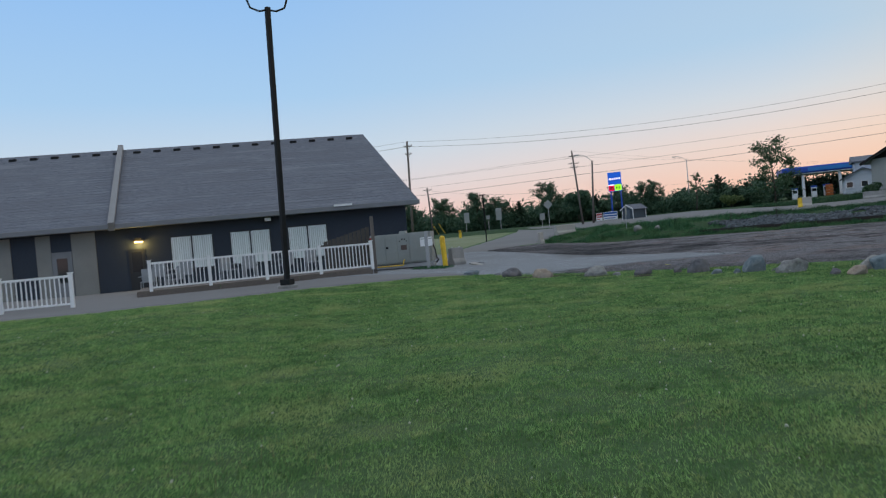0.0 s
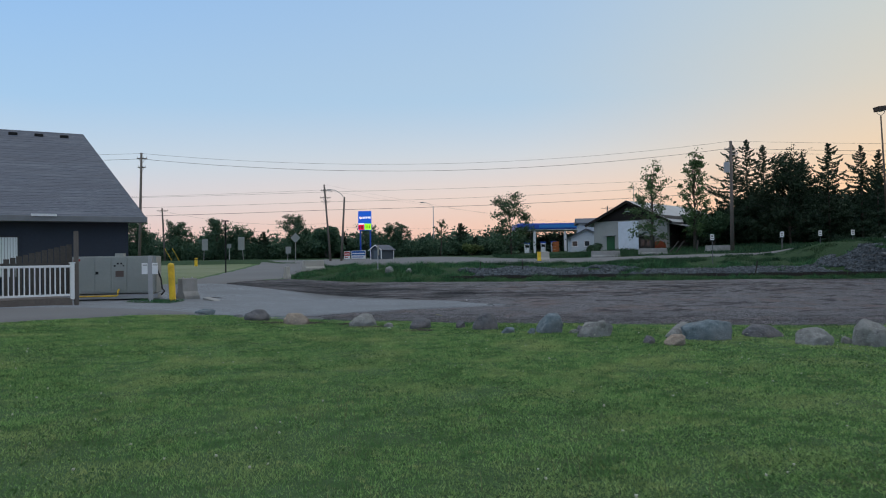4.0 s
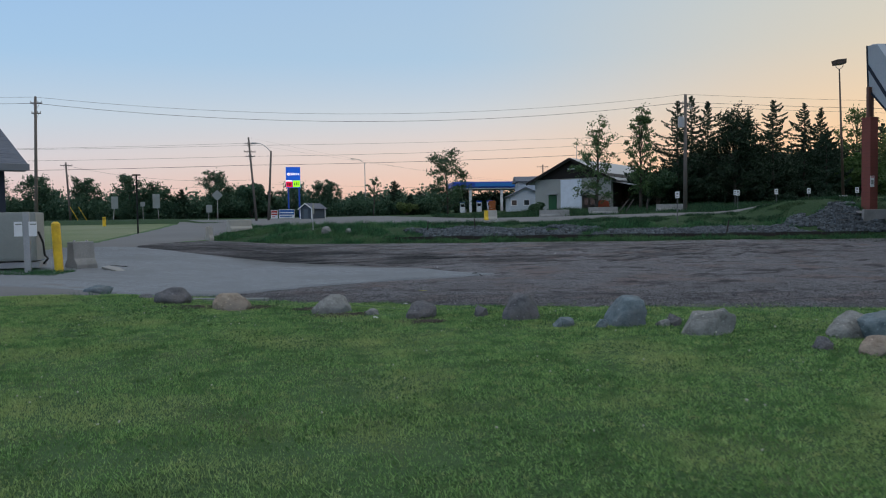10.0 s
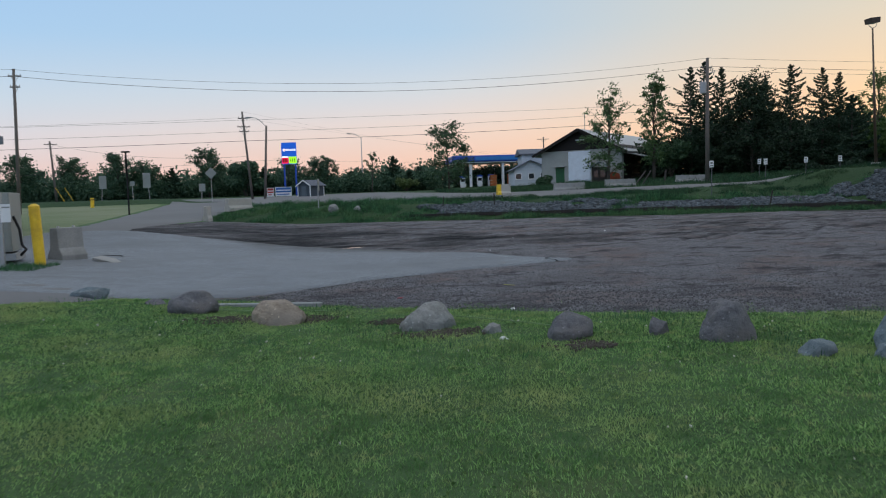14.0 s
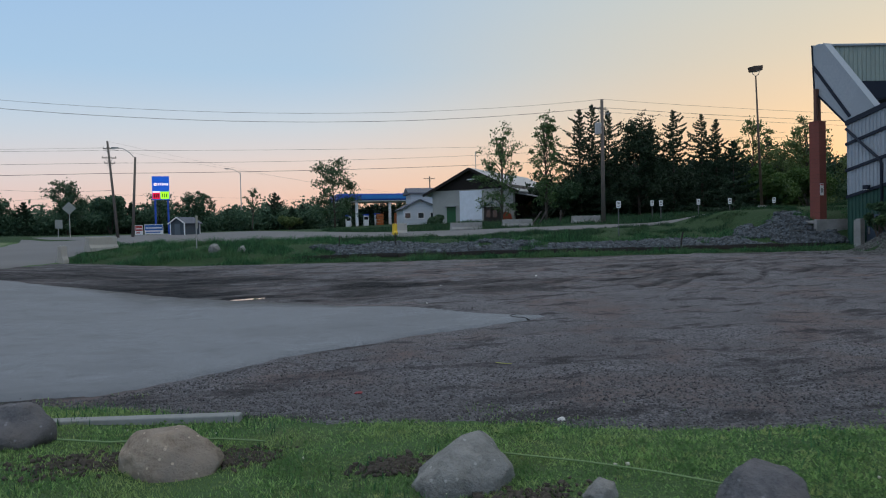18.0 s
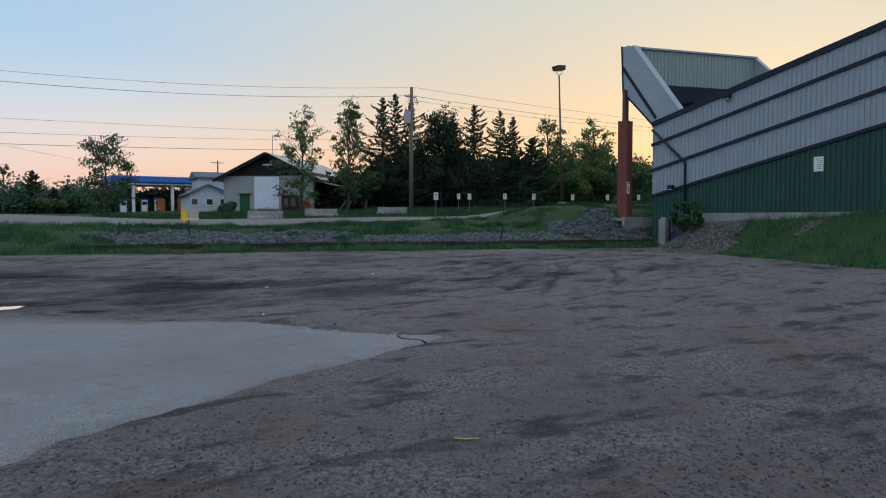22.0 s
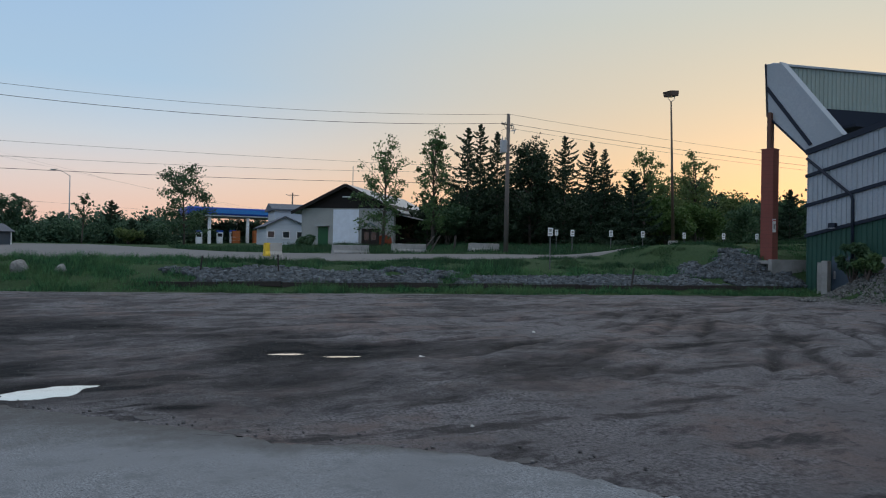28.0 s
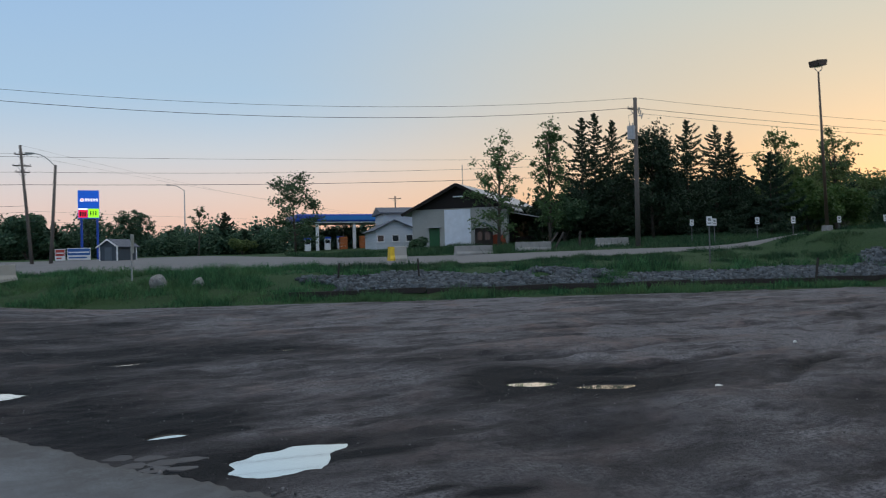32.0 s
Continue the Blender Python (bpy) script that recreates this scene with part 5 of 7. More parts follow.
for i, (x, y, top, sp) in enumerate(((-4.0, 128, 7.6, 5), (-7.8, 126, 7.6, 6), (-2.4, 129, 7.9, 3.6), (-19, 126, 9.0, 6.5), (-28, 128, 7.5, 6), (-32, 128, 9.0, 6), (-45, 128, 8.8, 7), (-52, 128, 9.5, 8), (-60, 128, 9.0, 8), (-39, 130, 8.5, 6))):
    deciduous(x, y, top, sp, 460 + i, LEAFFAR, "dark roadside tree before the evening sky", 3800 if i < 3 else 8500, 0.16, 0.12 if i < 3 else 0.06, 26)


def woods(name, x0, x1, y, depth, low, high, seed, count, material, label, size=0.4):
    """A far belt of trees, joined: tufts of leaves with an uneven top."""
    rs = np.random.RandomState(seed)
    n = count // 40
    cx = rs.uniform(x0, x1, n)
    cy = y + rs.uniform(0, depth, n)
    top = low + (high - low) * np.clip(0.45 + 0.35 * np.sin(cx * 0.35 + seed) * np.sin(cx * 0.13 + 2) + 0.3 * np.sin(cx * 1.1 + seed) + rs.normal(0, 0.15, n), 0, 1.3)
    cz = top * rs.uniform(0.05, 1, n) ** 0.8
    k = np.repeat(np.arange(n), 40)
    r = rs.uniform(0.35, 0.95, n)[k][:, None]
    p = np.stack([cx[k], cy[k], land(cx[k], cy[k]) + cz[k]], 1) + rs.normal(0, 1, (len(k), 3)) * r * [1, 1, 0.75]
    p[:, 2] = np.maximum(p[:, 2], land(p[:, 0], p[:, 1]))
    v, f = scatter_quads(p, size, rs, 1.4)
    raw_mesh(name, v, f, material, label, "woods", "stuff")


woods("far_woods", -120, 40, 138, 8, 2.0, 4.6, 5, 80000, LEAFSOFT, "far belt of dark trees and brush along the road", 0.36)
woods("roadside_brush", -70, 14, 127, 4, 1.2, 2.6, 6, 90000, LEAFFAR, "low dark brush under the roadside trees", 0.22)
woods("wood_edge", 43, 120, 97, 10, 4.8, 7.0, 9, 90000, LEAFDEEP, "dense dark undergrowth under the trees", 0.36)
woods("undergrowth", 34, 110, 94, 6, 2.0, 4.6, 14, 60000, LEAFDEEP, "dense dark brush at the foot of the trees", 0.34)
woods("right_woods", 80, 190, 80, 30, 4.5, 7.0, 12, 60000, LEAFDARK, "green wood beyond the parking lot", 0.5)

# ---- club building beyond the lawn ----
SHINGLE = surface("asphalt_shingle", (0.066, 0.078, 0.104), (0.150, 0.164, 0.198), 0.9, 0.35, 7.0, 0.5, 0.02, stretch=(0.6, 3.5, 3.5), third=(0.098, 0.108, 0.134), crisp=0.1, wide=((0.15, 0.165, 0.195), 0.5, 0.54, 0.7))
SIDING = surface("charcoal_siding", (0.018, 0.026, 0.041), (0.032, 0.042, 0.060), 0.7, 0.6, 9.0, 0.1, 0.005)
STUCCO = surface("grey_stucco", (0.20, 0.20, 0.19), (0.26, 0.26, 0.245), 0.9, 0.8, 20.0, 0.3, 0.01)
BLIND = surface("window_blind", (0.66, 0.72, 0.72), (0.80, 0.84, 0.83), 0.8, 1.0, 12.0, 0.1, 0.004, stretch=(8, 1, 0.2))
SOFFIT = plain("grey_fascia", (0.20, 0.21, 0.225), 0.6)
club = thing("club_building", "long low charcoal building with a wide grey shingle roof", "building", (-11.05, 38.93, 0.25), 28.0)
LEN, EZ, RZ, RD = 34.0, 3.22, 8.25, 9.9
g = Geo().box(-LEN, 0, 0, 19.8, -0.4, EZ - 0.1)
part("wall", g, SIDING, club)
g = Geo()
g.add([(0.65, -0.6, EZ), (-LEN - 0.5, -0.6, EZ), (-LEN - 0.5, RD, RZ), (-1.07, RD, RZ), (0.65, -0.6, EZ - 0.16), (-LEN - 0.5, -0.6, EZ - 0.16), (-LEN - 0.5, RD, RZ - 0.16), (-1.07, RD, RZ - 0.16)],
      [(0, 1, 2, 3), (7, 6, 5, 4), (0, 4, 5, 1), (3, 7, 4, 0), (1, 5, 6, 2), (2, 6, 7, 3)])
g.add([(-1.07, RD, RZ), (-LEN - 0.5, RD, RZ), (-LEN - 0.5, 20.4, EZ), (0.65, 20.4, EZ)], [(0, 1, 2, 3)])
part("roof", g, SHINGLE, club, "weathered grey asphalt shingle roof")
part("gable_wall", Geo().prism([(0.0, EZ - 0.2), (19.8, EZ - 0.2), (RD, RZ - 0.5)], "x", -1.2, -0.9), SIDING, club)
part("fascia", Geo().box(-LEN - 0.5, 0.68, -0.66, -0.58, EZ - 0.2, EZ + 0.03), SOFFIT, club, bevel=0.01)
part("soffit", Geo().box(-LEN, 0.6, -0.58, 0.02, EZ - 0.2, EZ - 0.16), SOFFIT, club)
part("gutter_flash", Geo().box(-3.6, -2.7, -0.72, -0.64, EZ + 0.0, EZ + 0.09), WHITE, club, "short pale flashing on the eave")
slope = (RZ - EZ) / (RD + 0.6)
# shingle courses, each lapping the one below
run = RD + 0.6
n_ = 62
for k in range(n_):
    y0, y1 = -0.6 + run * k / n_, -0.6 + run * (k + 1.12) / n_
    z0, z1 = EZ + (y0 + 0.6) * slope, EZ + (y1 + 0.6) * slope
    e0, e1 = 0.62 - 1.69 * k / n_, 0.62 - 1.69 * min(1, (k + 1.12) / n_)
    lift = 0.011 + 0.004 * math.sin(9.1 * k)
    g = Geo().add([(e0, y0, z0 + lift), (-LEN - 0.45, y0, z0 + lift), (-LEN - 0.45, y1, z1 + 0.004), (e1, y1, z1 + 0.004), (e0, y0, z0 - 0.02), (-LEN - 0.45, y0, z0 - 0.02)], [(0, 3, 2, 1), (4, 0, 1, 5)])
    part("shingle_course", g, SHINGLE, club)
vent = None
for i in range(20):
    x = -2.0 - i * 1.15
    y = RD - 0.62
    vent = part("roof_vent", Geo().box(x - 0.2, x + 0.2, y - 0.2, y + 0.2, EZ + (y + 0.35) * slope, EZ + (y + 0.6) * slope + 0.07), BLACK, club, "low black roof vent", bevel=0.03)
g = Geo()
m0, m1 = Vector((-14.0, -0.72, EZ - 0.1)), Vector((-15.7, RD, RZ + 0.12))
bar_along(g, m0, m1, 0.28, 0.42)
part("fire_wall_cap", g, SOFFIT, club, "pale grey raised cap running up the roof")
for a_, b_ in ((-11.5, -9.6), (-8.7, -6.85), (-5.92, -4.07)):
    w = part("window", Geo().box(a_ - 0.06, b_ + 0.06, -0.07, -0.01, 0.75, 2.47), plain("window_frame", (0.03, 0.035, 0.04), 0.5), club)
    half = (a_ + b_) / 2
    for p_, q_ in ((a_, half - 0.04), (half + 0.04, b_)):
        part("blind", Geo().box(p_, q_, -0.085, -0.07, 0.85, 2.40), BLIND, w, "pale vertical blind behind the pane")
        gg = Geo()
        for k in range(9):
            xx = p_ + (k + 0.5) * (q_ - p_) / 9
            gg.box(xx - 0.008, xx + 0.008, -0.092, -0.085, 0.85, 2.40)
        part("blind_fold", gg, GREYPANEL, w)
dr = part("door", Geo().box(-13.5, -12.75, -0.06, 0.0, -0.1, 2.0), plain("door_black", (0.02, 0.022, 0.025), 0.4), club, "black glazed door under a wall lamp")
part("door_pane", Geo().box(-13.36, -12.9, -0.07, -0.06, 0.9, 1.85), plain("dark_pane", (0.012, 0.014, 0.018), 0.25), dr)
lampg = part("wall_lamp", Geo().prism([(-0.24, 0.0), (0.24, 0.0), (0.14, 0.16), (-0.14, 0.16)], "y", -0.24, 0.0), BLACK, club, "black wall lamp with a warm glow")
lampg.location = (-12.98, 0.0, 2.36)
part("bulb", Geo().box(-0.17, 0.17, -0.2, -0.04, -0.05, -0.01), plain("warm_glow", (1.0, 0.62, 0.2), 0.4, 0.0, 14.0), lampg)
wl_ = new("door_lamp_light", bpy.data.lights.new("door_lamp_light", 'POINT'))
wl_.data.energy, wl_.data.color, wl_.data.shadow_soft_size = 42.0, (1.0, 0.70, 0.2), 0.08
wl_.location = club.matrix_basis @ Vector((-12.98, -0.3, 2.24))
for a_, b_, mat in ((-16.02, -14.95, STUCCO), (-17.6, -16.95, STUCCO), (-20.6, -18.7, STUCCO), (-24.5, -22.0, STUCCO)):
    part("wall_panel", Geo().box(a_, b_, -0.05, -0.005, -0.3, EZ - 0.25), mat, club, "pale grey rendered wall panel")
d2 = part("door", Geo().box(-16.93, -16.04, -0.07, 0.0, -0.1, 2.15), SOFFIT, club, "grey double door with a small dark pane")
part("door_pane", Geo().box(-16.72, -16.25, -0.08, -0.07, 0.7, 1.85), GLASS, d2)
sp = part("floodlight", Geo().box(-7.0, -6.7, -0.4, -0.2, EZ - 0.42, EZ - 0.26), WHITE, club, bevel=0.02)

# ---- deck with a white railing ----
deck = thing("deck", "low timber deck with a weathered skirt", "deck", (-8.75, 29.0, 0.32), 38.0)
for i in range(30):
    y0 = 0.02 + i * 0.145
    part("board", Geo().box(-8.2, 0.0, y0, y0 + 0.135, 0.2, 0.235), DECKWOOD, deck)
for i, (a_, b_) in enumerate(((-8.2, -5.5), (-5.48, -2.75), (-2.73, 0.0))):
    part("skirt_board", Geo().box(a_, b_, -0.03, 0.01, -0.12, 0.2), DECKWOOD, deck)


def railing(at, rz, length, rise, label):
    t = thing("railing", label, "railing", at, rz, group="white railings")
    n = max(2, round(length / 2.0))
    for i in range(n + 1):
        x = -length * i / n
        p = part("post", Geo().box(x - 0.055, x + 0.055, -0.055, 0.055, 0.0, rise + 0.02), WHITE, t, bevel=0.006)
        part("post_cap", Geo().prism([(x - 0.075, -0.075), (x + 0.075, -0.075), (x + 0.075, 0.075), (x - 0.075, 0.075)], "z", rise + 0.02, rise + 0.05), WHITE, p)
        if i < n:
            x1 = -length * (i + 1) / n
            part("top_rail", Geo().box(x1 + 0.055, x - 0.055, -0.035, 0.035, rise - 0.1, rise - 0.03), WHITE, t, bevel=0.006)
            part("bottom_rail", Geo().box(x1 + 0.055, x - 0.055, -0.03, 0.03, 0.1, 0.16), WHITE, t, bevel=0.006)
            k = int((x - x1 - 0.11) / 0.125)
            me = mesh_of("baluster", Geo().box(-0.016, 0.016, -0.016, 0.016, 0.16, rise - 0.1), WHITE)
            for j in range(1, k):
                b = new("baluster", me)
                b.parent = t
                b.location = (x - 0.055 - j * (x - x1 - 0.11) / k, 0, 0)
    return t


railing((-8.77, 29.05, 0.52), 38, 7.75, 1.02, "white metal railing along the edge of the deck")
railing((-15.0, 21.0, 0.36), 30, 7.8, 1.02, "white metal railing beside the entrance path")
SCREENWOOD = surface("screen_timber", (0.05, 0.046, 0.042), (0.10, 0.09, 0.08), 0.85, 0.8, 14.0, 0.4, 0.01)
scr = thing("privacy_screen", "brown slatted timber screen with a sloping top", "screen", (-8.72, 29.2, 0.5), 30.0)
part("post", Geo().box(-0.06, 0.06, -0.07, 0.07, -0.3, 2.0), POLEWOOD, scr, "tall grey end post", bevel=0.006)
for i in range(11):
    x = -0.16 - i * 0.16
    hgt = 1.62 - i * 0.042
    part("slat", Geo().box(x - 0.07, x + 0.07, 0.3, 0.325, 0.15, hgt), SCREENWOOD, scr)
part("rail", Geo().box(-1.95, 0.0, 0.325, 0.36, 1.0, 1.08), SCREENWOOD, scr)


CHAIRGREY = surface("grey_chair", (0.22, 0.235, 0.25), (0.30, 0.315, 0.33), 0.6, 2.0, 20.0, 0.05, 0.003)


def deck_chair(at, rz):
    t = thing("patio_chair", "grey patio chair on the deck", "chair", at, rz, group="chairs on the deck")
    part("seat", Geo().box(-0.24, 0.24, -0.24, 0.24, 0.4, 0.44), CHAIRGREY, t, bevel=0.01)
    part("backrest", Geo().box(-0.24, 0.24, 0.2, 0.24, 0.44, 0.92), CHAIRGREY, t, bevel=0.01)
    for x, y in ((-0.22, -0.22), (0.22, -0.22), (-0.22, 0.22), (0.22, 0.22)):
        part("leg", Geo().tube((x, y, 0), (x * 0.95, y * 0.95, 0.42), 0.02, n=7), CHAIRGREY, t)
    for x in (-0.25, 0.25):
        part("armrest", Geo().box(x - 0.03, x + 0.03, -0.22, 0.24, 0.62, 0.65), CHAIRGREY, t)
    return t


first = deck_chair((0, 0, 0), 0)
spots = [(-1.9, 1.6, 15), (-2.9, 1.9, -30), (-4.3, 1.5, 170), (-5.0, 2.3, 40), (-6.6, 1.7, -15), (-7.4, 2.2, 160)]
base_ = pose(-8.75, 29.0, 0.557, 0, 0, 38)
first.matrix_basis = base_ @ pose(*spots[0][:2], 0, 0, 0, spots[0][2])
for x, y, r in spots[1:]:
    copy_thing(first, base_ @ pose(x, y, 0, 0, 0, r))

for x, y, r in ((-17.3, 27.0, 30), (-16.4, 27.5, -20)):
    copy_thing(first, pose(x, y, land1(x, y) + 0.03, 0, 0, r))
bn = thing("waste_bin", "small black waste bin beside the door", "bin", (-20.3, 30.9, land1(-20.3, 30.9)), 28.0)
part("body", Geo().tube((0, 0, 0), (0, 0, 0.62), 0.2, 0.24, 14), BLACK, bn, smooth=False)
part("lid", Geo().tube((0, 0, 0.62), (0, 0, 0.72), 0.26, 0.12, 14), BLACK, bn)

# ---- rooftop-style air unit, bollard, concrete blocks ----
ac = thing("air_handling_unit", "grey-green steel air handling unit on a skid", "machine", (-10.15, 32.0, 0.36), 12.0)
ac.matrix_basis = ac.matrix_basis @ Matrix.Diagonal((0.9, 1, 0.92, 1))
part("skid", Geo().box(0.0, 2.95, 0.05, 1.15, 0.0, 0.16), GALV, ac)
ub = part("casing", Geo().box(0, 2.9, 0, 1.2, 0.2, 1.55), GREYPANEL, ac, bevel=0.012)
for a_, b_ in ((0.04, 0.74), (0.78, 1.32), (1.36, 1.86), (1.9, 2.86)):
    part("panel", Geo().box(a_, b_, -0.018, 0.0, 0.26, 1.5), GREYPANEL, ub, bevel=0.006)
for x, z, w, h in ((1.45, 1.2, 0.06, 0.06), (1.56, 1.28, 0.06, 0.06), (1.68, 1.28, 0.06, 0.06), (1.76, 1.2, 0.05, 0.05), (0.84, 0.95, 0.1, 0.1)):
    part("gauge", Geo().box(x - w / 2, x + w / 2, -0.03, -0.018, z - h / 2, z + h / 2), BLACK, ub)
part("louvre", Geo().box(1.48, 1.76, -0.035, -0.018, 0.8, 1.02), plain("dull_red_grille", (0.11, 0.08, 0.07), 0.7), ub, "dark louvred grille")
part("warning_label", Geo().box(0.05, 0.28, -0.024, -0.018, 1.38, 1.46), plain("label_red", (0.35, 0.04, 0.04), 0.5), ub, "small red warning label")
part("plate", Geo().box(0.08, 0.2, -0.024, -0.018, 0.85, 0.95), WHITE, ub)
part("hood", Geo().box(1.4, 1.7, 0.3, 0.7, 1.55, 1.66), GREYPANEL, ub)
part("gas_pipe", Geo().chain([(0.3, -0.25, 0.12), (1.55, -0.25, 0.12), (1.6, -0.25, 0.15), (1.6, -0.25, 0.3), (1.6, -0.02, 0.34)], 0.028, 8), YELLOW, ac, "yellow gas pipe", smooth=True)
part("hose", Geo().chain([(2.92, 0.2, 1.0), (3.05, 0.1, 0.7), (3.1, 0.0, 0.35), (3.2, -0.1, 0.25), (3.1, -0.2, 0.12)], 0.03, 8), BLACK, ac, smooth=True)
sg_ = thing("utility_marker", "small grey post with two white notices", "sign", (-7.5, 31.75, 0.33), 10.0)
part("post", Geo().box(-0.07, 0.07, -0.05, 0.05, -0.2, 1.45), GALV, sg_)
for a_, z in ((-0.26, 0.85), (0.06, 0.85)):
    n_ = part("notice", Geo().box(a_, a_ + 0.18, -0.075, -0.055, z, z + 0.36), WHITE, sg_)
    part("notice_line", Geo().box(a_ + 0.03, a_ + 0.17, -0.079, -0.075, z + 0.28, z + 0.31), GREYPANEL, n_)
bol = thing("bollard", "yellow painted steel bollard, slightly worn", "bollard", (-6.92, 32.17, land1(-6.92, 32.17)))
part("pipe", Geo().tube((0, 0, -0.2), (-0.06, 0, 1.26), 0.105, n=20), YELLOW, bol, smooth=False)
part("cap", Geo().tube((-0.06, 0, 1.26), (-0.062, 0, 1.31), 0.105, 0.05, 20), YELLOW, bol)


def concrete_block(at, rz, length, h, w, label, mat=None, group="concrete barriers", yellow=False):
    t = thing("concrete_barrier", label, "barrier", at, rz, group=group)
    prof = [(-w / 2, -0.1), (w / 2, -0.1), (w / 2, h * 0.18), (w * 0.3, h * 0.4), (w * 0.24, h), (-w * 0.24, h), (-w * 0.3, h * 0.4), (-w / 2, h * 0.18)]
    body = part("body", Geo().prism(prof, "x", -length / 2, length / 2), mat or CONCRETE, t, bevel=0.02)
    for s in (-1, 1):
        part("lifting_eye", Geo().tube((s * length * 0.3, 0, h - 0.01), (s * length * 0.3, 0, h + 0.04), 0.03, n=8), GALV, t)
    if yellow:
        part("painted_end", Geo().prism([(p * 1.02, max(q, 0)) for p, q in prof], "x", -length / 2 - 0.012, -length / 2 + 0.3), YELLOW, t, "yellow painted end")
    return t


solid("scrap_pipe", Geo().chain([(-6.75, 35.15, 0.22), (-6.4, 34.95, 0.225), (-6.02, 34.72, 0.21)], 0.025, 6), BLACK, "short black pipe lying on the paving", "pipe")
concrete_block((-6.97, 33.85, land1(-6.97, 33.85)), 52, 0.62, 0.76, 0.56, "grey concrete block beside the yellow bollard")
PALECON = surface("pale_concrete", (0.36, 0.34, 0.31), (0.47, 0.45, 0.41), 0.85, 1.5, 25.0, 0.3, 0.008)
concrete_block((-8.5, 61.2, land1(-8.5, 61.2)), 62, 0.42, 0.88, 0.42, "pale concrete barrier at the corner of the drive", PALECON)
concrete_block((-7.3, 66.0, land1(-7.3, 66.0)), 55, 2.2, 0.72, 0.5, "pale concrete barrier along the drive", PALECON)
concrete_block((12.1, 73.4, land1(12.1, 73.4) - 0.02), 0, 1.05, 0.86, 0.6, "pale concrete block with a yellow painted end", PALECON, yellow=True)
for x in (18.6, 23.1, 29.5):
    concrete_block((x, 77.0, land1(x, 77.0)), 2, 2.7, 0.62, 0.55, "grey concrete road barrier on the verge")

# ---- far side of the road: workshop, cottage, filling station ----
BLOCKWALL = surface("grey_blockwork", (0.30, 0.315, 0.305), (0.40, 0.41, 0.39), 0.9, 0.5, 8.0, 0.2, 0.01)
DARKGABLE = surface("dark_boarding", (0.010, 0.008, 0.008), (0.020, 0.016, 0.015), 0.85, 0.6, 10.0, 0.2, 0.01)
METALROOF = surface("metal_roof", (0.32, 0.33, 0.35), (0.42, 0.43, 0.45), 0.45, 0.6, 9.0, 0.1, 0.006, metal=0.3)
shop = thing("workshop", "grey block workshop with a dark gable and a white roller door", "building", (27.3, 100.0, 2.25), -42.0)
HW, EV, AP, DEP = 5.0, 3.9, 6.35, 20.0
part("wall", Geo().prism([(-HW, -0.6), (HW, -0.6), (HW, EV), (-HW, EV)], "y", 0.0, DEP), BLOCKWALL, shop)
part("gable", Geo().prism([(-HW - 0.1, EV), (HW + 0.1, EV), (0, AP - 0.1)], "y", -0.05, DEP), DARKGABLE, shop, "dark boarded gable")
for s in (-1, 1):
    g = Geo()
    g.add([(0, -0.7, AP), (s * (HW + 0.9), -0.7, EV - 0.42), (s * (HW + 0.9), DEP + 0.5, EV - 0.42), (0, DEP + 0.5, AP),
           (0, -0.7, AP - 0.14), (s * (HW + 0.9), -0.7, EV - 0.56), (s * (HW + 0.9), DEP + 0.5, EV - 0.56), (0, DEP + 0.5, AP - 0.14)],
          [(0, 1, 2, 3), (4, 7, 6, 5), (0, 4, 5, 1), (1, 5, 6, 2), (2, 6, 7, 3)])
    part("roof", g, METALROOF, shop, "pale metal roof sheet")
    g = Geo()
    bar_along(g, (0, -0.72, AP - 0.12), (s * (HW + 0.9), -0.72, EV - 0.54), 0.06, 0.3)
    part("barge_board", g, DARKGABLE, shop)
part("roller_door", Geo().box(-1.5, 1.25, -0.06, 0.0, 0.0, 3.78), plain("door_white", (0.78, 0.85, 0.95), 0.5), shop, "tall white roller door")
gr = part("door", Geo().box(-3.15, -2.05, -0.06, 0.0, 0.0, 2.0), plain("door_green", (0.015, 0.10, 0.035), 0.5), shop, "dark green entrance door")
part("door_hood", Geo().box(-3.3, -1.9, -0.5, 0.0, 2.02, 2.1), METALROOF, gr)
part("gable_lamp", Geo().box(-0.5, 0.5, -0.16, -0.06, 5.0, 5.12), WHITE, shop)
part("mast", Geo().tube((0.1, 1.2, AP - 0.3), (0.1, 1.2, AP + 2.0), 0.04, n=6), GALV, shop)
part("lean_to_roof", Geo().prism([(HW, 3.3), (HW + 3.4, 2.6), (HW + 3.4, 2.7), (HW, 3.42)], "y", 0.6, 12), METALROOF, shop)
for y in (0.8, 4.5, 8.2, 11.8):
    part("lean_to_post", Geo().box(HW + 3.2, HW + 3.32, y, y + 0.12, -0.6, 2.65), OLDWOOD, shop)
# dark sheet over the wall in place of the shade under the lean-to
part("lean_to_shade", Geo().box(HW, HW + 0.04, 0.6, 12, -0.3, 3.3), DARKGABLE, shop)
kio = thing("garden_shed", "small timber shed with a grey-green roof by the workshop", "shed", (28.45, 96.6, 2.25), -25.0)
part("wall", Geo().box(-0.85, 0.85, -0.7, 0.7, -0.2, 1.75), OLDWOOD, kio)
part("roof", Geo().prism([(-1.15, 1.65), (0.0, 2.25), (1.15, 1.65), (1.15, 1.73), (0.0, 2.35), (-1.15, 1.73)], "y", -0.95, 0.95), plain("shed_roof", (0.13, 0.20, 0.20), 0.6), kio)
part("pane", Geo().box(-0.6, -0.15, -0.73, -0.7, 0.6, 1.4), GLASS, kio)
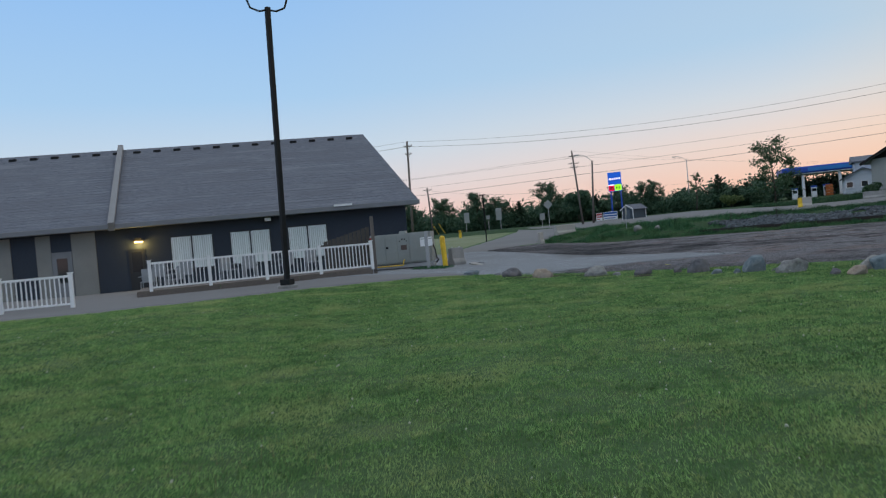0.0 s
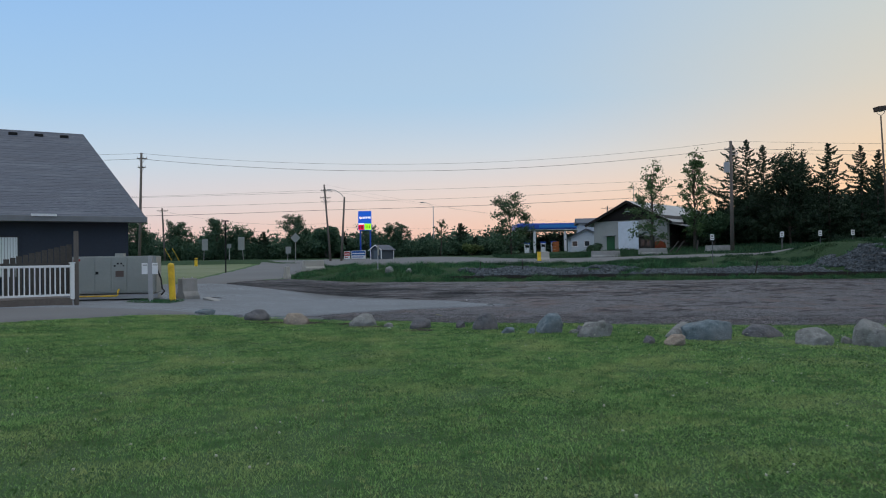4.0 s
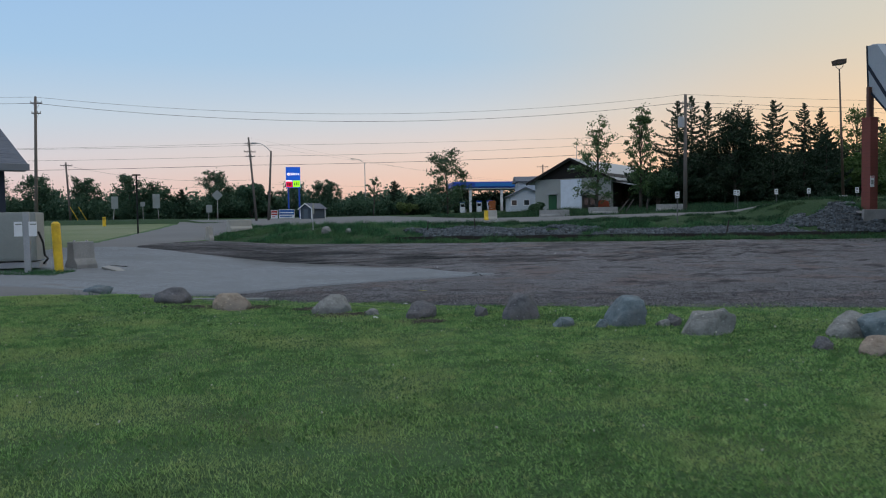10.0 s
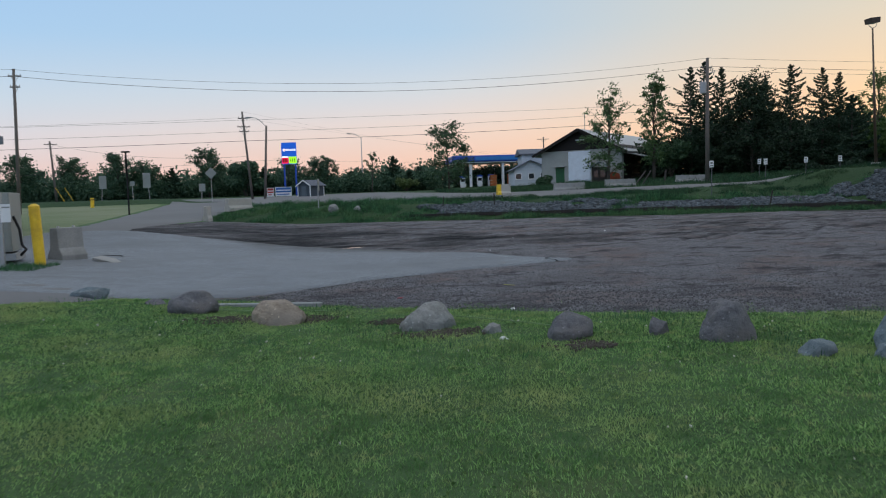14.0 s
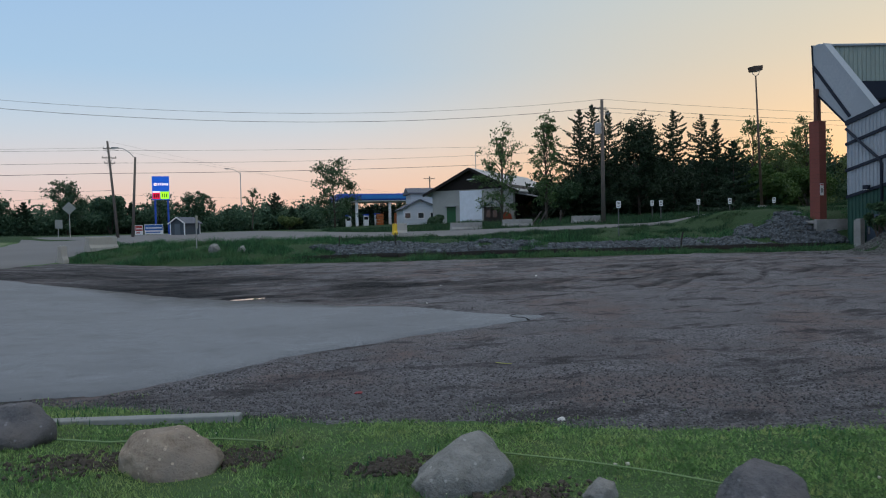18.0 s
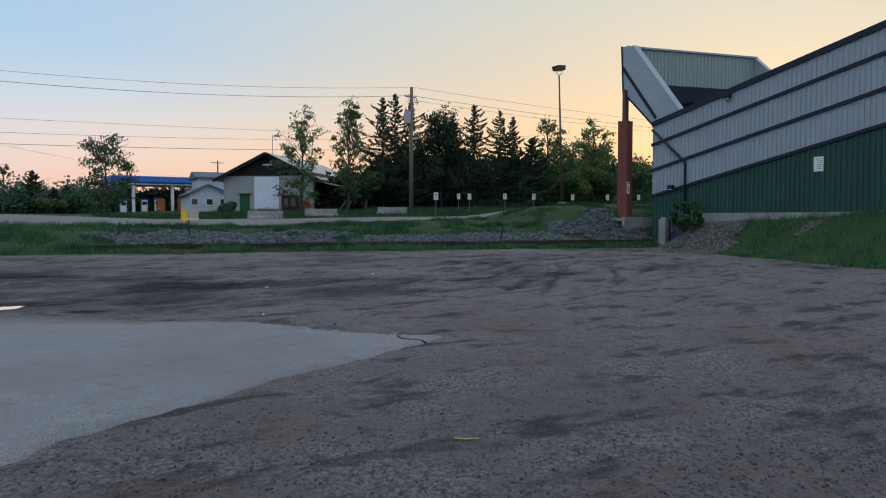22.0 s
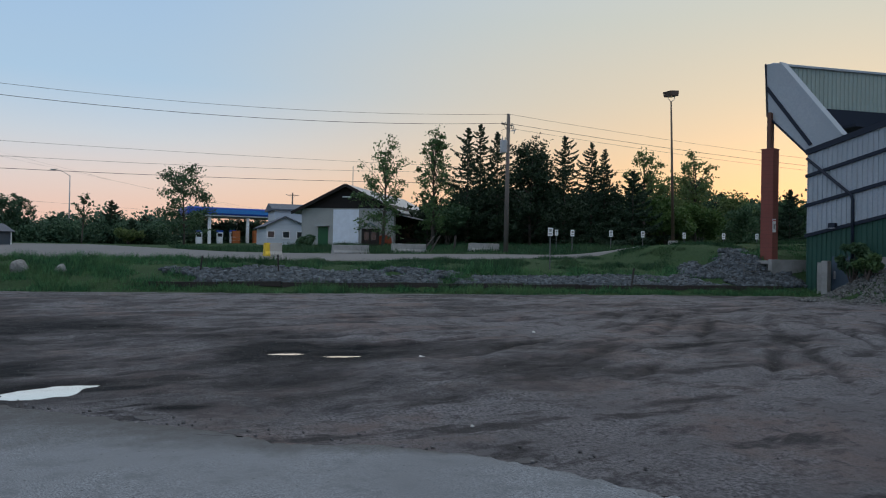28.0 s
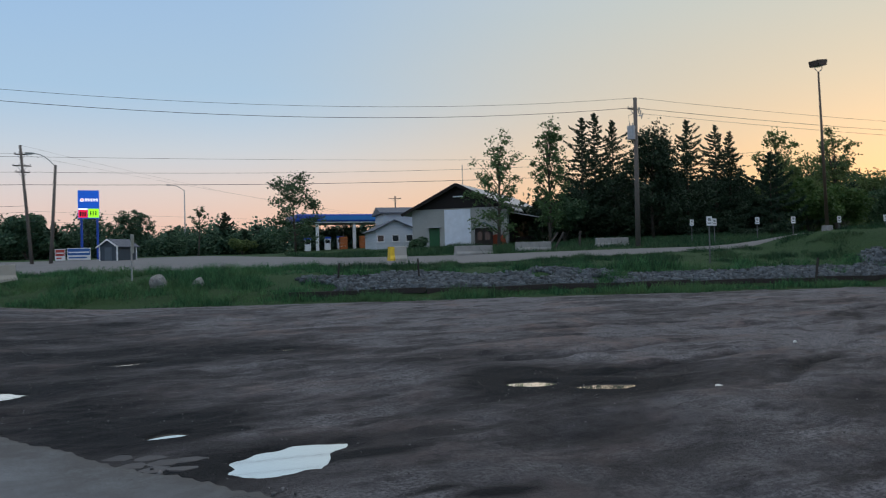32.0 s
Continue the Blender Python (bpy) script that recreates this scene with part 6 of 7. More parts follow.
part("pane", Geo().box(0.1, 0.6, -0.73, -0.7, 0.6, 1.4), GLASS, kio)
trk = thing("orange_tarpaulin", "rumpled orange tarpaulin over a low load", "tarpaulin", (30.2, 97.4, 2.3), -20.0)
part("cover", Geo().prism([(-0.9, 0), (0.9, 0), (0.75, 0.9), (0.2, 1.15), (-0.5, 1.05), (-0.85, 0.6)], "y", -0.6, 0.6), plain("orange_tarp", (0.42, 0.09, 0.04), 0.7), trk, bevel=0.06)
for x, y in ((33.6, 98.6), (35.4, 99.0)):
    h_ = thing("stacked_lumber", "stack of grey planks under the lean-to", "lumber", (x, y, land1(x, y)), -35.0)
    for k in range(5):
        part("plank", Geo().box(-1.0, 1.0, -0.3 + 0.02 * k, 0.3 - 0.03 * k, 0.05 + k * 0.14, 0.16 + k * 0.14), OLDWOOD, h_)

LAP = surface("white_siding", (0.50, 0.54, 0.60), (0.58, 0.62, 0.67), 0.7, 0.6, 9.0, 0.1, 0.006, stretch=(0.3, 0.3, 6))
cot = thing("cottage", "white-sided cottage with a grey gabled roof", "house", (24.4, 112.0, 2.4), -8.0)
part("wall", Geo().prism([(-2.1, -0.5), (2.6, -0.5), (2.6, 2.1), (0.0, 3.15), (-2.1, 2.1)], "y", 0, 9), LAP, cot)
for s, x1, z1 in ((-1, -2.45, 1.98), (1, 2.95, 2.0)):
    g = Geo()
    bar_along(g, (0, 4.4, 3.22), (x1, 4.4, z1), 9.6, 0.12)
    part("roof", g, SHINGLE, cot)
part("upper_wall", Geo().box(-0.6, 4.5, 4, 10, 2.0, 4.3), LAP, cot)
part("upper_roof", Geo().prism([(3.6, 4.15), (10.4, 4.15), (10.4, 4.3), (7.0, 5.1), (3.6, 4.3)], "x", -1.0, 4.9), SHINGLE, cot)
for x in (-1.55, 0.15, 1.75):
    w = part("window", Geo().box(x - 0.42, x + 0.42, -0.05, 0.0, 0.75, 1.55), WHITE, cot)
    part("pane", Geo().box(x - 0.34, x + 0.34, -0.06, -0.05, 0.82, 1.48), GLASS, w)
    part("sill", Geo().box(x - 0.48, x + 0.48, -0.1, 0.0, 0.69, 0.75), WHITE, w)
dish = thing("satellite_dish", "dark satellite dish on a short post", "dish", (25.4, 105.0, land1(25.4, 105.0)), -20.0)
part("post", Geo().tube((0, 0, -0.2), (0, 0, 1.4), 0.05, n=8), GALV, dish)
part("reflector", Geo().tube((0.05, -0.1, 1.45), (0.12, -0.22, 1.55), 0.6, 0.5, 16), GREYPANEL, dish)

BLUEF = surface("blue_fascia", (0.016, 0.07, 0.40), (0.022, 0.09, 0.46), 0.4, 1.0, 8.0, 0.02, 0.004)
CYANF = plain("light_blue_band", (0.03, 0.22, 0.60), 0.4)
can = thing("fuel_canopy", "blue filling station canopy on white posts", "canopy", (25.4, 138.0, 2.3))
part("fascia", Geo().box(-8.0, 5.6, -4, 4, 4.25, 5.3), BLUEF, can, bevel=0.2)
part("band", Geo().box(-4.2, 4.3, -4.03, 4.03, 4.5, 5.05), CYANF, can)
part("soffit", Geo().box(-7.6, 5.4, -3.8, 3.8, 4.1, 4.25), WHITE, can)
for x in (-4.9, 0.4):
    for y in (-3.2, 2.5):
        part("post", Geo().box(x - 0.2, x + 0.2, y - 0.2, y + 0.2, -0.4, 4.0), WHITE, can)
for x in (-6.2, -3.4, -1.6):
    pu = thing("fuel_pump", "white fuel pump with a dark display", "pump", (25.4 + x, 135.2, land1(25.4 + x, 135.2)), group="pumps under the canopy")
    part("body", Geo().box(-0.4, 0.4, -0.3, 0.3, 0, 1.6), WHITE, pu, bevel=0.03)
    part("display", Geo().box(-0.3, 0.3, -0.32, -0.3, 0.95, 1.4), BLACK, pu)
    part("crown", Geo().box(-0.45, 0.45, -0.32, 0.32, 1.6, 1.85), BLUEF, pu)
for x in (24.0, 26.9):
    o_ = thing("orange_crate_stack", "stack of orange crates", "crate", (x, 134.0, land1(x, 134.0)), group="crates by the pumps")
    for k in range(4):
        part("crate", Geo().box(-0.5, 0.5, -0.4, 0.4, k * 0.45, k * 0.45 + 0.4), plain("crate_orange", (0.42, 0.12, 0.03), 0.6), o_)

# ---- price sign, boards and the little shed ----
sgn = thing("price_sign", "lit blue fuel price sign on two blue posts", "sign", (-6.55, 108.0, land1(-6.55, 108.0)), 0)
sz = land1(-6.55, 108.0)
for x in (-0.62, 0.72):
    part("post", Geo().box(x - 0.1, x + 0.1, -0.1, 0.1, -0.3, 5.75 - sz), BLUEF, sgn)
blu = plain("lit_blue", (0.008, 0.10, 0.58), 0.5, 0.0, 0.55)
pn = part("panel", Geo().box(-0.89, 0.89, -0.14, 0.14, 5.72 - sz, 8.32 - sz), blu, sgn, "glowing blue panel")
part("logo_dot", Geo().tube((-0.55, -0.17, 7.42 - sz), (-0.55, -0.14, 7.42 - sz), 0.17, n=14), plain("lit_white", (0.95, 0.95, 0.95), 0.3, 0.0, 1.0), pn, "white and red emblem")
part("logo_core", Geo().tube((-0.55, -0.19, 7.42 - sz), (-0.55, -0.17, 7.42 - sz), 0.08, n=12), plain("lit_red_core", (0.8, 0.05, 0.05), 0.3, 0.0, 0.9), pn)
for i, x in enumerate((-0.28, -0.05, 0.18, 0.42, 0.64)):
    part("logo_stroke", Geo().box(x, x + 0.13, -0.16, -0.14, 7.3 - sz + 0.02 * (i % 2), 7.56 - sz), bpy.data.materials["lit_white"], pn)
part("price_red", Geo().box(-0.85, -0.1, -0.17, -0.14, 5.8 - sz, 6.5 - sz), plain("lit_red", (0.85, 0.01, 0.05), 0.5, 0.0, 0.8), pn, "red lit price field")
part("price_green", Geo().box(-0.04, 0.86, -0.17, -0.14, 5.8 - sz, 6.62 - sz), plain("lit_green", (0.35, 0.9, 0.02), 0.3, 0.0, 1.0), pn, "green lit price field")
part("price_strip", Geo().box(-0.85, -0.1, -0.165, -0.14, 6.52 - sz, 6.66 - sz), bpy.data.materials["lit_white"], pn)
for k in range(3):
    part("price_bar", Geo().box(-0.75 + k * 0.2, -0.62 + k * 0.2, -0.175, -0.17, 5.95 - sz, 6.35 - sz), BLACK, pn)
    part("price_bar", Geo().box(0.12 + k * 0.22, 0.22 + k * 0.22, -0.175, -0.17, 6.0 - sz, 6.4 - sz), BLACK, pn)
for x0, x1, h, mat, lab in ((-9.0, -8.2, 1.1, plain("board_red", (0.45, 0.06, 0.05), 0.5), "low red and white notice board"), (-8.05, -6.2, 1.15, plain("board_blue", (0.04, 0.14, 0.42), 0.5), "blue and white advertising boards")):
    z = land1(x0, 104)
    b_ = thing("notice_board", lab, "sign", (x0, 104, z))
    w = x1 - x0
    part("panel", Geo().box(0, w, -0.04, 0.04, 0.1, h), WHITE, b_)
    part("colour_field", Geo().box(0.05, w - 0.05, -0.05, -0.04, h * 0.45, h - 0.06), mat, b_)
    part("text_bar", Geo().box(0.12, w - 0.12, -0.055, -0.05, h * 0.62, h * 0.72), WHITE, b_)
    part("text_bar", Geo().box(0.12, w - 0.3, -0.055, -0.04, h * 0.22, h * 0.32), mat, b_)
    for x in (0.1, w - 0.1):
        part("leg", Geo().box(x - 0.04, x + 0.04, -0.03, 0.03, -0.2, 0.12), GALV, b_)
SLATE = surface("slate_siding", (0.045, 0.065, 0.085), (0.06, 0.08, 0.10), 0.7, 0.8, 10.0, 0.1, 0.005)
hut = thing("storage_hut", "small slate-blue storage hut with white trim", "shed", (-4.6, 100.0, land1(-4.6, 100.0)), -38.0)
part("wall", Geo().prism([(-0.85, -0.2), (0.85, -0.2), (0.85, 1.25), (0, 1.75), (-0.85, 1.25)], "y", 0, 2.4), SLATE, hut)
for s in (-1, 1):
    g = Geo()
    bar_along(g, (0, 1.2, 1.82), (s * 1.1, 1.2, 1.16), 2.7, 0.07)
    part("roof", g, SHINGLE, hut)
    part("corner_trim", Geo().box(s * 0.87 - 0.05, s * 0.87 + 0.05, -0.03, 0.05, -0.1, 1.25), WHITE, hut)
    g = Geo()
    bar_along(g, (0, -0.16, 1.8), (s * 1.1, -0.16, 1.14), 0.03, 0.12)
    part("barge_board", g, WHITE, hut)
part("corner_trim", Geo().box(0.82, 0.9, 2.33, 2.43, -0.1, 1.25), WHITE, hut)
part("door", Geo().box(-0.35, 0.35, -0.03, 0.0, 0.0, 1.15), plain("hut_door", (0.10, 0.13, 0.16), 0.6), hut)


def road_sign(x, y, top, kind_, w, h, rz, label, lean=0.0):
    z = land1(x, y)
    t = thing("road_sign", label, "sign", (x, y, z), rz, group="signs along the road")
    hh = top - z
    part("post", Geo().tube((0, 0, -0.2), (lean, 0, hh), 0.035, n=8), GALV, t)
    if kind_ == "diamond":
        pts = [(lean + 0.6 * w * math.cos(k * math.pi / 2), hh - w / 2 + 0.6 * w * math.sin(k * math.pi / 2)) for k in range(4)]
    else:
        pts = [(lean - w / 2, hh - h), (lean + w / 2, hh - h), (lean + w / 2, hh), (lean - w / 2, hh)]
    part("plate", Geo().prism(pts, "y", -0.05, -0.035), GREYPANEL if kind_ != "white" else WHITE, t)
    return t


road_sign(-24.5, 95, 4.4, "plate", 0.75, 1.3, -12, "grey back of a tall road sign", 0.25)
road_sign(-19.8, 95, 4.6, "plate", 0.8, 1.5, -12, "grey back of a tall road sign", -0.25)
road_sign(-13.7, 95, 4.9, "diamond", 1.0, 1.0, -5, "grey back of a diamond-shaped warning sign")
road_sign(-22.5, 99, 3.9, "plate", 0.5, 0.5, 0, "small road sign on a thin post")
road_sign(-2.1, 64, 2.7, "plate", 0.4, 0.75, 75, "narrow road sign seen edge on")
road_sign(-16.5, 105, 3.6, "plate", 0.7, 0.9, 20, "small grey road sign", 0.1)


SIGNPOST = surface("dull_sign_post", (0.10, 0.105, 0.11), (0.16, 0.165, 0.17), 0.6, 2.0, 20.0, 0.1, 0.004, metal=0.4)


def parking_sign(x, y, top, big=False):
    z = land1(x, y)
    t = thing("parking_sign", "small white parking sign on a thin steel post", "sign", (x, y, z), -18, group="parking signs")
    hh = top - z
    part("post", Geo().box(-0.025, 0.025, -0.02, 0.02, -0.2, hh), SIGNPOST, t)
    w, h = (0.26, 0.38) if big else (0.27, 0.42)
    p = part("plate", Geo().box(-w / 2, w / 2, -0.035, -0.02, hh - h, hh + 0.02), WHITE, t, bevel=0.006)
    part("symbol_bar", Geo().box(-w * 0.25, w * 0.25, -0.04, -0.035, hh - h * 0.45, hh - h * 0.12), GREYPANEL, p)
    part("text_bar", Geo().box(-w * 0.32, w * 0.32, -0.04, -0.035, hh - h * 0.8, hh - h * 0.65), GREYPANEL, p)


for x, y, top, big in ((21.25, 57.7, 2.95, True), (34.09, 74.0, 3.6, False), (31.52, 68.87, 3.4, False), (34.57, 68.44, 3.45, False), (37.02, 67.9, 3.46, False), (41.52, 68.3, 3.5, False), (44.2, 67.0, 3.5, False), (48.5, 67.5, 3.6, False)):
    parking_sign(x, y, top, big)
ym = thing("yellow_marker", "short yellow marker post on the verge", "bollard", (-22.3, 85, land1(-22.3, 85)))
part("post", Geo().tube((0, 0, -0.2), (0, 0, 0.95), 0.16, n=12), YELLOW, ym)
part("band", Geo().tube((0, 0, 0.75), (0, 0, 0.82), 0.165, n=12), BLACK, ym)
for dx in (0.0, 1.1):
    gw = thing("guy_guard", "yellow guard on a pole guy wire", "guy wire", (-36.2 + dx, 119, land1(-36, 119)))
    part("guard", Geo().tube((0, 0, -0.1), (-1.1, 0, 1.9), 0.035, n=8), YELLOW, gw)
    part("wire", Geo().tube((-1.1, 0, 1.9), (-1.7 - dx, 1, 6.0), 0.015, n=5), CABLE, gw)
for x0, x1 in ((25.2, 26.4), (25.9, 26.9), (28.0, 28.3)):
    st_ = thing("leaning_plank", "weathered plank leaning over the verge", "plank", (x0, 79, land1(x0, 79)))
    g = Geo()
    bar_along(g, (0, 0, -0.1), (x1 - x0, 0.3, 1.2), 0.16, 0.05)
    part("board", g, OLDWOOD, st_)

# ---- edge of the lot: timber edging, stones, stakes, blocks ----
edging = thing("timber_edging", "row of old dark timbers holding the stone bank", "edging", (0, 0, 0))
x = 3.2
rnd = random.Random(4)
while x < 29.4:
    x1 = min(x + 2.4, 29.6)
    pts = []
    for xx in (x + 0.02, x1 - 0.02):
        yy = float(north_edge(xx)) + 1.05
        pts.append(Vector((xx, yy + rnd.uniform(-0.05, 0.05), land1(xx, yy) + 0.09 + rnd.uniform(-0.03, 0.04))))
    g = Geo()
    bar_along(g, pts[0], pts[1], 0.16, 0.2)
    part("timber", g, OLDWOOD, edging)
    x = x1
solid("parking_beam", Geo().prism([(-0.07, -0.05), (0.07, -0.05), (0.06, 0.045), (-0.06, 0.045)], "x", -1.0, 1.0), surface("grey_beam", (0.19, 0.20, 0.20), (0.28, 0.29, 0.28), 0.9, 1.0, 14.0, 0.3, 0.01), "long grey parking beam at the lawn edge", "beam", at=(-2.04, 26.0, land1(-2.04, 26.0) - 0.01), rz=-15, bevel=0.01)
g = Geo().chain([(-2.3, 25.32, 0.13), (-1.95, 25.16, 0.115), (-1.7, 25.06, 0.13), (-1.25, 24.95, 0.12), (-0.95, 24.8, 0.11)], 0.007, 6)
CORD = plain("pale_green_cord", (0.16, 0.26, 0.10), 0.6)
solid("garden_hose_line", g, CORD, "pale green cord lying in the grass", "cord")
solid("garden_hose_line", Geo().chain([(0.35, 23.95, 0.13), (0.8, 23.6, 0.12), (1.1, 23.25, 0.125), (1.4, 22.85, 0.12)], 0.006, 6), CORD, "pale green cord lying in the grass", "cord")


def stones(name, pts, lo, hi, seed, material, label, category="stones"):
    """Broken stones, each an uneven block, joined."""
    rs = np.random.RandomState(seed)
    n = len(pts)
    cube = np.array([[-1, -1, -1], [1, -1, -1], [1, 1, -1], [-1, 1, -1], [-1, -1, 1], [1, -1, 1], [1, 1, 1], [-1, 1, 1]], float) * 0.5
    s = rs.uniform(lo, hi, (n, 1, 1)) * rs.uniform(0.6, 1.2, (n, 1, 3))
    v = cube[None] * s * rs.uniform(0.55, 1.25, (n, 8, 1))
    a = rs.uniform(0, 6.28, n)
    t = rs.uniform(-0.6, 0.6, n)
    ca, sa, ct, st = np.cos(a), np.sin(a), np.cos(t), np.sin(t)
    x, y, z = v[..., 0].copy(), v[..., 1].copy(), v[..., 2].copy()
    y2 = y * ct[:, None] - z * st[:, None]
    z2 = y * st[:, None] + z * ct[:, None]
    v = np.stack([x * ca[:, None] - y2 * sa[:, None], x * sa[:, None] + y2 * ca[:, None], z2], -1) + np.asarray(pts)[:, None]
    q = np.array([[0, 3, 2, 1], [4, 5, 6, 7], [0, 1, 5, 4], [1, 2, 6, 5], [2, 3, 7, 6], [3, 0, 4, 7]])
    f = (q[None] + 8 * np.arange(n)[:, None, None]).reshape(-1, 4)
    return raw_mesh(name, v.reshape(-1, 3), f, material, label, category, "stuff")


def stony_bank(x, u):
    """Above 0 where crushed stone shows on the bank, below 0 where grass has grown over it."""
    reach = 3.3 + 1.7 * sstep(25.5, 27.5, x) + 1.3 * vnoise(x, u, 0.28, 21, 3)
    left = sstep(2.0, 6.4, x + 1.5 * vnoise(x, u, 0.5, 22, 2)) * 2 - 1
    hole = 0.9 - (2.2 + 1.6 * sstep(24, 26, x)) * np.clip(vnoise(x, u, 0.55, 23, 3) - 0.12 + 0.14 * sstep(24, 26, x), 0, 1)
    return np.minimum(np.minimum(reach - u, left), hole)


rs = np.random.RandomState(21)
SCREE = surface("bank_scree", (0.060, 0.062, 0.062), (0.165, 0.168, 0.165), 0.9, 2.0, 12.0, 0.3, 0.01, island=0.5)
PEBBLE = surface("pebble_grit", (0.075, 0.072, 0.076), (0.16, 0.156, 0.162), 0.85, 2.0, 12.0, 0.3, 0.01, island=0.5)
n = 44000
sx = rs.uniform(2.5, 31.5, n)
su = rs.uniform(1.2, 8.4, n)
ok = (stony_bank(sx, su) > -0.15) & (sx < 31.0)
sx, su = sx[ok], su[ok]
sy = north_edge(sx) + su
stones("bank_stones", np.stack([sx, sy, land(sx, sy) + 0.03], 1), 0.07, 0.24, 3, STONE, "bank of loose grey crushed stone")
n = 15000
sy = rs.uniform(38.0, 48.6, n)
so = rs.uniform(0.3, 4.6, n)
ok = vnoise(sy, so, 0.5, 81, 3) + 0.16 * (sy - 44.6) - 0.1 * so > -0.1
sy, so = sy[ok], so[ok]
sx = wall_x(sy) - so
stones("rubble", np.stack([sx, sy, land(sx, sy) + 0.012], 1), 0.025, 0.10, 4, SCREE, "loose rubble on the bank beside the green wall")
n = 16000
sx, sy = rs.uniform(-6, 18, n), rs.uniform(22, 50, n)
ok = (lot_in(sx, sy) > 0.1) & (paved(sx, sy) < -0.1)
sx, sy = sx[ok], sy[ok]
stones("lot_pebbles", np.stack([sx, sy, lot_z(sx, sy) + 0.004], 1), 0.004, 0.014, 5, PEBBLE, "scattered pebbles on the dirt lot")
n = 42000
sx = rs.uniform(-3.5, 16, n)
sy = south_edge(sx) + rs.gamma(1.5, 1.2, n) - 0.2
ok = (lot_in(sx, sy) > -0.1) & (paved(sx, sy) < -0.1)
sx, sy = sx[ok], sy[ok]
stones("edge_gravel", np.stack([sx, sy, lot_z(sx, sy) + 0.003], 1), 0.006, 0.019, 6, PEBBLE, "fine loose gravel along the lawn edge")
for x, y, s in ((6.79, 30.32, 0.08), (5.92, 28.82, 0.07), (11.39, 30.53, 0.09), (5.04, 29.52, 0.06), (10.5, 37.5, 0.1), (8.56, 41.35, 0.1), (4.58, 38.73, 0.15), (7.2, 27.6, 0.06), (9.5, 33.0, 0.08), (3.0, 34.6, 0.05), (1.3, 24.9, 0.1), (0.72, 22.8, 0.12)):
    stones_one = boulder(x, y, s * 0.75, s * 0.35, s * 0.5, surface("pale_scrap", (0.6, 0.6, 0.58), (0.72, 0.72, 0.7), 0.8, 3, 20, 0.2, 0.004) if "pale_scrap" not in bpy.data.materials else bpy.data.materials["pale_scrap"], int(x * 100), "small white stone on the ground")
    stones_one.name = "white_stone"
    stones_one["group"] = "white stones"
solid("red_scrap", Geo().prism([(-0.04, -0.03), (0.03, -0.035), (0.05, 0.01), (-0.01, 0.04)], "z", 0.0, 0.012), plain("scrap_red", (0.30, 0.03, 0.04), 0.6), "small crumpled red scrap on the dirt", "litter", at=(0.03, 26.65, float(lot_z(0.03, 26.65)) + 0.002), bevel=0.004)
solid("yellow_strap", Geo().chain([(1.76, 27.48, float(lot_z(1.76, 27.48)) + 0.008), (1.84, 27.45, float(lot_z(1.84, 27.45)) + 0.012), (1.93, 27.43, float(lot_z(1.93, 27.43)) + 0.008)], 0.005, 6), plain("strap_yellow", (0.5, 0.5, 0.14), 0.6), "short yellow strap lying on the dirt", "strap")

for x, y, h, lx_ in ((21.95, 52.9, 1.05, 0.22), (8.4, 59.4, 0.85, -0.05), (5.4, 60.6, 0.7, 0.1)):
    sk = thing("wooden_stake", "thin weathered survey stake in the bank", "stake", (x, y, land1(x, y)))
    g = Geo()
    bar_along(g, (0, 0, -0.2), (lx_, 0, h), 0.07, 0.05)
    part("shaft", g, OLDWOOD, sk)
for x, y in ((30.15, 49.35), (30.45, 49.75)):
    solid("concrete_post", Geo().box(-0.17, 0.17, -0.14, 0.14, -0.2, 1.5), CONCRETE, "square weathered concrete post by the wall corner", "post", "concrete posts", at=(x, y, land1(x, y)), rz=8, bevel=0.02)
hr = thing("pipe_handrail", "thin galvanised pipe handrail beside the steps", "handrail", (29.6, 52.2, land1(29.6, 52.2)))
part("rail", Geo().chain([(-1.1, 0.2, 0.55), (0.5, 0.1, 0.55), (1.1, -0.7, -0.35)], 0.022, 7), SIGNPOST, hr)
part("mid_rail", Geo().chain([(-1.1, 0.2, 0.2), (0.2, 0.1, 0.2), (0.7, -0.5, -0.4)], 0.02, 7), SIGNPOST, hr)
for x in (-1.1, -0.3, 0.5):
    part("post", Geo().tube((x, 0.15, -0.6), (x, 0.15, 0.55), 0.022, n=7), SIGNPOST, hr)

# ---- shrubs and grass ----
def shrub(x, y, w, h, seed, material, label, count=2200, leaf=0.11, z=None):
    z = land1(x, y) if z is None else z
    rnd = random.Random(seed)
    t = thing("shrub", label, "shrub", (x, y, z), group="shrubs")
    cs, rr = [], []
    for i in range(12):
        a = rnd.uniform(0, 6.28)
        e = Vector((w / 2 * math.cos(a) * rnd.random(), w / 2 * math.sin(a) * rnd.random(), h * rnd.uniform(0.35, 0.9)))
        part("stem", Geo().chain([(0, 0, -0.1), e * 0.5 + Vector((0, 0, 0.1)), e], [0.03, 0.02, 0.006], 5), BARK, t)
        cs.append(e)
        rr.append(w * rnd.uniform(0.16, 0.26))
    v, f = leaf_cloud(cs, rr, count, leaf, seed)
    raw_mesh("leaves", v, f, material, "", "", "stuff", parent=t)


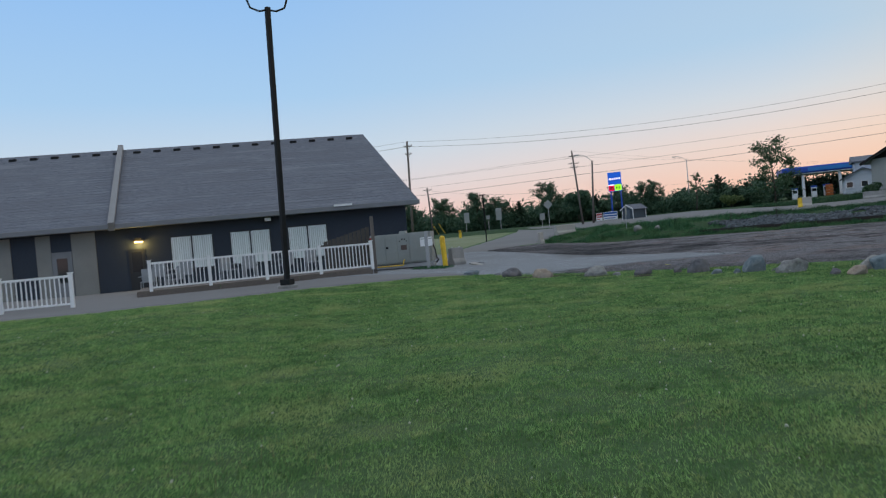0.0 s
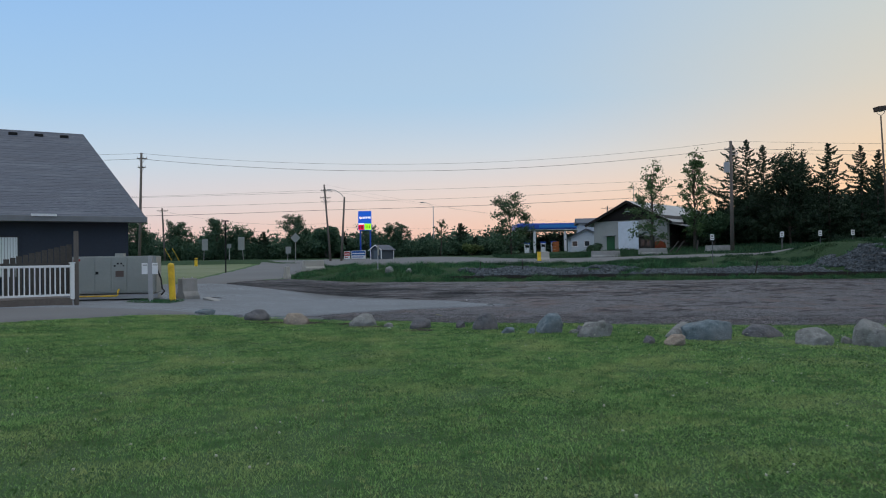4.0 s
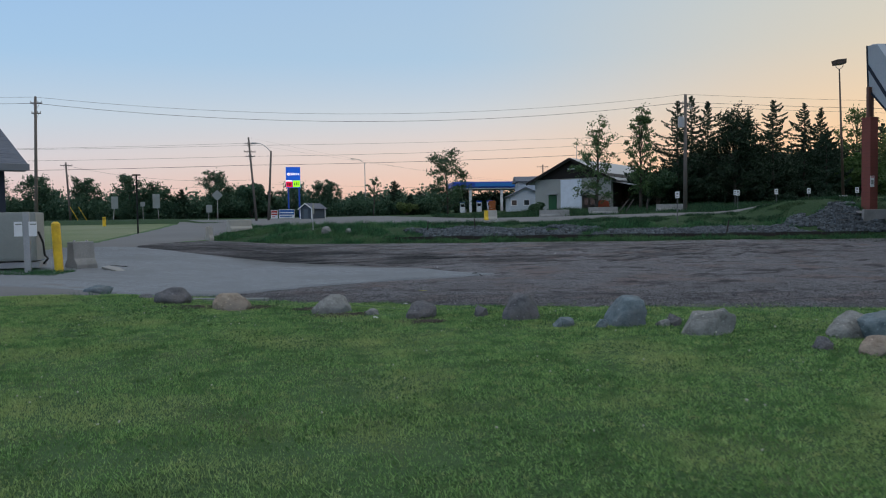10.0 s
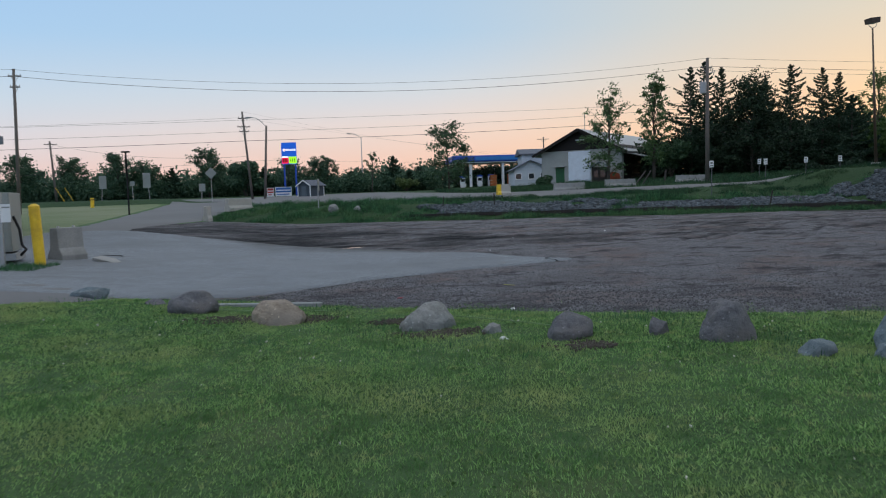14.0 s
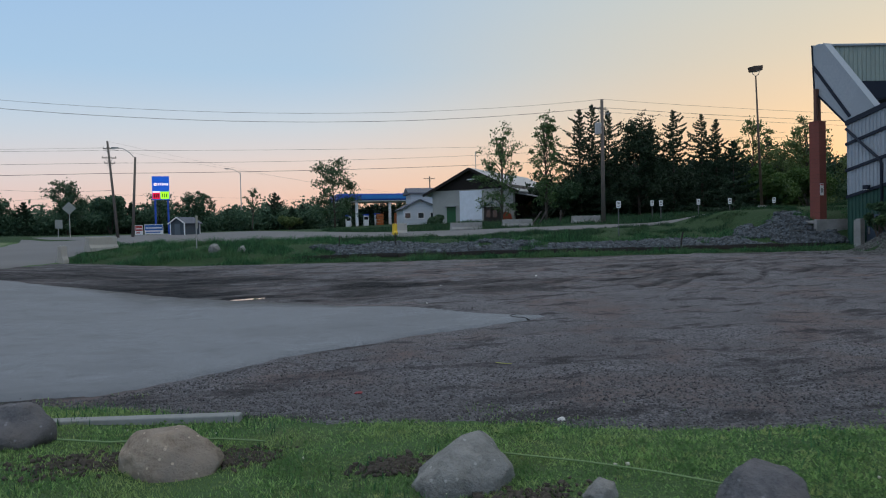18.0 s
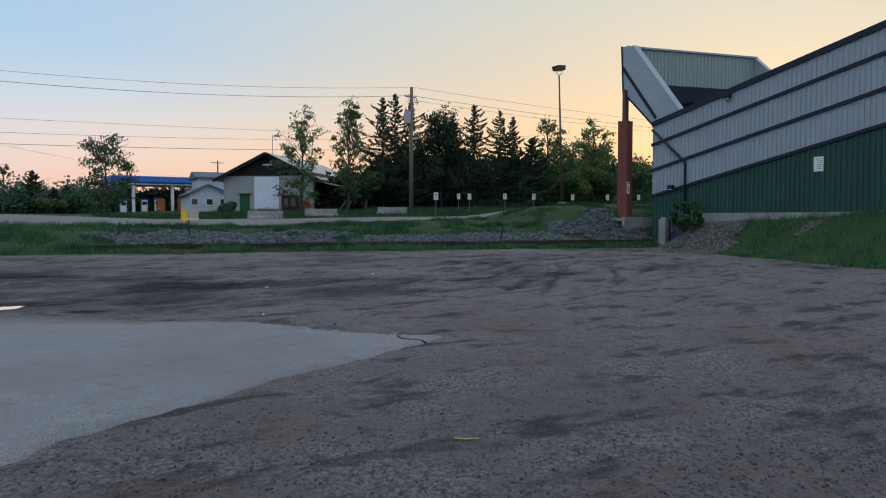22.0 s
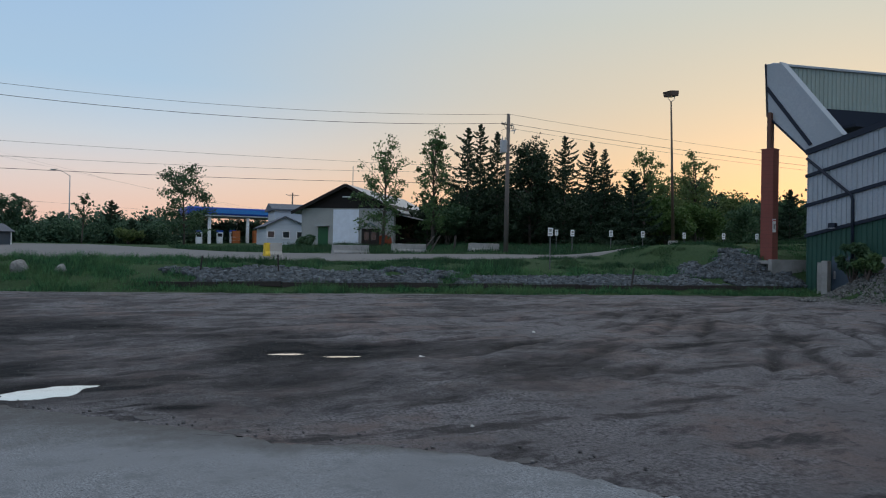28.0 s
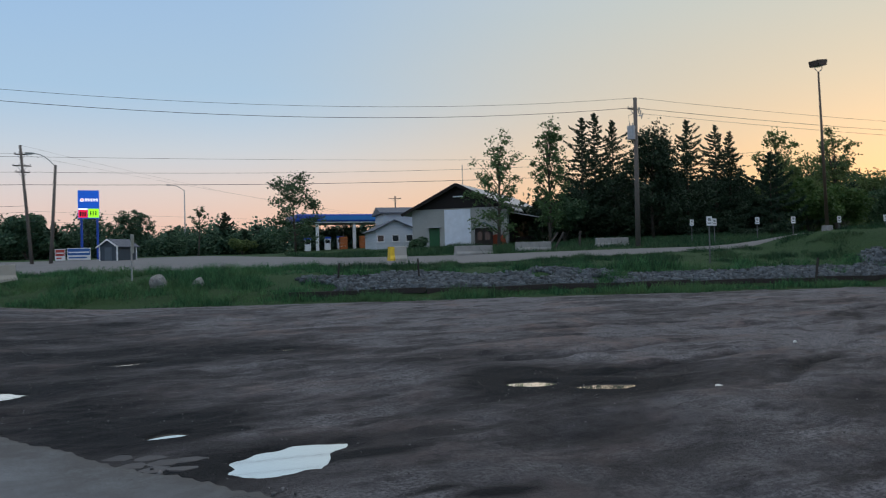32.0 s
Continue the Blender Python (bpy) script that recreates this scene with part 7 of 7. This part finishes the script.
shrub(29.75, 47.9, 1.3, 1.9, 5, LEAFDARK, "dark leafy shrub against the green wall", z=0.5)
shrub(29.2, 46.9, 1.0, 1.0, 6, LEAF, "low leafy shrub on the bank", z=0.9)
shrub(48.6, 77, 5.5, 4.6, 8, LEAFBRIGHT, "bright green bushy willow beyond the parking signs", 5200, 0.2)
shrub(57, 81, 6.0, 4.8, 9, LEAFBRIGHT, "bright green bushy willow beyond the parking signs", 5200, 0.2)
shrub(-13.5, 122, 6.0, 4.8, 10, LEAFFAR, "broad rounded dark bush by the road", 5200, 0.26)
shrub(8.9, 122.6, 2.8, 1.7, 11, LEAFLIGHT, "small rounded bush on the verge", 1600, 0.2)
shrub(35.2, 93.0, 4.0, 4.2, 13, LEAFDARK, "tall dark bush beside the workshop", 4200, 0.2)
shrub(22.5, 98.8, 2.0, 0.9, 12, LEAFDARK, "low bush against the workshop", 900, 0.16)


def blades(name, x, y, z, lo, hi, width, seed, material, label, lean=0.5, grow=1.0, short=False):
    """Grass: one tapered, bent blade at each point, joined."""
    rs = np.random.RandomState(seed)
    n = len(x)
    h = rs.uniform(lo, hi, n) * grow
    a = rs.uniform(0, 6.28, n)
    b = rs.uniform(0, 6.28, n)
    k = rs.uniform(0.1, lean, n) * h
    dx, dy = np.cos(a) * k, np.sin(a) * k
    wx, wy = np.cos(b) * width / 2, np.sin(b) * width / 2
    p = np.stack([x, y, z], 1)
    v0 = p + np.stack([wx, wy, 0 * h], 1)
    v1 = p - np.stack([wx, wy, 0 * h], 1)
    if short:
        v = np.stack([v0, v1, p + np.stack([dx, dy, h], 1)], 1).reshape(-1, 3)
        return raw_mesh(name, v, np.arange(3 * n).reshape(-1, 3), material, label, "grass", "stuff")
    mid = p + np.stack([dx * 0.4, dy * 0.4, h * 0.6], 1)
    v2 = mid - np.stack([wx, wy, 0 * h], 1) * 0.6
    v3 = mid + np.stack([wx, wy, 0 * h], 1) * 0.6
    tip = p + np.stack([dx, dy, h], 1)
    v = np.stack([v0, v1, v2, v3, tip], 1).reshape(-1, 3)
    i = 5 * np.arange(n)[:, None]
    f = np.concatenate([i + np.array([[0, 1, 2]]), i + np.array([[0, 2, 3]]), i + np.array([[3, 2, 4]])])
    return raw_mesh(name, v, f, material, label, "grass", "stuff")


def spread(n, x0, x1, y0, y1, seed):
    rs = np.random.RandomState(seed)
    return rs.uniform(x0, x1, n), rs.uniform(y0, y1, n)


gx, gy = spread(3600000, -15, 13, 4.5, 27.5, 31)
reach = np.abs(gx - np.interp(gy, [3.5, 12, 20, 28], [2.4, 0.6, -0.6, -1.0]))
clump = vnoise(gx, gy, 2.2, 41, 4, 0.65)
near = np.random.RandomState(3).rand(len(gx)) < np.clip(1.2 - reach * 0.12, 0.24, 0.74) * np.clip(0.9 + 0.35 * clump, 0.5, 1)
near &= np.random.RandomState(4).rand(len(gx)) < 0.45 + 0.55 * sstep(-0.1, 1.0, south_edge(gx) - gy + 0.5 * vnoise(gx, gy, 1.3, 44, 3))
near &= (np.abs(gx - 1.0) < 3.5 + 1.0 * (gy - 4)) & (gy < south_edge(gx) + wobble(gx, gy, 1.5, 0.25) + 0.15)
gx, gy, clump, reach = gx[near], gy[near], clump[near], reach[near]
near = road_in(gx, gy) < 0.05
gx, gy, clump, reach = gx[near], gy[near], clump[near], reach[near]
blades("lawn_blades", gx, gy, ground_z(gx, gy) - 0.005, 0.014, 0.036, 0.0085 + 0.0013 * reach, 32, BLADE, "short mown lawn grass", 1.25, np.clip(1.0 + 0.45 * clump, 0.6, 1.5), True)
gx, gy = spread(26000, -6, 11, 16.5, 28, 33)
d = south_edge(gx) - gy
keep_ = (d > -0.2) & (d < 3.2) & (wobble(gx, gy, 1.6, 1.0, 6) > 0.15)
gx, gy = gx[keep_], gy[keep_]
blades("edge_tufts", gx, gy, ground_z(gx, gy) - 0.005, 0.035, 0.10, 0.008, 34, TALL, "ragged taller grass round the boulders")
gx, gy = spread(60000, -5.5, 12, 20, 29, 133)
d = gy - south_edge(gx)
keep_ = (d > -0.25) & (d < 1.5 * np.clip(vnoise(gx, gy, 0.9, 134, 4, 0.7) + 0.12, 0, 1)) & (paved(gx, gy) < 0)
gx, gy = gx[keep_], gy[keep_]
blades("edge_fringe", gx, gy, np.maximum(lot_z(gx, gy), ground_z(gx, gy)) - 0.004, 0.012, 0.045, 0.009, 135, BLADE, "thin creeping grass at the edge of the dirt lot", 1.2, 1.0, True)
gx, gy = spread(5000, -6, 8, 4.5, 16, 35)
keep_ = wobble(gx, gy, 0.8, 1.0, 9) > 0.45
gx, gy = gx[keep_], gy[keep_]
blades("seed_heads", gx, gy, ground_z(gx, gy), 0.08, 0.15, 0.004, 36, leafy("dry_stem", (0.16, 0.17, 0.07), (0.26, 0.24, 0.12), 0.2), "thin dry seed stems in the lawn", 0.3)
gx, gy = spread(430000, -9, 40, 46, 76, 37)
u = gy - north_edge(gx)
stony = stony_bank(gx, u)
clump = vnoise(gx, gy, 0.9, 31, 3)
far_ = np.where(gx > 10, 15.0, 12.0)
keep_ = (u > -0.1 + 0.5 * vnoise(gx, gy, 0.6, 32, 3)) & (u < far_) & ~((u > 1.0) & (stony > 0.1) & (gx > 2.5)) & (road_in(gx, gy) < 0.05)
keep_ &= (gx > -8.3) & (np.random.RandomState(7).rand(len(gx)) < np.clip(0.55 + 1.5 * clump, 0.12, 1))
low_ = np.where(gx > 10, 1 - 0.3 * sstep(3.5, 6.5, u) + 0.5 * np.exp(-((u - 4.0) / 0.9) ** 2), 1.0)[keep_]
gx, gy, clump = gx[keep_], gy[keep_], clump[keep_]
tall_ = np.clip(0.7 + 1.7 * clump, 0.2, 2.2) * low_
back_ = (gy - north_edge(gx) > 5.2 + 1.5 * vnoise(gx, gy, 0.7, 137, 3)) & (gx > 6)
for name_, sel_, mat_, words in (("bank_grass", ~back_, TALL, "long rough grass on the road bank"), ("roadside_weeds", back_, DARKTALL, "darker rough grass between the bank and the road")):
    blades(name_, gx[sel_], gy[sel_], land(gx[sel_], gy[sel_]) - 0.02, 0.07, 0.26, 0.028, 38, mat_, words, 0.9, tall_[sel_], True)
gx, gy = spread(70000, 16, 31, 20, 50, 39)
o = wall_x(gy) - gx
keep_ = (o < foot(gy) + wobble(gx, gy, 1.2, 0.3)) & (o > 0.15) & (wobble(gx, gy, 0.8, 1, 3) > -0.9)
keep_ &= ~((vnoise(gy, o, 0.5, 81, 3) + 0.16 * (gy - 44.6) - 0.1 * o > 0.05) & (gy > 37.5))
keep_ &= np.random.RandomState(141).rand(len(gx)) < np.clip(0.6 + 1.5 * vnoise(gx, gy, 0.7, 142, 3), 0.1, 1)
gx, gy = gx[keep_], gy[keep_]
blades("wall_bank_grass", gx, gy, land(gx, gy) - 0.02, 0.10, 0.34, 0.03, 40, TALL, "rough grass on the bank below the green wall", 0.9, 1.0, True)
gx, gy = spread(90000, 0, 31, 48, 61, 55)
u = gy - north_edge(gx)
clump = vnoise(gx, gy, 0.8, 57, 3)
keep_ = (u > -0.15 + 0.45 * vnoise(gx, gy, 0.6, 32, 3)) & (u < 1.0) & (clump > -0.55)
gx, gy, clump = gx[keep_], gy[keep_], clump[keep_]
blades("strip_grass", gx, gy, land(gx, gy) - 0.02, 0.10, 0.30, 0.03, 56, TALL, "dark tufts of grass before the timber edging", 0.9, np.clip(0.75 + 1.2 * clump, 0.25, 1.7), True)
gx, gy = spread(120000, 10, 66, 66, 100, 58)
clump = vnoise(gx, gy, 0.5, 59, 3)
keep_ = (road_in(gx, gy) < -0.2) & (np.random.RandomState(60).rand(len(gx)) < np.clip(0.6 + clump, 0.15, 1))
gx, gy, clump = gx[keep_], gy[keep_], clump[keep_]
blades("verge_grass", gx, gy, land(gx, gy) - 0.02, 0.12, 0.42, 0.04, 61, DARKTALL, "rough grass on the far verge", 0.9, np.clip(0.9 + 0.9 * clump, 0.3, 1.6), True)
gx, gy = spread(9000, -11.2, -6.6, 30.9, 32.6, 66)
keep_ = (vnoise(gx, gy, 1.4, 67, 3) > -0.15) & (gy < 31.9 + 0.22 * (gx + 9))
gx, gy = gx[keep_], gy[keep_]
blades("unit_weeds", gx, gy, road_z(gx, gy) - 0.01, 0.04, 0.14, 0.012, 68, TALL, "weeds and rough grass round the air unit", 0.9, 1.0, True)
solid("timber_kerb", Geo().box(-2.0, 2.0, -0.07, 0.07, -0.05, 0.13), POLEWOOD, "weathered timber kerb before the air unit", "kerb", at=(-9.3, 30.75, float(road_z(-9.3, 30.75))), rz=14, bevel=0.012)
# low broad leaves among the grass
gx, gy = spread(120000, -8, 10, 4, 26, 44)
keep_ = (gy < south_edge(gx) - 0.05) & (road_in(gx, gy) < 0) & (wobble(gx, gy, 2.3, 1.0, 11) + wobble(gx, gy, 0.7, 0.8, 2) > 0.25)
gx, gy = gx[keep_], gy[keep_]
rs = np.random.RandomState(45)
v, f = scatter_quads(np.stack([gx, gy, ground_z(gx, gy) + rs.uniform(0.012, 0.04, len(gx))], 1), 0.02, rs, 1.2)
raw_mesh("clover_leaves", v, f, leafy("clover_leaf", (0.06, 0.13, 0.04), (0.13, 0.20, 0.075), 0.35, 0.7), "low clover leaves spread through the lawn", "clover", "stuff")
# clover heads in the lawn
rs = np.random.RandomState(50)
cx, cy = rs.uniform(-9, 10, 520), rs.uniform(5, 25.5, 520)
ok = (cy < south_edge(cx) - 0.1) & (road_in(cx, cy) < -0.1)
cx, cy = cx[ok], cy[ok]
stones("clover_heads", np.stack([cx, cy, ground_z(cx, cy) + 0.06], 1), 0.009, 0.018, 51, plain("clover_white", (0.6, 0.58, 0.48), 0.9), "white clover heads dotted over the lawn", "flowers")
# bare soil round the boulders, worn through the grass
rs = np.random.RandomState(52)
for x, y, a_, b_ in ((-2.08, 24.9, 0.40, 0.24), (-1.15, 24.7, 0.2, 0.16), (-0.22, 24.1, 0.2, 0.14), (0.2, 23.3, 0.36, 0.18), (1.4, 22.3, 0.2, 0.12)):
    q = rs.normal(0, 0.6, (420, 2)) * [a_, b_]
    px, py = x + q[:, 0], y + q[:, 1]
    ob = stones("soil_patch", np.stack([px, py, ground_z(px, py) + 0.006], 1), 0.008, 0.035, int(100 + 10 * y), SOIL, "crumbled bare brown soil beside a boulder", "soil")
    ob["group"] = "soil patches"

# cracks and broken bits at the apron's edge
for line in ([(3.66, 31.42), (3.58, 31.36), (3.5, 31.25), (3.47, 31.13), (3.55, 31.0), (3.64, 30.86), (3.72, 30.82), (3.84, 30.92), (3.92, 31.02)], [(3.1, 32.15), (2.92, 32.3), (2.86, 32.55), (2.68, 32.95)], [(-3.2, 34.1), (-2.4, 33.7), (-1.9, 33.8), (-1.1, 33.2)], [(-4.4, 36.9), (-3.6, 36.4), (-3.2, 36.5), (-2.5, 36.0)], [(0.6, 35.15), (0.9, 34.95), (1.05, 34.98), (1.3, 34.75)], [(-1.6, 37.3), (-1.2, 37.0), (-0.9, 37.05), (-0.5, 36.6)]):
    pts = []
    for (xa, ya), (xb, yb) in zip(line[:-1], line[1:]):
        for k in range(4):
            q = k / 4
            px, py = xa + (xb - xa) * q, ya + (yb - ya) * q
            pts.append((px + 0.02 * math.sin(19 * px + 7 * py), py + 0.015 * math.sin(23 * px), float(apron_z(px, py)) - 0.004))
    part("crack", Geo().chain(pts, 0.014 if line[0][0] > 3.41 else 0.005, 5), plain("crack_black", (0.02, 0.02, 0.02), 0.9) if "crack_black" not in bpy.data.materials else bpy.data.materials["crack_black"], apron)
rnd = random.Random(91)
BROKEN = surface("dusty_asphalt", (0.055, 0.056, 0.062), (0.105, 0.106, 0.112), 0.92, 1.2, 40.0, 0.8, 0.012, third=(0.085, 0.080, 0.080), per_object=0.2)
for px, py in ((-1.72, 38.58), (-1.5, 38.5), (-1.6, 38.3), (-1.38, 38.28), (-1.48, 38.1), (-1.26, 38.06), (-1.2, 38.3), (0.35, 36.05), (1.0, 35.25), (2.75, 33.4)):
    g = Geo()
    a0 = rnd.uniform(0, 6.28)
    ring = [(rnd.uniform(0.07, 0.15) * math.cos(a0 + k * 1.05) * 1.2, rnd.uniform(0.06, 0.10) * math.sin(a0 + k * 1.05)) for k in range(6)]
    g.prism(ring, "z", -0.06, 0.0)
    ob = part("asphalt_piece", g, BROKEN, apron, bevel=0.006)
    ob.matrix_basis = pose(px, py, float(max(lot_z(px, py), apron_z(px, py))) + 0.006, rnd.uniform(-6, 6), rnd.uniform(-6, 6), 0)
g = Geo().prism([(-0.3, -0.12), (0.28, -0.16), (0.34, 0.02), (0.1, 0.14), (-0.26, 0.12)], "z", 0.0, 0.07)
shard = solid("concrete_shard", g, CONCRETE, "broken grey concrete shard beside the concrete block", "rubble", at=(-5.95, 33.3, land1(-5.95, 33.3) + 0.03), rz=-20, bevel=0.01)
shard.rotation_euler = (radians(8), radians(12), radians(-20))
rs = np.random.RandomState(77)
t_ = rs.uniform(0, 1, 90)
fx = np.interp(t_, [0, 0.35, 0.6, 1], [-2.6, -0.6, 1.0, 3.6]) + rs.normal(0, 0.16, 90)
fy = np.interp(t_, [0, 0.35, 0.6, 1], [38.7, 36.7, 35.2, 32.6]) + rs.normal(0, 0.2, 90) + 0.15
stones("asphalt_crumbs", np.stack([fx, fy, lot_z(fx, fy) + 0.012], 1), 0.01, 0.032, 78, PEBBLE, "broken crumbs of asphalt along the apron edge")
